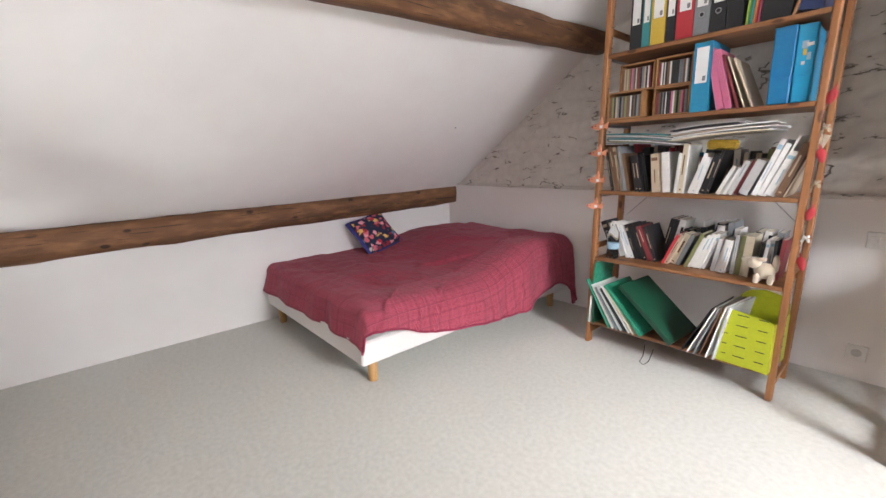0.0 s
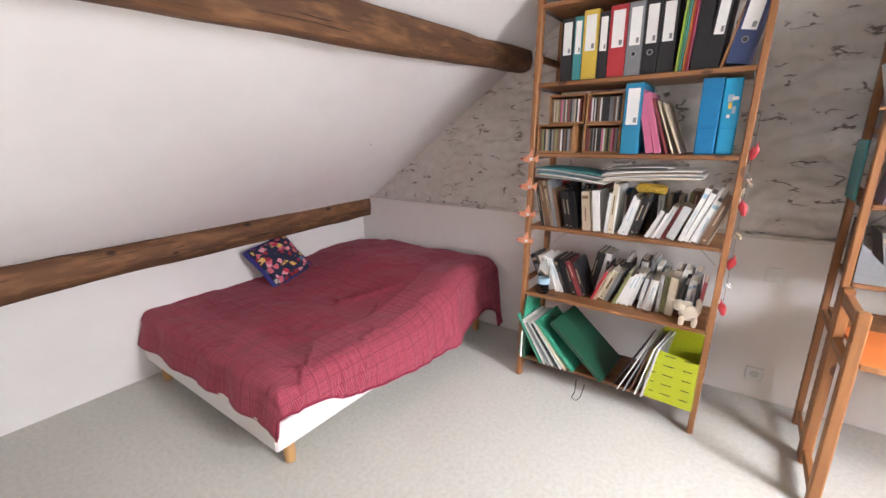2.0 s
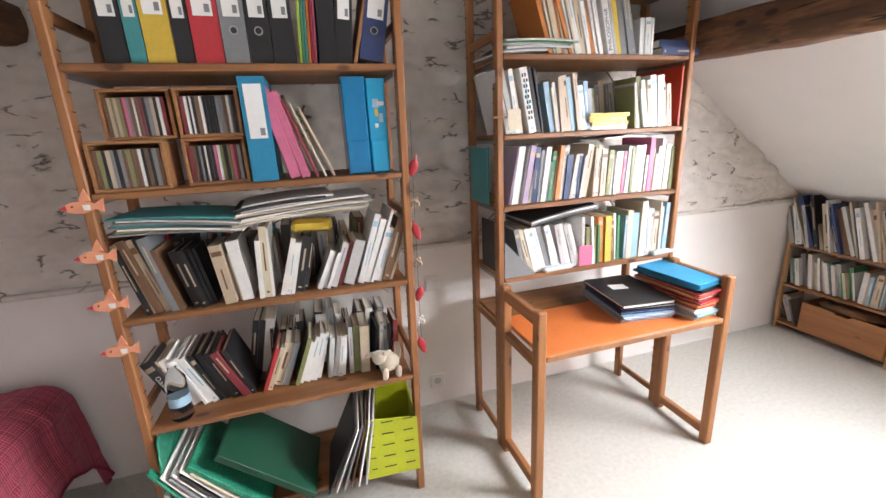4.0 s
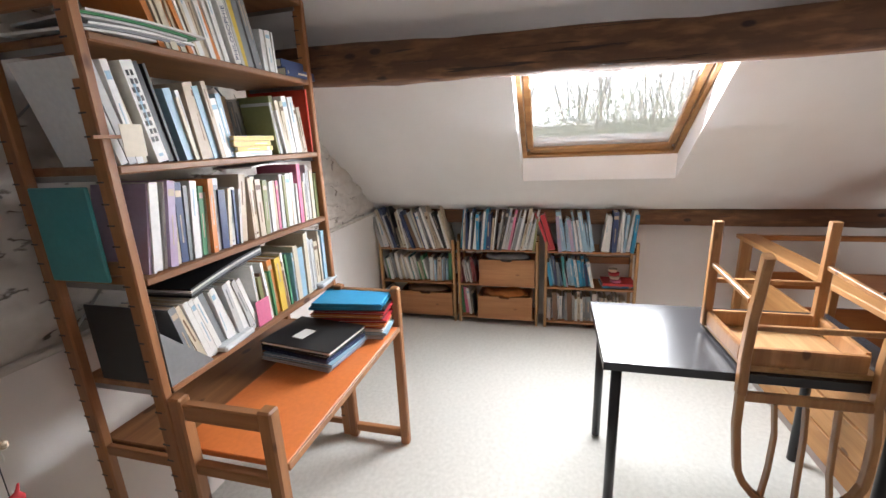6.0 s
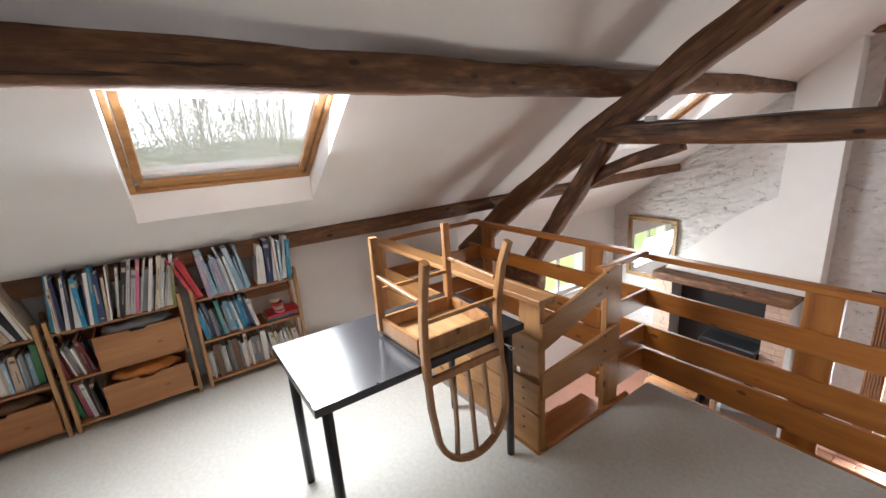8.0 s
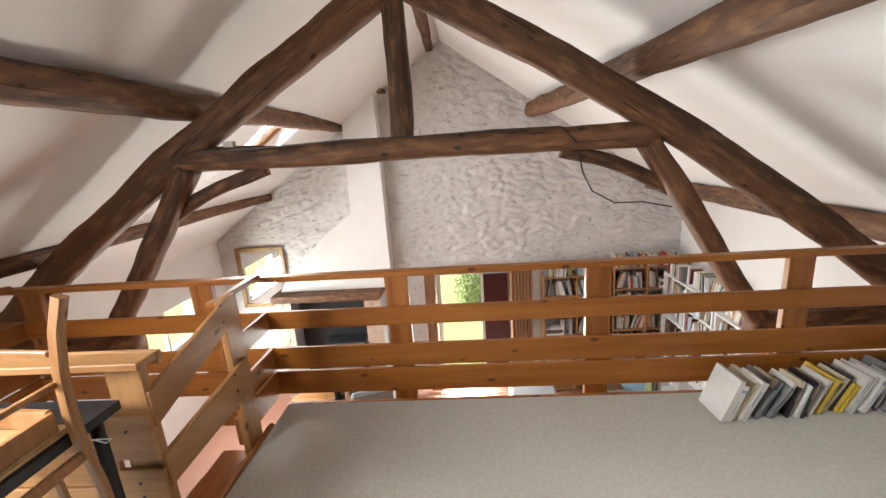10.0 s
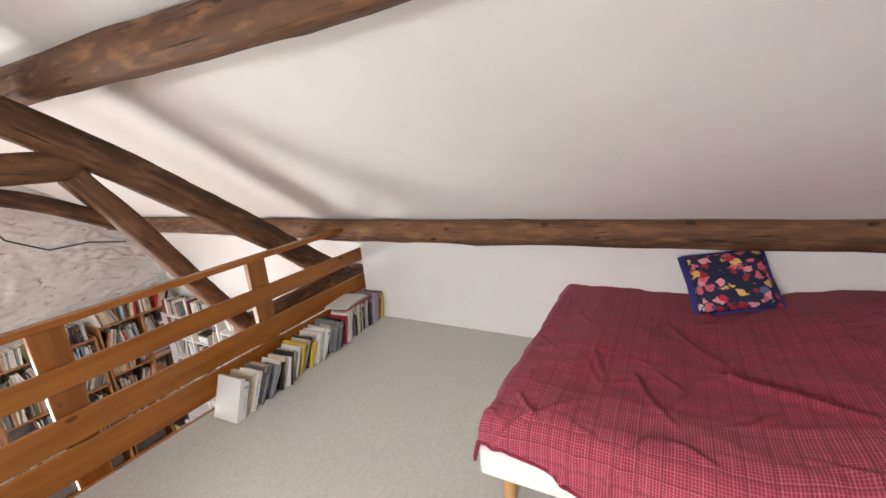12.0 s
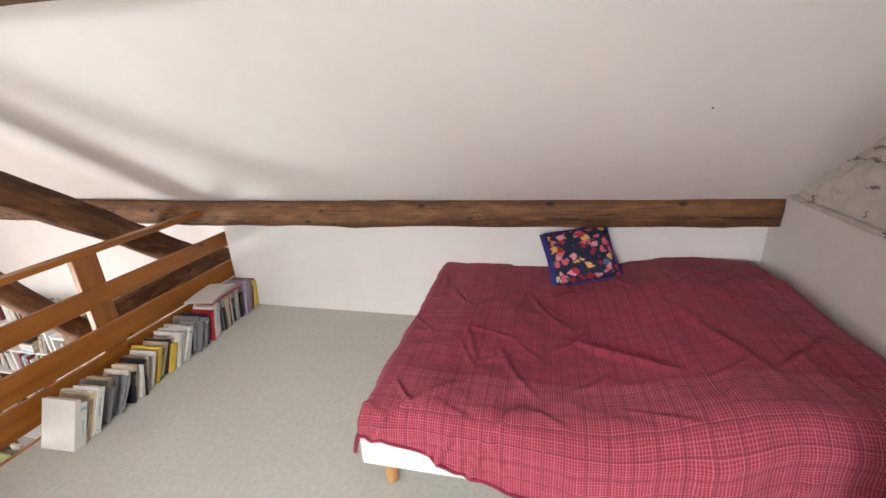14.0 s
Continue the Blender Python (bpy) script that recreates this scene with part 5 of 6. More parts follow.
# north side: four planks, their ends capped by three proud bolted blocks on a flat post
for z0, z1 in ((0.485, 0.64), (0.318, 0.475), (0.160, 0.305), (0.012, 0.150)):
    part("board", box(0.19, 1.62, -0.040, -0.018, z0, z1, 0.003), PX, enc)
part("post", box(0.012, 0.152, -0.058, -0.0205, 0.0, 0.838, 0.003), PZ, enc)
for z0, z1, zs in ((0.448, 0.642, (0.575,)), (0.235, 0.405, (0.345, 0.282)), (0.012, 0.222, (0.175, 0.112))):
    e = part("board_end", box(0.005, 0.188, -0.020, 0.0, z0, z1, 0.004), PX, enc)
    for zb in zs:
        bolt(0.108, 0.002, zb, e, "y")
part("cap_rail", box(-0.035, 1.70, -0.060, 0.035, 0.839, 0.868, 0.004), PX, enc)
part("cap_lip", box(-0.037, 1.70, -0.082, -0.0605, 0.815, 0.868, 0.003), PX, enc)
# west side: second flat post and two climbing boards
part("post", box(0.026, 0.062, -0.708, -0.572, -0.20, 0.860, 0.003), PZ, enc)
for za, zb, zc, zd, y1, zs in ((0.575, 0.72, 0.752, 0.885, -0.625, (0.862, 0.775)), (0.31, 0.45, 0.335, 0.522, -0.672, (0.492, 0.402))):
    b = slanted("slanted_board", -0.024, za, zb, y1, zc, zd, 0.0, PY, enc)
    for zq in zs:
        bolt(-0.002, -0.525, zq, b, "x")
part("sill_board", box(0.0, 0.025, -0.79, -0.06, -0.05, 0.022, 0.003), M["rail_y"], enc, "reddish threshold board")
part("corner_rail", box(0.063, 0.105, -1.044, -0.573, 0.832, 0.860, 0.004), M["rail_y"], enc)
for z0, z1 in ((0.495, 0.61), (0.222, 0.368), (0.045, 0.205)):
    part("corner_board", box(0.0635, 0.086, -1.062, -0.573, z0, z1, 0.003), M["rail_y"], enc)
# east end
part("post", box(1.63, 1.67, -0.045, 0.02, -0.05, 0.838, 0.003), PZ, enc)
for z0, z1 in ((0.495, 0.61), (0.222, 0.368), (0.045, 0.205)):
    part("board", box(1.675, 1.698, -1.06, 0.0, z0, z1, 0.003), M["rail_y"], enc)
part("end_rail", box(1.66, 1.70, -1.04, -0.083, 0.83, 0.862, 0.004), M["rail_y"], enc)
part("post", box(0.80, 0.84, -0.075, -0.0405, -0.05, 0.838, 0.003), PZ, enc)
# the steps
stairs = thing("staircase", 4.15, -3.2, -2.6, 0, "brown timber staircase descending from the loft", "stairs")
for i in range(11):
    part("tread", box(0.02 + 0.19 * i, 0.28 + 0.19 * i, -0.40, 0.40, 2.6 - 0.20 * (i + 1) - 0.035, 2.6 - 0.20 * (i + 1), 0.006), M["rail_y"], stairs)
for y in (-0.43, 0.402):
    bm = bmesh.new()
    prism(bm, [(0.0, 2.5), (0.0, 2.28), (2.35, 0.0), (2.6, 0.0)], "y", y, y + 0.028)
    part("stringer", bm, M["rail"], stairs)

# ---- books standing on the floor against the railing ----
WF, GF = "on the floor against the railing", "books along the railing"
rowm = pose(1.565, -3.475, 0.0, 0, 0, 183)
row(rowm, 0.0, 0.06, ["white"], WF, GF, 21, 1, big=True, limit=0.25)
row(rowm, 0.065, 0.17, ["white", "beige", "cream", "brown"], WF, GF, 26, 3, big=True, limit=0.235, deep=(0, 0.03))
row(rowm, 0.19, 0.33, ["grey", "beige", "grey", "white", "brown", "black"], WF, GF, 30, 6, limit=0.21, deep=(0.01, 0.07))
row(rowm, 0.35, 0.50, ["white", "white", "pale grey", "cream", "black"], WF, GF, 20, 5, limit=0.215, deep=(0, 0.04))
row(rowm, 0.52, 0.66, ["olive", "yellow", "cream", "yellow", "black"], WF, GF, 27, 4, limit=0.215, deep=(0, 0.05))
row(rowm, 0.68, 0.80, ["white", "white", "pale grey", "white"], WF, GF, 24, 4, big=True, limit=0.22, deep=(0, 0.03))
row(rowm, 0.82, 0.98, ["grey", "navy", "white", "grey", "blue", "black"], WF, GF, 20, 6, limit=0.22, deep=(0, 0.05))
row(rowm, 1.00, 1.10, ["red", "dark red", "white", "white"], WF, GF, 16, 4, big=True, limit=0.245)
row(rowm, 1.12, 1.38, ["black", "white", "grey", "pale grey", "white", "cream", "black"], WF, GF, 10, 5, limit=0.245, deep=(0, 0.04))
row(rowm, 1.39, 1.56, ["yellow", "lilac", "dark red", "lilac", "grey"], WF, GF, 17, 5, big=True, limit=0.25)
for i, c in enumerate(("red", "pale grey", "white")):
    magazine(rowm @ pose(1.06, 0.0, 0.262 + 0.009 * i, 0, 1, 4 * i), c, 0.33, 0.2)

# ---- bed ----
bed = thing("bed", 0.02, -1.99, 0, 0, "single divan bed with white base and round beech legs", "bed")
BW, BL = 1.46, 1.93
part("base", box(0.0, BW, 0.0, BL, 0.135, 0.275, 0.012), M["mattress"], bed, "white fabric box base")
for x, y in ((BW - 0.07, 0.10), (0.12, 0.06), (BW - 0.07, BL - 0.1), (0.12, BL - 0.1)):
    lg = part("leg", lathe([(0.024, 0), (0.027, 0.004), (0.029, 0.134)], 20), M["beech"], bed, "round beech leg", True)
    lg.location = (x, y, 0)
part("mattress", box(0.02, BW - 0.02, 0.085, BL - 0.02, 0.276, 0.43, 0.04), M["mattress"], bed)

# plaid quilt, draped
Q = bpy.data.materials.new("plaid_cotton")
Q.use_nodes = True
nt = Q.node_tree
n, l = nt.nodes, nt.links
b = n["Principled BSDF"]
b.inputs["Roughness"].default_value, b.inputs["Sheen Weight"].default_value = 0.9, 0.05
uv = n.new("ShaderNodeUVMap")
uv.uv_map = "cloth"
sep = n.new("ShaderNodeSeparateXYZ")
l.new(uv.outputs[0], sep.inputs[0])


def mth(op, a, b_=None, c_=None):
    m = n.new("ShaderNodeMath")
    m.operation = op
    for i, v in enumerate((a, b_, c_)):
        if v is None:
            continue
        if isinstance(v, (int, float)):
            m.inputs[i].default_value = v
        else:
            l.new(v, m.inputs[i])
    return m.outputs[0]


def lines(src, period, width):
    f = mth("FRACT", mth("MULTIPLY", src, 1 / period))
    return mth("LESS_THAN", f, width)


U, V = sep.outputs["X"], sep.outputs["Y"]
# woven border: strong check along the long side and both ends, faint stripes in the middle
edge_u = mth("SMOOTH_MIN", 1.0, mth("GREATER_THAN", U, 1.22), 0.01)
edge_v = mth("LESS_THAN", V, 0.30)
edge_w = mth("GREATER_THAN", V, 1.75)
fine_u = mth("MAXIMUM", mth("MULTIPLY", lines(U, 0.0095, 0.30), 0.75), lines(U, 0.038, 0.10))
fine_v = mth("MAXIMUM", mth("MULTIPLY", lines(V, 0.0095, 0.30), 0.75), lines(V, 0.038, 0.10))
pat = mth("ADD", mth("MULTIPLY", fine_v, mth("MAXIMUM", mth("MULTIPLY", edge_u, 0.85), 0.34)), mth("MULTIPLY", fine_u, mth("MAXIMUM", mth("MAXIMUM", mth("MULTIPLY", edge_u, 0.6), mth("MULTIPLY", edge_v, 0.7)), mth("MAXIMUM", mth("MULTIPLY", edge_w, 0.6), 0.10))))
pat = mth("MINIMUM", pat, 1.0)
darkl = mth("MULTIPLY", mth("MAXIMUM", lines(U, 0.063, 0.12), lines(V, 0.072, 0.12)), 0.35)
m1, m2, tn = n.new("ShaderNodeMix"), n.new("ShaderNodeMix"), n.new("ShaderNodeTexNoise")
m1.data_type = m2.data_type = "RGBA"
tn.inputs["Scale"].default_value = 5
mr = n.new("ShaderNodeMix")
mr.data_type = "RGBA"
mr.inputs["A"].default_value, mr.inputs["B"].default_value = (0.21, 0.012, 0.032, 1), (0.26, 0.018, 0.044, 1)
l.new(uv.outputs[0], tn.inputs["Vector"]), l.new(tn.outputs["Fac"], mr.inputs["Factor"])
l.new(mr.outputs["Result"], m1.inputs["A"])
m1.inputs["B"].default_value = (0.50, 0.125, 0.175, 1)
l.new(mth("MULTIPLY", pat, 0.8), m1.inputs["Factor"])
l.new(m1.outputs["Result"], m2.inputs["A"])
m2.inputs["B"].default_value = (0.09, 0.012, 0.03, 1)
l.new(darkl, m2.inputs["Factor"]), l.new(m2.outputs["Result"], b.inputs["Base Color"])
tb2, bp2 = n.new("ShaderNodeTexNoise"), n.new("ShaderNodeBump")
tb2.inputs["Scale"].default_value = 120
bp2.inputs["Strength"].default_value, bp2.inputs["Distance"].default_value = 0.4, 0.002
l.new(uv.outputs[0], tb2.inputs["Vector"]), l.new(tb2.outputs["Fac"], bp2.inputs["Height"]), l.new(bp2.outputs[0], b.inputs["Normal"])


def fold(a, edge, r, drop_out):
    """Carries an arc length over a rounded edge: (along, down)."""
    if a <= edge:
        return a, 0.0
    t = (a - edge) / r
    if t < math.pi / 2:
        return edge + r * math.sin(t), r * (1 - math.cos(t))
    rest = a - edge - r * math.pi / 2
    return edge + r + drop_out * rest, r + rest * 0.985


NX, NY = 190, 220
rq = random.Random(8)
# long folds pulled across the cloth: start, direction, length, width, height
FOLDS = [(1.62, 0.10, 158, 0.60, 0.012, 0.019), (1.70, 0.32, 166, 0.60, 0.011, 0.016), (1.66, 0.02, 150, 0.42, 0.011, 0.016), (1.55, 0.55, 150, 0.50, 0.012, 0.015), (1.35, 0.28, 120, 0.34, 0.012, 0.011),
         (1.02, 1.02, 62, 0.55, 0.018, 0.024), (1.15, 0.62, 35, 0.40, 0.014, 0.010), (0.60, 0.75, 20, 0.45, 0.014, 0.009), (0.9, 0.45, 75, 0.35, 0.012, 0.009)]
FOLDS += [(rq.uniform(0.2, 1.7), rq.uniform(0.0, 1.9), rq.choice([rq.uniform(15, 60), rq.uniform(120, 165)]), rq.uniform(0.12, 0.38), rq.uniform(0.009, 0.014), rq.uniform(0.004, 0.009)) for _ in range(48)]


def folds_at(a, v):
    s = 0.0
    for a0, v0, ang, ln, wd, ht in FOLDS:
        da, dv = a - a0, v - v0
        if abs(da) > ln or abs(dv) > ln:
            continue
        ca, sa = math.cos(radians(ang)), math.sin(radians(ang))
        p, q = da * ca + dv * sa, -da * sa + dv * ca
        if -ln / 2 < p < ln / 2:
            q -= 0.035 * math.sin(p * 7 + a0 * 9)
            s += 1.25 * ht * math.exp(-(q / wd) ** 2) * (1 - (2 * p / ln) ** 2)
            s -= 0.4 * ht * math.exp(-((q - 2 * wd) / wd) ** 2) * (1 - (2 * p / ln) ** 2)
    return s



A1, B0, B1_ = 1.80, -0.15, 2.16
bm = bmesh.new()
layer = bm.loops.layers.uv.new("cloth")
grid, uvs = [], {}
for i in range(NX + 1):
    colv = []
    for j in range(NY + 1):
        u, v = i / NX, j / NY
        vv = B0 + (B1_ - B0) * v
        # the heap of bedding at the head lifts the quilt; its hem rises and falls along the side
        k_ = max(0.0, min(1.0, (vv - 0.9) / 0.6))
        heap_z = 0.165 * k_ * k_ * (3 - 2 * k_)
        hem = float(np.interp(vv, (-0.1, 0.08, 0.18, 0.38, 0.87, 1.26, 1.5, 1.7, 1.84, 1.95), (0.36, 0.33, 0.31, 0.25, 0.155, 0.16, 0.22, 0.25, 0.20, 0.10))) + 0.012 * math.sin(vv * 9)
        EDGE = BW - 0.055
        a_end = EDGE + 0.09 * math.pi / 2 + (0.447 + heap_z - hem - 0.09) / 0.985
        a = -0.03 + (a_end + 0.03) * u
        x, dx = fold(a, EDGE, 0.09, 0.12)
        y, dy = fold(vv, BL - 0.06, 0.06, 0.0)
        if vv < 0.08:
            yy, dy2 = fold(0.08 - vv, 0.0, 0.06, 0.42 - 0.2 * min(1.0, a))
            y, dy = 0.08 - yy, dy2
        lump = heap_z * (0.55 + 0.45 * min(1, max(0, a) / 0.5)) * (1 + 0.10 * math.sin(a * 4 + 1))
        z = 0.447 + lump - dx - dy
        if dx > 0.0 and dy > 0.0:
            z = 0.447 + lump - max(dx, dy) - 0.35 * min(dx, dy)
        z = max(z, 0.03)
        w = 0.018 * noise.noise(Vector((a * 2.1 + vv * 1.2, vv * 3.1 - a * 1.0, 0.3))) + 0.010 * (1 - abs(noise.noise(Vector((a * 3.5 - vv * 2.0, vv * 4 + a * 2, 4.0))) * 3)) * 0.8 + 0.005 * noise.noise(Vector((a * 13, vv * 15, 1.0))) + folds_at(a, vv)
        crease = 0.016 * math.exp(-((vv - 1.35 - 0.35 * (a - 0.8)) / 0.02) ** 2) * max(0, 1 - abs(a - 1.0) / 0.4)
        side_, end_ = min(1.0, dx / 0.09), min(1.0, dy / 0.06)
        flow = 0.014 * math.sin(vv * 11 + 1.5 * math.sin(vv * 5)) + 0.006 * math.sin(vv * 34 + 2 * math.sin(vv * 6)) * min(1, dx / 0.25)
        x += side_ * (w * 1.2 * min(1.0, 0.25 + max(0.0, vv) * 2.5) + flow + 0.05 * math.exp(-((vv - 1.25) / 0.5) ** 2))
        if side_ < 1:
            y -= (1 - side_) * end_ * (w + 0.010 * math.sin(a * 17 + math.sin(a * 6))) * (1 if vv < 0.5 else -0.3)
        z += (1 - side_) * (1 - end_) * (w + crease)
        y = min(y, 1.955)
        x = max(x, -0.012 if vv > 0 else -0.012)
        colv.append(bm.verts.new((x, y, z)))
        uvs[colv[-1]] = (a, vv)
    grid.append(colv)
for ca, cb in zip(grid, grid[1:]):
    for j in range(NY):
        f = bm.faces.new((ca[j], cb[j], cb[j + 1], ca[j + 1]))
        for lo in f.loops:
            lo[layer].uv = uvs[lo.vert]
hem_line = [grid[NX][j].co.copy() for j in range(2, NY - 1, 3)]
quilt = part("quilt", bm, Q, None, "", True)
quilt.matrix_world = pose(0.02, -1.99, 0.0)
so = quilt.modifiers.new("thickness", "SOLIDIFY")
so.thickness, so.offset = 0.012, -1
part("hem", sweep(bmesh.new(), hem_line, 0.013, 0.012), mat("crimson_hem", (0.26, 0.02, 0.05), 0.9, tint=(0.16, 0.012, 0.04), scale=60), quilt, "stitched darker crimson hem", True)
tagged(quilt, "crimson plaid cotton quilt draped unevenly over the bed", "quilt")

# floral cushion
F = bpy.data.materials.new("floral_print")
F.use_nodes = True
nt = F.node_tree
n, l = nt.nodes, nt.links
b = n["Principled BSDF"]
b.inputs["Roughness"].default_value = 0.8
tc, vo, ns, r1, mx = n.new("ShaderNodeTexCoord"), n.new("ShaderNodeTexVoronoi"), n.new("ShaderNodeTexNoise"), n.new("ShaderNodeValToRGB"), n.new("ShaderNodeMix")
ad = n.new("ShaderNodeVectorMath")
l.new(tc.outputs["Object"], ns.inputs["Vector"])
ns.inputs["Scale"].default_value = 25
ad.operation = "MULTIPLY_ADD"
ad.inputs[1].default_value = (0.07, 0.07, 0.07)
l.new(ns.outputs["Color"], ad.inputs[0]), l.new(tc.outputs["Object"], ad.inputs[2])
vo.inputs["Scale"].default_value = 19
l.new(ad.outputs[0], vo.inputs["Vector"])
r1.color_ramp.interpolation = "CONSTANT"
els = r1.color_ramp.elements
els[0].position, els[0].color = 0.0, (0.50, 0.02, 0.05, 1)
els[1].position, els[1].color = 0.2, (0.70, 0.28, 0.32, 1)
for p_, c_ in ((0.36, (0.30, 0.015, 0.03, 1)), (0.50, (0.70, 0.42, 0.12, 1)), (0.57, (0.60, 0.12, 0.16, 1)), (0.70, (0.09, 0.14, 0.24, 1)), (0.80, (0.60, 0.55, 0.47, 1)), (0.88, (0.04, 0.09, 0.06, 1))):
    e_ = els.new(p_)
    e_.color = c_
l.new(vo.outputs["Color"], r1.inputs[0])
mx.data_type = "RGBA"
cr = n.new("ShaderNodeMapRange")
cr.inputs[1].default_value, cr.inputs[2].default_value, cr.inputs[3].default_value, cr.inputs[4].default_value = 0.42, 0.50, 0, 1
l.new(vo.outputs["Distance"], cr.inputs[0]), l.new(cr.outputs[0], mx.inputs["Factor"]), l.new(r1.outputs[0], mx.inputs["A"])
mx.inputs["B"].default_value = (0.008, 0.012, 0.04, 1)
l.new(mx.outputs["Result"], b.inputs["Base Color"])
cush = new("cushion")
cush.matrix_world = Matrix.Translation((0.158, -1.045, 0.603)) @ Matrix(((-0.192, 0.968, 0.159), (-0.653, -0.246, 0.716), (0.732, 0.034, 0.679))).transposed().to_4x4() @ Matrix.Diagonal((0.95, 0.88, 0.9, 1))
tagged(cush, "square floral cushion with navy border leaning on wall", "cushion")
for nm, s_, mt in (("cover", 0.205, F),):
    bm = bmesh.new()
    NN = 22
    for side in (1, -1):
        g = [[bm.verts.new((s_ * (2 * i / NN - 1) * (1 - 0.06 * (1 - (2 * j / NN - 1) ** 2)), s_ * (2 * j / NN - 1) * (1 - 0.06 * (1 - (2 * i / NN - 1) ** 2)), side * 0.07 * ((1 - (2 * i / NN - 1) ** 4) * (1 - (2 * j / NN - 1) ** 4)) ** 0.6)) for j in range(NN + 1)] for i in range(NN + 1)]
        for i in range(NN):
            for j in range(NN):
                q = (g[i][j], g[i + 1][j], g[i + 1][j + 1], g[i][j + 1])
                bm.faces.new(q if side > 0 else q[::-1])
    bmesh.ops.remove_doubles(bm, verts=bm.verts[:], dist=0.0004)
    part(nm, bm, mt, cush, "", True)
ROYAL = mat("royal_blue_cloth", (0.035, 0.03, 0.20), 0.8, tint=(0.02, 0.02, 0.12), scale=12)
for k in range(4):
    pts = [(-0.205, -0.205, 0), (-0.195, 0, 0), (-0.205, 0.205, 0)]
    bm = sweep(bmesh.new(), pts, 0.05 if k == 0 else 0.012, 0.014)
    p_ = part("border", bm, ROYAL, cush, "navy blue corded border")
    p_.matrix_local = pose(0, 0, 0, 0, 0, 90 * k)

# ---- skylights ----
ang = math.degrees(math.atan(SE))
VF = wood("window_pine", (0.50, 0.26, 0.09), (0.36, 0.16, 0.05), 1, 1.0, 0.35, False)
# Transmission below one leaves a white haze in the glass that bleaches the view.
HAZED_PANE = bpy.data.materials.new("hazed_window_glass")
HAZED_PANE.use_nodes = True
pn = HAZED_PANE.node_tree.nodes
pb = pn["Principled BSDF"]
pb.inputs["Transmission Weight"].default_value, pb.inputs["Roughness"].default_value, pb.inputs["IOR"].default_value = 0.72, 0.0, 1.05


def skylight(o):
    """A roof window set in the outer half of the reveal; local x runs up the slope."""
    x0, x1, y0, y1 = o
    lowx = x1
    base = pose(lowx, y0, roof(lowx), 0, ang, 0) @ pose(0, 0, 0, 0, 0, 0)
    # local -x goes up the slope, y along the ridge, z outwards
    L = (x1 - x0) / math.cos(radians(ang))
    W = y1 - y0
    w = new("window")
    w.matrix_world = base
    tagged(w, "pivoting pine roof window with haze put into its glass", "skylight", "roof windows", "structure")
    zz = 0.13
    for nm, a in (("frame", (-0.035 - 0.085, -0.085, 0.03, W - 0.03)), ("frame", (-L + 0.0, -L + 0.035, 0.03, W - 0.03)), ("frame", (-L + 0.036, -0.086, 0.0, 0.03)), ("frame", (-L + 0.036, -0.086, W - 0.03, W))):
        part(nm, box(a[0], a[1], a[2], a[3], zz, zz + 0.09, 0.003), VF, w)
    for nm, a in (("sash", (-0.175, -0.125, 0.05, W - 0.05)), ("sash", (-L + 0.04, -L + 0.09, 0.05, W - 0.05)), ("sash", (-L + 0.091, -0.176, 0.034, 0.075)), ("sash", (-L + 0.091, -0.176, W - 0.075, W - 0.034))):
        part(nm, box(a[0], a[1], a[2], a[3], zz + 0.015, zz + 0.065, 0.004), VF, w)
    p = part("pane", box(-L + 0.091, -0.176, 0.076, W - 0.076, zz + 0.035, zz + 0.039, 0), HAZED_PANE, w, "window pane with a white haze put into it")
    p.visible_shadow = False
    # white sill of the reveal
    part("sill", box(-0.085, -0.001, 0.002, W - 0.002, zz, zz + 0.01, 0.001), M["white"], w, "white painted sill")


skylight(SKY1)
skylight(SKY2)

# ---- truss fittings and cable ----
cable = part("cable", sweep(bmesh.new(), [(4.6, TY + 0.07, 1.60), (4.2, TY + 0.075, 1.595), (3.6, TY + 0.075, 1.61), (3.1, TY + 0.075, 1.60), (2.6, TY + 0.075, 1.605), (2.25, TY + 0.075, 1.60), (2.15, TY + 0.06, 1.50), (2.08, TY - 0.05, 1.30), (2.0, TY - 0.12, 1.17), (1.85, TY - 0.1, 1.08), (1.7, TY - 0.02, 1.09), (1.55, TY + 0.07, 1.06)], 0.009, 0.009), M["black"])
tagged(cable, "black electric cable clipped along the collar beam", "cable")
jb = part("junction_box", box(4.33, 4.40, TY + 0.05, TY + 0.09, 1.615, 1.65, 0.004), C["pale grey"])
tagged(jb, "small grey plastic junction box on collar beam", "junction box")
nl = part("nail", lathe([(0.004, 0), (0.004, 0.006)], 8), M["black"])
nl.matrix_world = pose(0.86, -0.69, roof(0.86) - 0.003)
tagged(nl, "tiny dark nail head in the plaster slope", "nail")

# ---- far end of the house ----
hood = bmesh.new()
prism(hood, [(4.14, -0.62), (6.0, -0.62), (5.86, -0.42), (5.69, -0.25), (5.51, -0.087), (5.36, 0.075), (5.22, 0.215), (5.05, 0.36), (4.86, 0.49), (4.676, 0.61), (4.67, 0.9), (4.655, 1.35), (4.65, roof(4.65)), (4.14, roof(4.14))], "y", FAR, FAR + 0.30)
structure("chimney_breast", hood, M["plaster"], "white plastered chimney breast")
for x0, z0 in ((3.96, 2.50), (3.99, 2.37)):
    structure("bracket", box(x0, 4.135, FAR + 0.05, FAR + 0.28, z0, z0 + 0.045, 0.006), M["beam_x"], "short dark oak bracket on chimney breast")
ff = thing("fireplace", 5.15, FAR + 0.0, -2.6, 0, "brick fireplace with timber mantel and dark hearth", "fireplace")
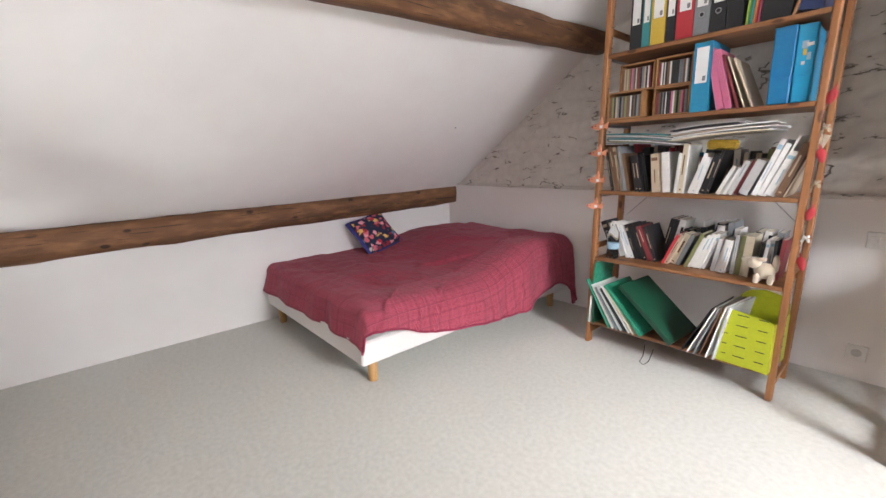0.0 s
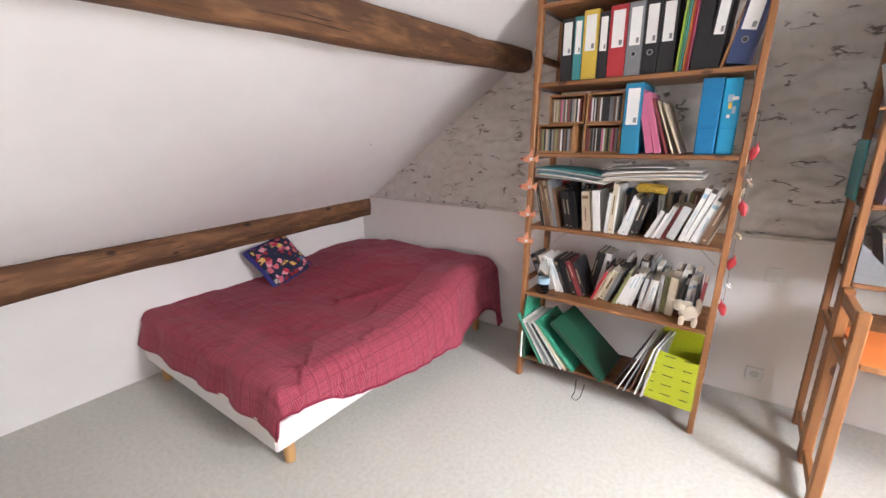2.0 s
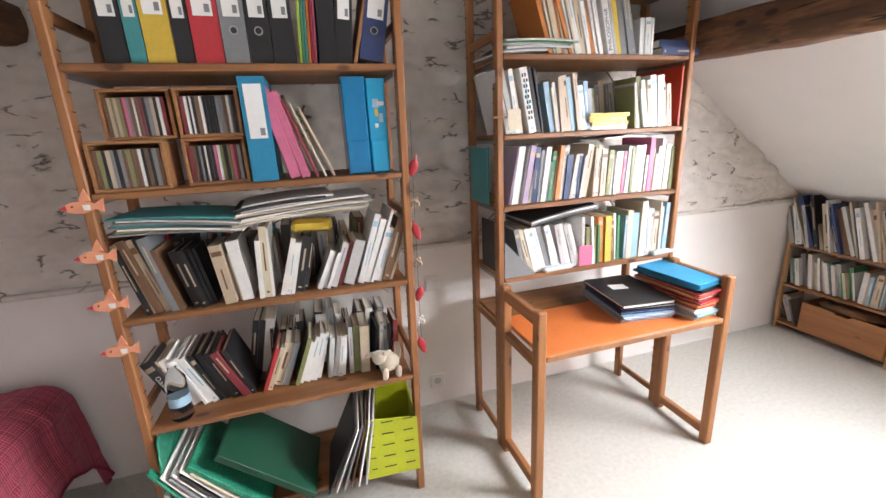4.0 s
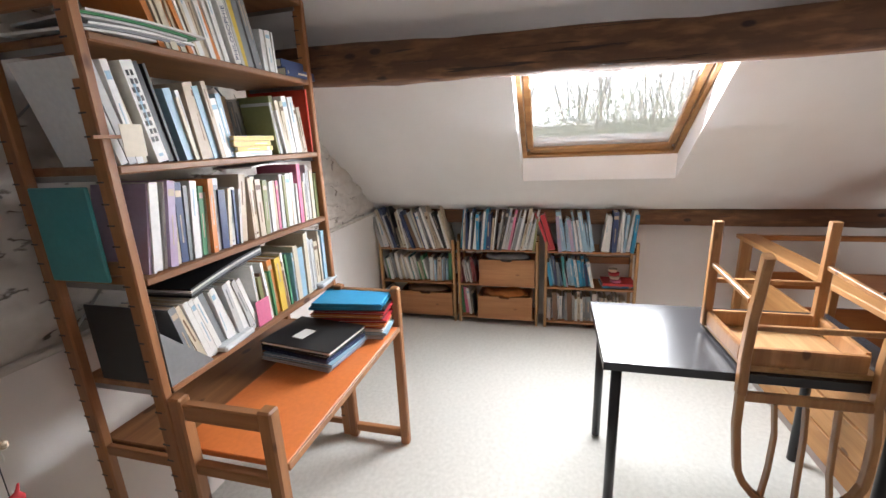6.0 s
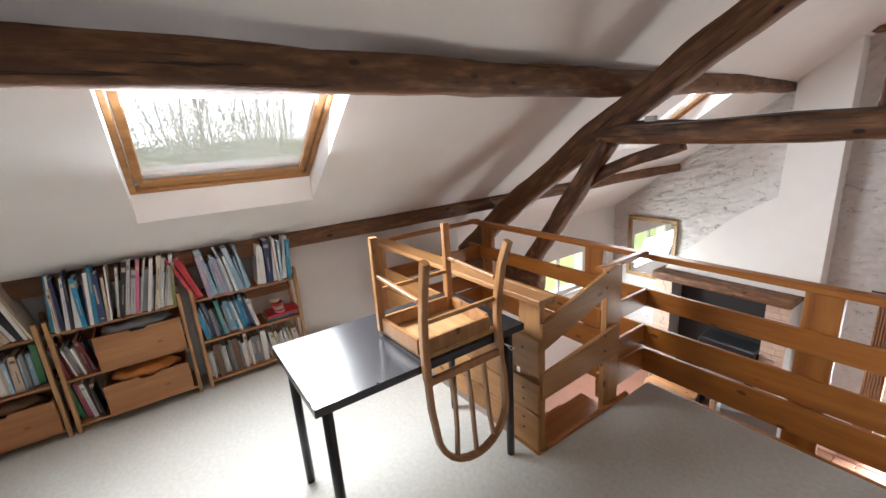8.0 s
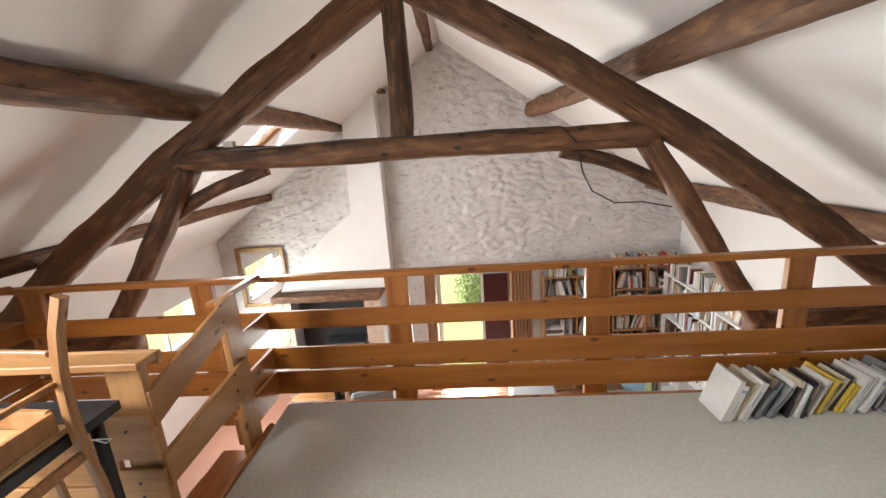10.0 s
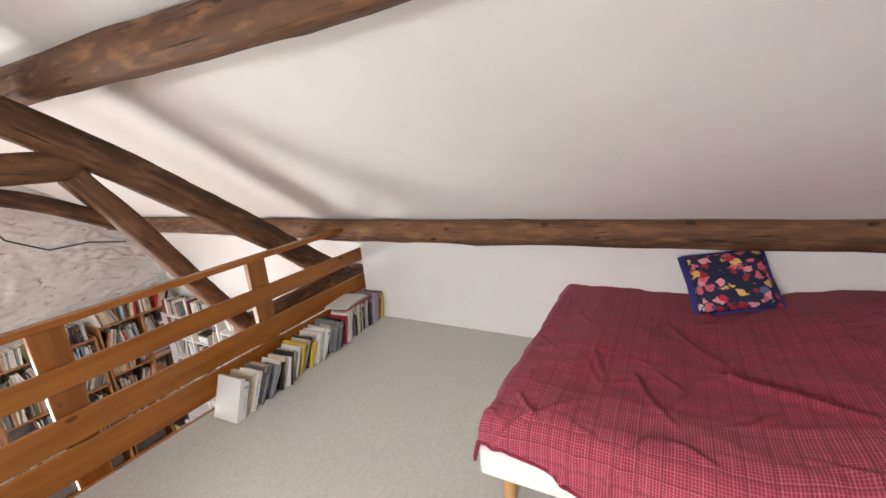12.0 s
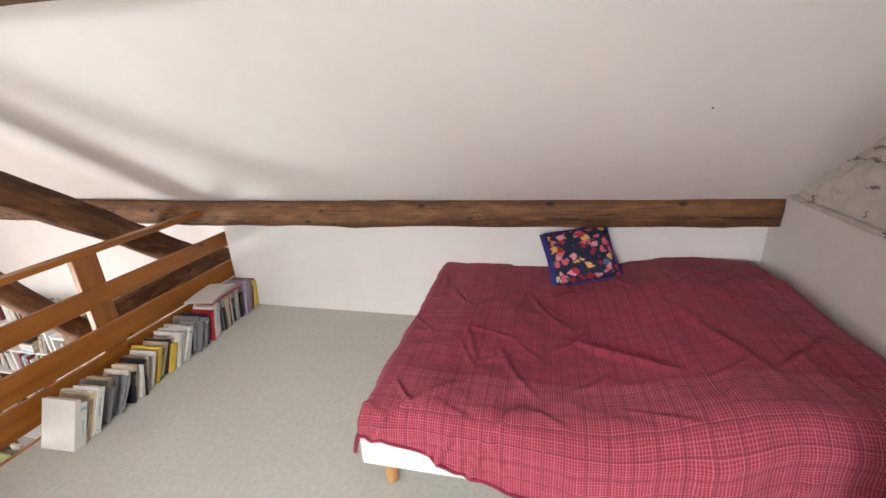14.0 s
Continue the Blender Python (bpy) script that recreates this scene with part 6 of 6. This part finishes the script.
part("mantel", box(-0.85, 0.92, 0.0, 0.55, 1.86, 1.98, 0.01), M["beam_x"], ff, "weathered timber mantel")
BRICK = mat("pale_brick", (0.52, 0.34, 0.25), 0.9, tint=(0.62, 0.48, 0.38), scale=6, bump=0.5)
rq = random.Random(5)
for sx in (-0.84, 0.62):
    jamb = part("jamb", box(sx + 0.006, sx + 0.264, 0.02, 0.494, 0, 1.855, 0), C["pale grey"], ff, "mortared brick jamb")
    for k in range(22):
        off = 0 if k % 2 else -0.065
        z = 0.006 + 0.084 * k
        cuts = [sx, sx + 0.13 + off * 0.5, sx + 0.27]
        for a_, b_ in zip(cuts, cuts[1:]):
            part("brick", box(a_ + 0.004, b_ - 0.004, 0.488, 0.505, z, z + 0.072, 0.003), BRICK, jamb)
# Plain black block between the jambs.
part("firebox", box(-0.565, 0.615, 0.02, 0.2, 0, 1.85, 0), M["black"], ff, "black block filling the fire opening")
stv = thing("stove", 4.95, FAR + 0.42, -2.6, 0, "black cast iron stove standing in the fireplace", "stove")
part("body", box(-0.36, 0.36, -0.18, 0.16, 0.3, 1.15, 0.02), BLKM, stv), part("door", box(-0.28, 0.28, 0.161, 0.18, 0.45, 1.05, 0.01), C["grey"], stv, "dark glazed stove door")
for x in (-0.3, 0.3):
    part("leg", box(x - 0.03, x + 0.03, -0.1, 0.1, 0, 0.299, 0.005), BLKM, stv)
# mirror on the far gable
mir = thing("mirror", 6.39, FAR + 0.03, -0.43, 0, "gilt framed rectangular mirror on whitewashed stone", "mirror")
GOLD = wood("dull_gilt", (0.42, 0.25, 0.08), (0.26, 0.14, 0.05), 2, 1, 0.4, False)
for a in ((-0.42, 0.42, 0.46, 0.53), (-0.42, 0.42, -0.53, -0.46), (-0.42, -0.35, -0.459, 0.459), (0.35, 0.42, -0.459, 0.459)):
    part("frame", box(a[0], a[1], 0.0, 0.035, a[2], a[3], 0.008), GOLD, mir)
part("glass", box(-0.349, 0.349, 0.004, 0.012, -0.459, 0.459, 0), mat("silvered_glass", (0.85, 0.87, 0.87), 0.03, 1.0), mir, "silvered mirror glass")
# glazed side window with bars
sw = new("window")
sw.matrix_world = pose(7.18, -6.675, -1.1)
tagged(sw, "white barred window in the lower side wall", "window", "", "structure")
for a in ((-0.67, 0.67, 0, 0.05), (-0.67, 0.67, 0.63, 0.68)):
    part("frame", box(0, 0.05, a[0], a[1], a[2], a[3], 0.003), M["white"], sw)
for y in (-0.67, -0.02, 0.63):
    part("frame", box(0, 0.05, y, y + 0.04, 0.051, 0.629, 0.003), M["white"], sw)
# door opening: frame, opened leaf, curtains
dr = new("door")
dr.matrix_world = pose(3.04, FAR - 0.1, -2.6)
tagged(dr, "glazed garden door standing open with dark red leaf", "door", "", "structure")
for a in ((-0.38, -0.34), (0.34, 0.38)):
    part("jamb", box(a[0], a[1], 0, 0.07, 0, 2.05, 0.003), M["white"], dr)
DR = plain("dark_red_paint", (0.055, 0.007, 0.007), 0.4)
part("leaf", box(-0.78, -0.385, 0.14, 0.18, 0.02, 2.05, 0.004), DR, dr, "dark red painted door leaf")
CUR = mat("plaid_curtain", (0.42, 0.20, 0.08), 0.9, tint=(0.20, 0.08, 0.04), scale=3, stretch=(6, 6, 1.5), sheen=0.2)


def curtain(x0, x1, label):
    bm = bmesh.new()
    nn = 48
    a = [bm.verts.new((x0 + (x1 - x0) * i / nn, FAR + 0.26 + 0.03 * math.sin(i * 0.9), -2.55)) for i in range(nn + 1)]
    b_ = [bm.verts.new((v.co.x, v.co.y, -0.42)) for v in a]
    for i in range(nn):
        bm.faces.new((a[i], a[i + 1], b_[i + 1], b_[i]))
    o = part("curtain", bm, CUR, None, "", True)
    md = o.modifiers.new("thickness", "SOLIDIFY")
    md.thickness = 0.006
    tagged(o, label, "curtain", "door curtains")


curtain(3.44, 3.62, "brown and orange plaid curtain gathered beside door"), curtain(1.88, 2.24, "brown and orange plaid curtain gathered beside door")
rod = part("curtain_rod", sweep(bmesh.new(), [(1.8, FAR + 0.26, -0.40), (3.7, FAR + 0.26, -0.40)], 0.02, 0.02), M["black"])
tagged(rod, "thin black curtain rod above the garden door", "curtain rod")


FARMIX = ["white"] * 12 + ["cream"] * 5 + ["pale grey"] * 5 + ["beige"] * 3 + ["black"] * 4 + ["grey"] * 3 + ["brown"] * 3 + ["dark red", "red", "orange", "navy", "olive", "pale blue"]


def far_case(m, L, H, D, n_b, label, where, material):
    c = new("bookcase")
    c.matrix_world = m
    tagged(c, label, "bookcase", "bookcases downstairs")
    for x in (0, L / 2 - 0.012, L - 0.025):
        part("side_panel", box(x, x + 0.025, 0, D, 0, H, 0.002), material, c)
    hs = [0.06 + i * (H - 0.08) / n_b for i in range(n_b + 1)]
    for z in hs:
        for a in ((0.0255, L / 2 - 0.0125), (L / 2 + 0.0135, L - 0.0255)):
            part("shelf_board", box(a[0], a[1], 0, D, z - 0.02, z, 0.001), material, c)
    for i, z in enumerate(hs):
        if z < 0.7:
            continue
        for a in ((0.03, L / 2 - 0.02), (L / 2 + 0.02, L - 0.03)):
            x_, lim = a[0], (H - 0.08) / n_b - 0.05 if i < n_b else 0.24
            while x_ < a[1] - 0.05:
                run = rb.uniform(0.12, 0.3)
                if rb.random() < 0.18 and x_ + 0.26 < a[1]:
                    pile(m @ pose(x_, 0.0, z), rb.randint(2, 5), FARMIX, "in a bookcase downstairs", "books downstairs", rb.choice([2, 3, 5]), 1.0)
                    x_ += 0.27
                else:
                    row(m @ pose(0, rb.uniform(0.0, 0.08), z), x_, min(a[1], x_ + run), FARMIX, "in a bookcase downstairs", "books downstairs", rb.choice([0, 0, 5, -6, 16, -15, 22]), 4, big=rb.random() < 0.5, limit=lim * rb.uniform(0.82, 1.0), fat=rb.choice([1.0, 1.4, 1.8]))
                    x_ += run + rb.choice([0, 0, 0.02, 0.05])


far_case(pose(1.72, FAR + 0.36, -2.6, 0, 0, 180), 1.05, 2.05, 0.30, 6, "tall pine bookcase full of books on far wall", "", M["pine_z"])
far_case(pose(0.64, FAR + 0.36, -2.6, 0, 0, 180), 1.05, 2.15, 0.30, 6, "tall pine bookcase full of books on far wall", "", M["pine_z"])
far_case(pose(-0.12, -7.75, -2.6, 0, 0, 90), 1.3, 2.05, 0.30, 6, "white bookcase full of books along side wall", "", M["white"])
far_case(pose(-0.12, -6.40, -2.6, 0, 0, 90), 1.3, 1.95, 0.30, 6, "white bookcase full of books along side wall", "", M["white"])

# terracotta floor tiles where the floor below shows
tiles = bmesh.new()
bx(tiles, 0, 0.19, 0, 0.19, 0, 0.012)
rounded(tiles, 0.003)
tm = bpy.data.meshes.new("tile")
tiles.to_mesh(tm), tiles.free()
T2 = bpy.data.materials.new("terracotta_tile")
T2.use_nodes = True
n2, l2 = T2.node_tree.nodes, T2.node_tree.links
oi, cr2 = n2.new("ShaderNodeObjectInfo"), n2.new("ShaderNodeValToRGB")
cr2.color_ramp.elements[0].color, cr2.color_ramp.elements[1].color = (0.24, 0.10, 0.06, 1), (0.42, 0.24, 0.17, 1)
l2.new(oi.outputs["Random"], cr2.inputs[0]), l2.new(cr2.outputs[0], n2["Principled BSDF"].inputs["Base Color"])
n2["Principled BSDF"].inputs["Roughness"].default_value = 0.45
tm.materials.append(T2)
gf = bpy.data.objects["ground_floor"]
for i in range(27):
    for j in range(7):
        t_ = new("tile", tm)
        t_.parent = gf
        t_.location = (0.3 + 0.2 * i, -7.95 + 0.2 * j, -2.599)

# furniture below
lt = thing("round_table", 5.35, -6.9, -2.6, 0, "round brown wooden side table downstairs", "side table")
part("tabletop", lathe([(0.33, 0.5), (0.34, 0.51), (0.34, 0.53), (0.33, 0.54)], 32), M["pine_x"], lt, "", True)
for k in range(3):
    part("leg", sweep(bmesh.new(), [(0.1 * math.cos(2.1 * k), 0.1 * math.sin(2.1 * k), 0.5), (0.25 * math.cos(2.1 * k), 0.25 * math.sin(2.1 * k), 0.0)], 0.04, 0.04, (0, 1, 0)), M["pine_z"], lt)
ac = thing("armchair", 4.45, -7.0, -2.6, 20, "low armchair with pink cushion downstairs", "armchair")
part("seat", box(-0.32, 0.32, -0.3, 0.3, 0.18, 0.4, 0.05), C["pink"], ac, "pink cushioned seat"), part("backrest", box(-0.32, 0.32, 0.22, 0.34, 0.401, 0.8, 0.04), C["grey"], ac, "grey cushioned back")
for x in (-0.36, 0.36):
    part("arm", box(x - 0.035, x + 0.035, -0.3, 0.34, 0.0, 0.55, 0.015), C["brown"], ac)
cb = thing("chest", 2.0, -7.1, -2.6, 0, "low white chest with grey cushioned lid downstairs", "chest")
part("body", box(-0.35, 0.35, -0.25, 0.25, 0, 0.42, 0.01), M["white"], cb), part("lid", box(-0.33, 0.33, -0.24, 0.24, 0.421, 0.47, 0.02), C["grey"], cb, "grey cushioned lid")
ct = thing("coffee_table", 0.75, -7.0, -2.6, 0, "low glass topped table with books downstairs", "coffee table")
part("tabletop", box(-0.45, 0.45, -0.3, 0.3, 0.40, 0.43, 0.004), C["pale blue"], ct)
for x in (-0.4, 0.4):
    for y in (-0.25, 0.25):
        part("leg", box(x - 0.02, x + 0.02, y - 0.02, y + 0.02, 0, 0.399, 0.002), M["pine_z"], ct)
row(pose(0.2, -7.1, -2.17), 0, 0.2, MIXED, "on the low table downstairs", "books downstairs", 2, 2)
pile(pose(0.7, -7.2, -2.17), 3, MIXED, "on the low table downstairs", "books downstairs")

# ---- outdoors ----
HEDGE = mat("hedge_leaves", (0.20, 0.25, 0.10), 0.8, tint=(0.14, 0.18, 0.05), scale=3)
BARK = mat("grey_bark", (0.46, 0.43, 0.39), 0.9, tint=(0.36, 0.33, 0.29), scale=8)
BUDS = mat("pale_buds", (0.44, 0.48, 0.30), 0.9, tint=(0.36, 0.40, 0.26), scale=0.6)
rt = random.Random(3)


def leaves(cx, cy, cz, sx, sy, sz, count, size, material, label, name="bush"):
    bm = bmesh.new()
    for _ in range(count):
        v = Vector((rt.gauss(0, 0.45), rt.gauss(0, 0.45), rt.gauss(0, 0.45)))
        if v.length > 1.1:
            v = v.normalized() * rt.uniform(0.7, 1.1)
        p = Vector((cx + v.x * sx, cy + v.y * sy, max(cz + v.z * sz, -2.7)))
        r = Euler((rt.uniform(0, 6), rt.uniform(0, 6), rt.uniform(0, 6))).to_matrix()
        q = [bm.verts.new(p + r @ Vector(c) * size * rt.uniform(0.6, 1.3)) for c in ((-0.5, 0, 0), (0, -0.3, 0.05), (0.5, 0, 0), (0, 0.3, 0.05))]
        bm.faces.new(q)
    ob = part(name, bm, material)
    return tagged(ob, label, name)


leaves(2.72, -12.6, -2.35, 0.6, 0.7, 0.75, 3500, 0.07, HEDGE, "leafy green garden bush beyond the door")
leaves(6.0, -22, -0.6, 5, 1.5, 2.2, 4000, 0.25, HEDGE, "leafy green garden hedge beyond the lawn", "hedge")


def tree(x, y, h, seed):
    r = random.Random(seed)
    t = thing("bare_tree", x, y, -2.8, 0, "early spring tree with thin branches and sparse pale buds", "tree", "bare trees beyond the roof window")
    part("trunk", sweep(bmesh.new(), [(0, 0, 0), (0.1, 0, h * 0.2), (0, 0.1, h * 0.4)], 0.35, 0.35, (0, 1, 0)), BARK, t)
    bm = bmesh.new()
    for k in range(7):
        z0 = h * r.uniform(0.2, 0.45)
        a = r.uniform(0, 6.28)
        s = r.uniform(0.5, 2.0)
        p1 = Vector((s * math.cos(a) * 0.5, s * math.sin(a) * 0.5, z0 + h * 0.2))
        p2 = Vector((s * math.cos(a), s * math.sin(a), h * r.uniform(0.7, 1.0)))
        sweep(bm, [(0, 0, z0), p1, p2], 0.09, 0.09, (0.1, 1, 0))
        for q in range(4):
            b0 = p1.lerp(p2, r.uniform(0.1, 0.9))
            sweep(bm, [b0, b0 + Vector((r.uniform(-1, 1), r.uniform(-1, 1), r.uniform(0.6, 1.8)))], 0.03, 0.03, (0.1, 1, 0))
    part("branches", bm, BARK, t)
    bm = bmesh.new()
    for _ in range(1500):
        p = Vector((r.gauss(0, 1.2), r.gauss(0, 1.5), h * r.triangular(0.25, 0.85, 0.45)))
        m_ = Euler((r.uniform(0, 6), r.uniform(0, 6), 0)).to_matrix()
        bm.faces.new([bm.verts.new(p + m_ @ Vector(c) * 0.22) for c in ((-0.5, 0, 0), (0, -0.3, 0), (0.5, 0, 0), (0, 0.3, 0))])
    part("crown", bm, BUDS, t, "sparse pale green buds")


for i, (x, y, h) in enumerate(((27, 1.0, 7.2), (29, -3, 9.0), (31, -4.6, 8.4), (30, -7.0, 8.8), (36, -10, 8.6))):
    tree(x, y, h, 20 + i)
HEDGE2 = mat("pale_shrubs", (0.42, 0.45, 0.32), 0.9, tint=(0.52, 0.52, 0.44), scale=0.4)
FARG = mat("far_field", (0.13, 0.17, 0.08), 0.9, tint=(0.2, 0.22, 0.13), scale=0.05)
leaves(48, -6, -0.6, 6, 34, 3.4, 12000, 0.6, HEDGE2, "long uneven hedge line beyond the fields", "hedge")
OV = bpy.data.materials.new("overcast")
OV.use_nodes = True
on = OV.node_tree.nodes
on["Principled BSDF"].inputs["Base Color"].default_value = (0, 0, 0, 1)
on["Principled BSDF"].inputs["Emission Color"].default_value = (0.95, 0.975, 1.0, 1)
on["Principled BSDF"].inputs["Emission Strength"].default_value = 1.6
bm = bmesh.new()
rings = [[bm.verts.new((400 * math.cos(q / 24 * 6.2832) * cr_, 400 * math.sin(q / 24 * 6.2832) * cr_, zz)) for q in range(24)] for cr_, zz in ((1.0, -6), (1.0, 60), (0.93, 120))]
for ra, rc in zip(rings, rings[1:]):
    for q in range(24):
        bm.faces.new((ra[q], ra[(q + 1) % 24], rc[(q + 1) % 24], rc[q]))
ovc = structure("backdrop", bm, OV, "bright low overcast sky")
bm = bmesh.new()
prism(bm, [(-70, -2.78), (-60, 1), (-25, 4.2), (10, 3.4), (45, 5.0), (70, 1.5), (80, -2.78)], "x", 110, 116)
structure("backdrop", bm, FARG, "low distant wooded hill")

me = bpy.data.meshes.new("books")
me.from_pydata(HEAP["v"], [], HEAP["f"])
for one in HEAP["mats"]:
    me.materials.append(one)
me.polygons.foreach_set("material_index", HEAP["m"])
me.update()
tagged(new("books", me), "many books in mixed covers filling bookcases downstairs", "books", "", "stuff")
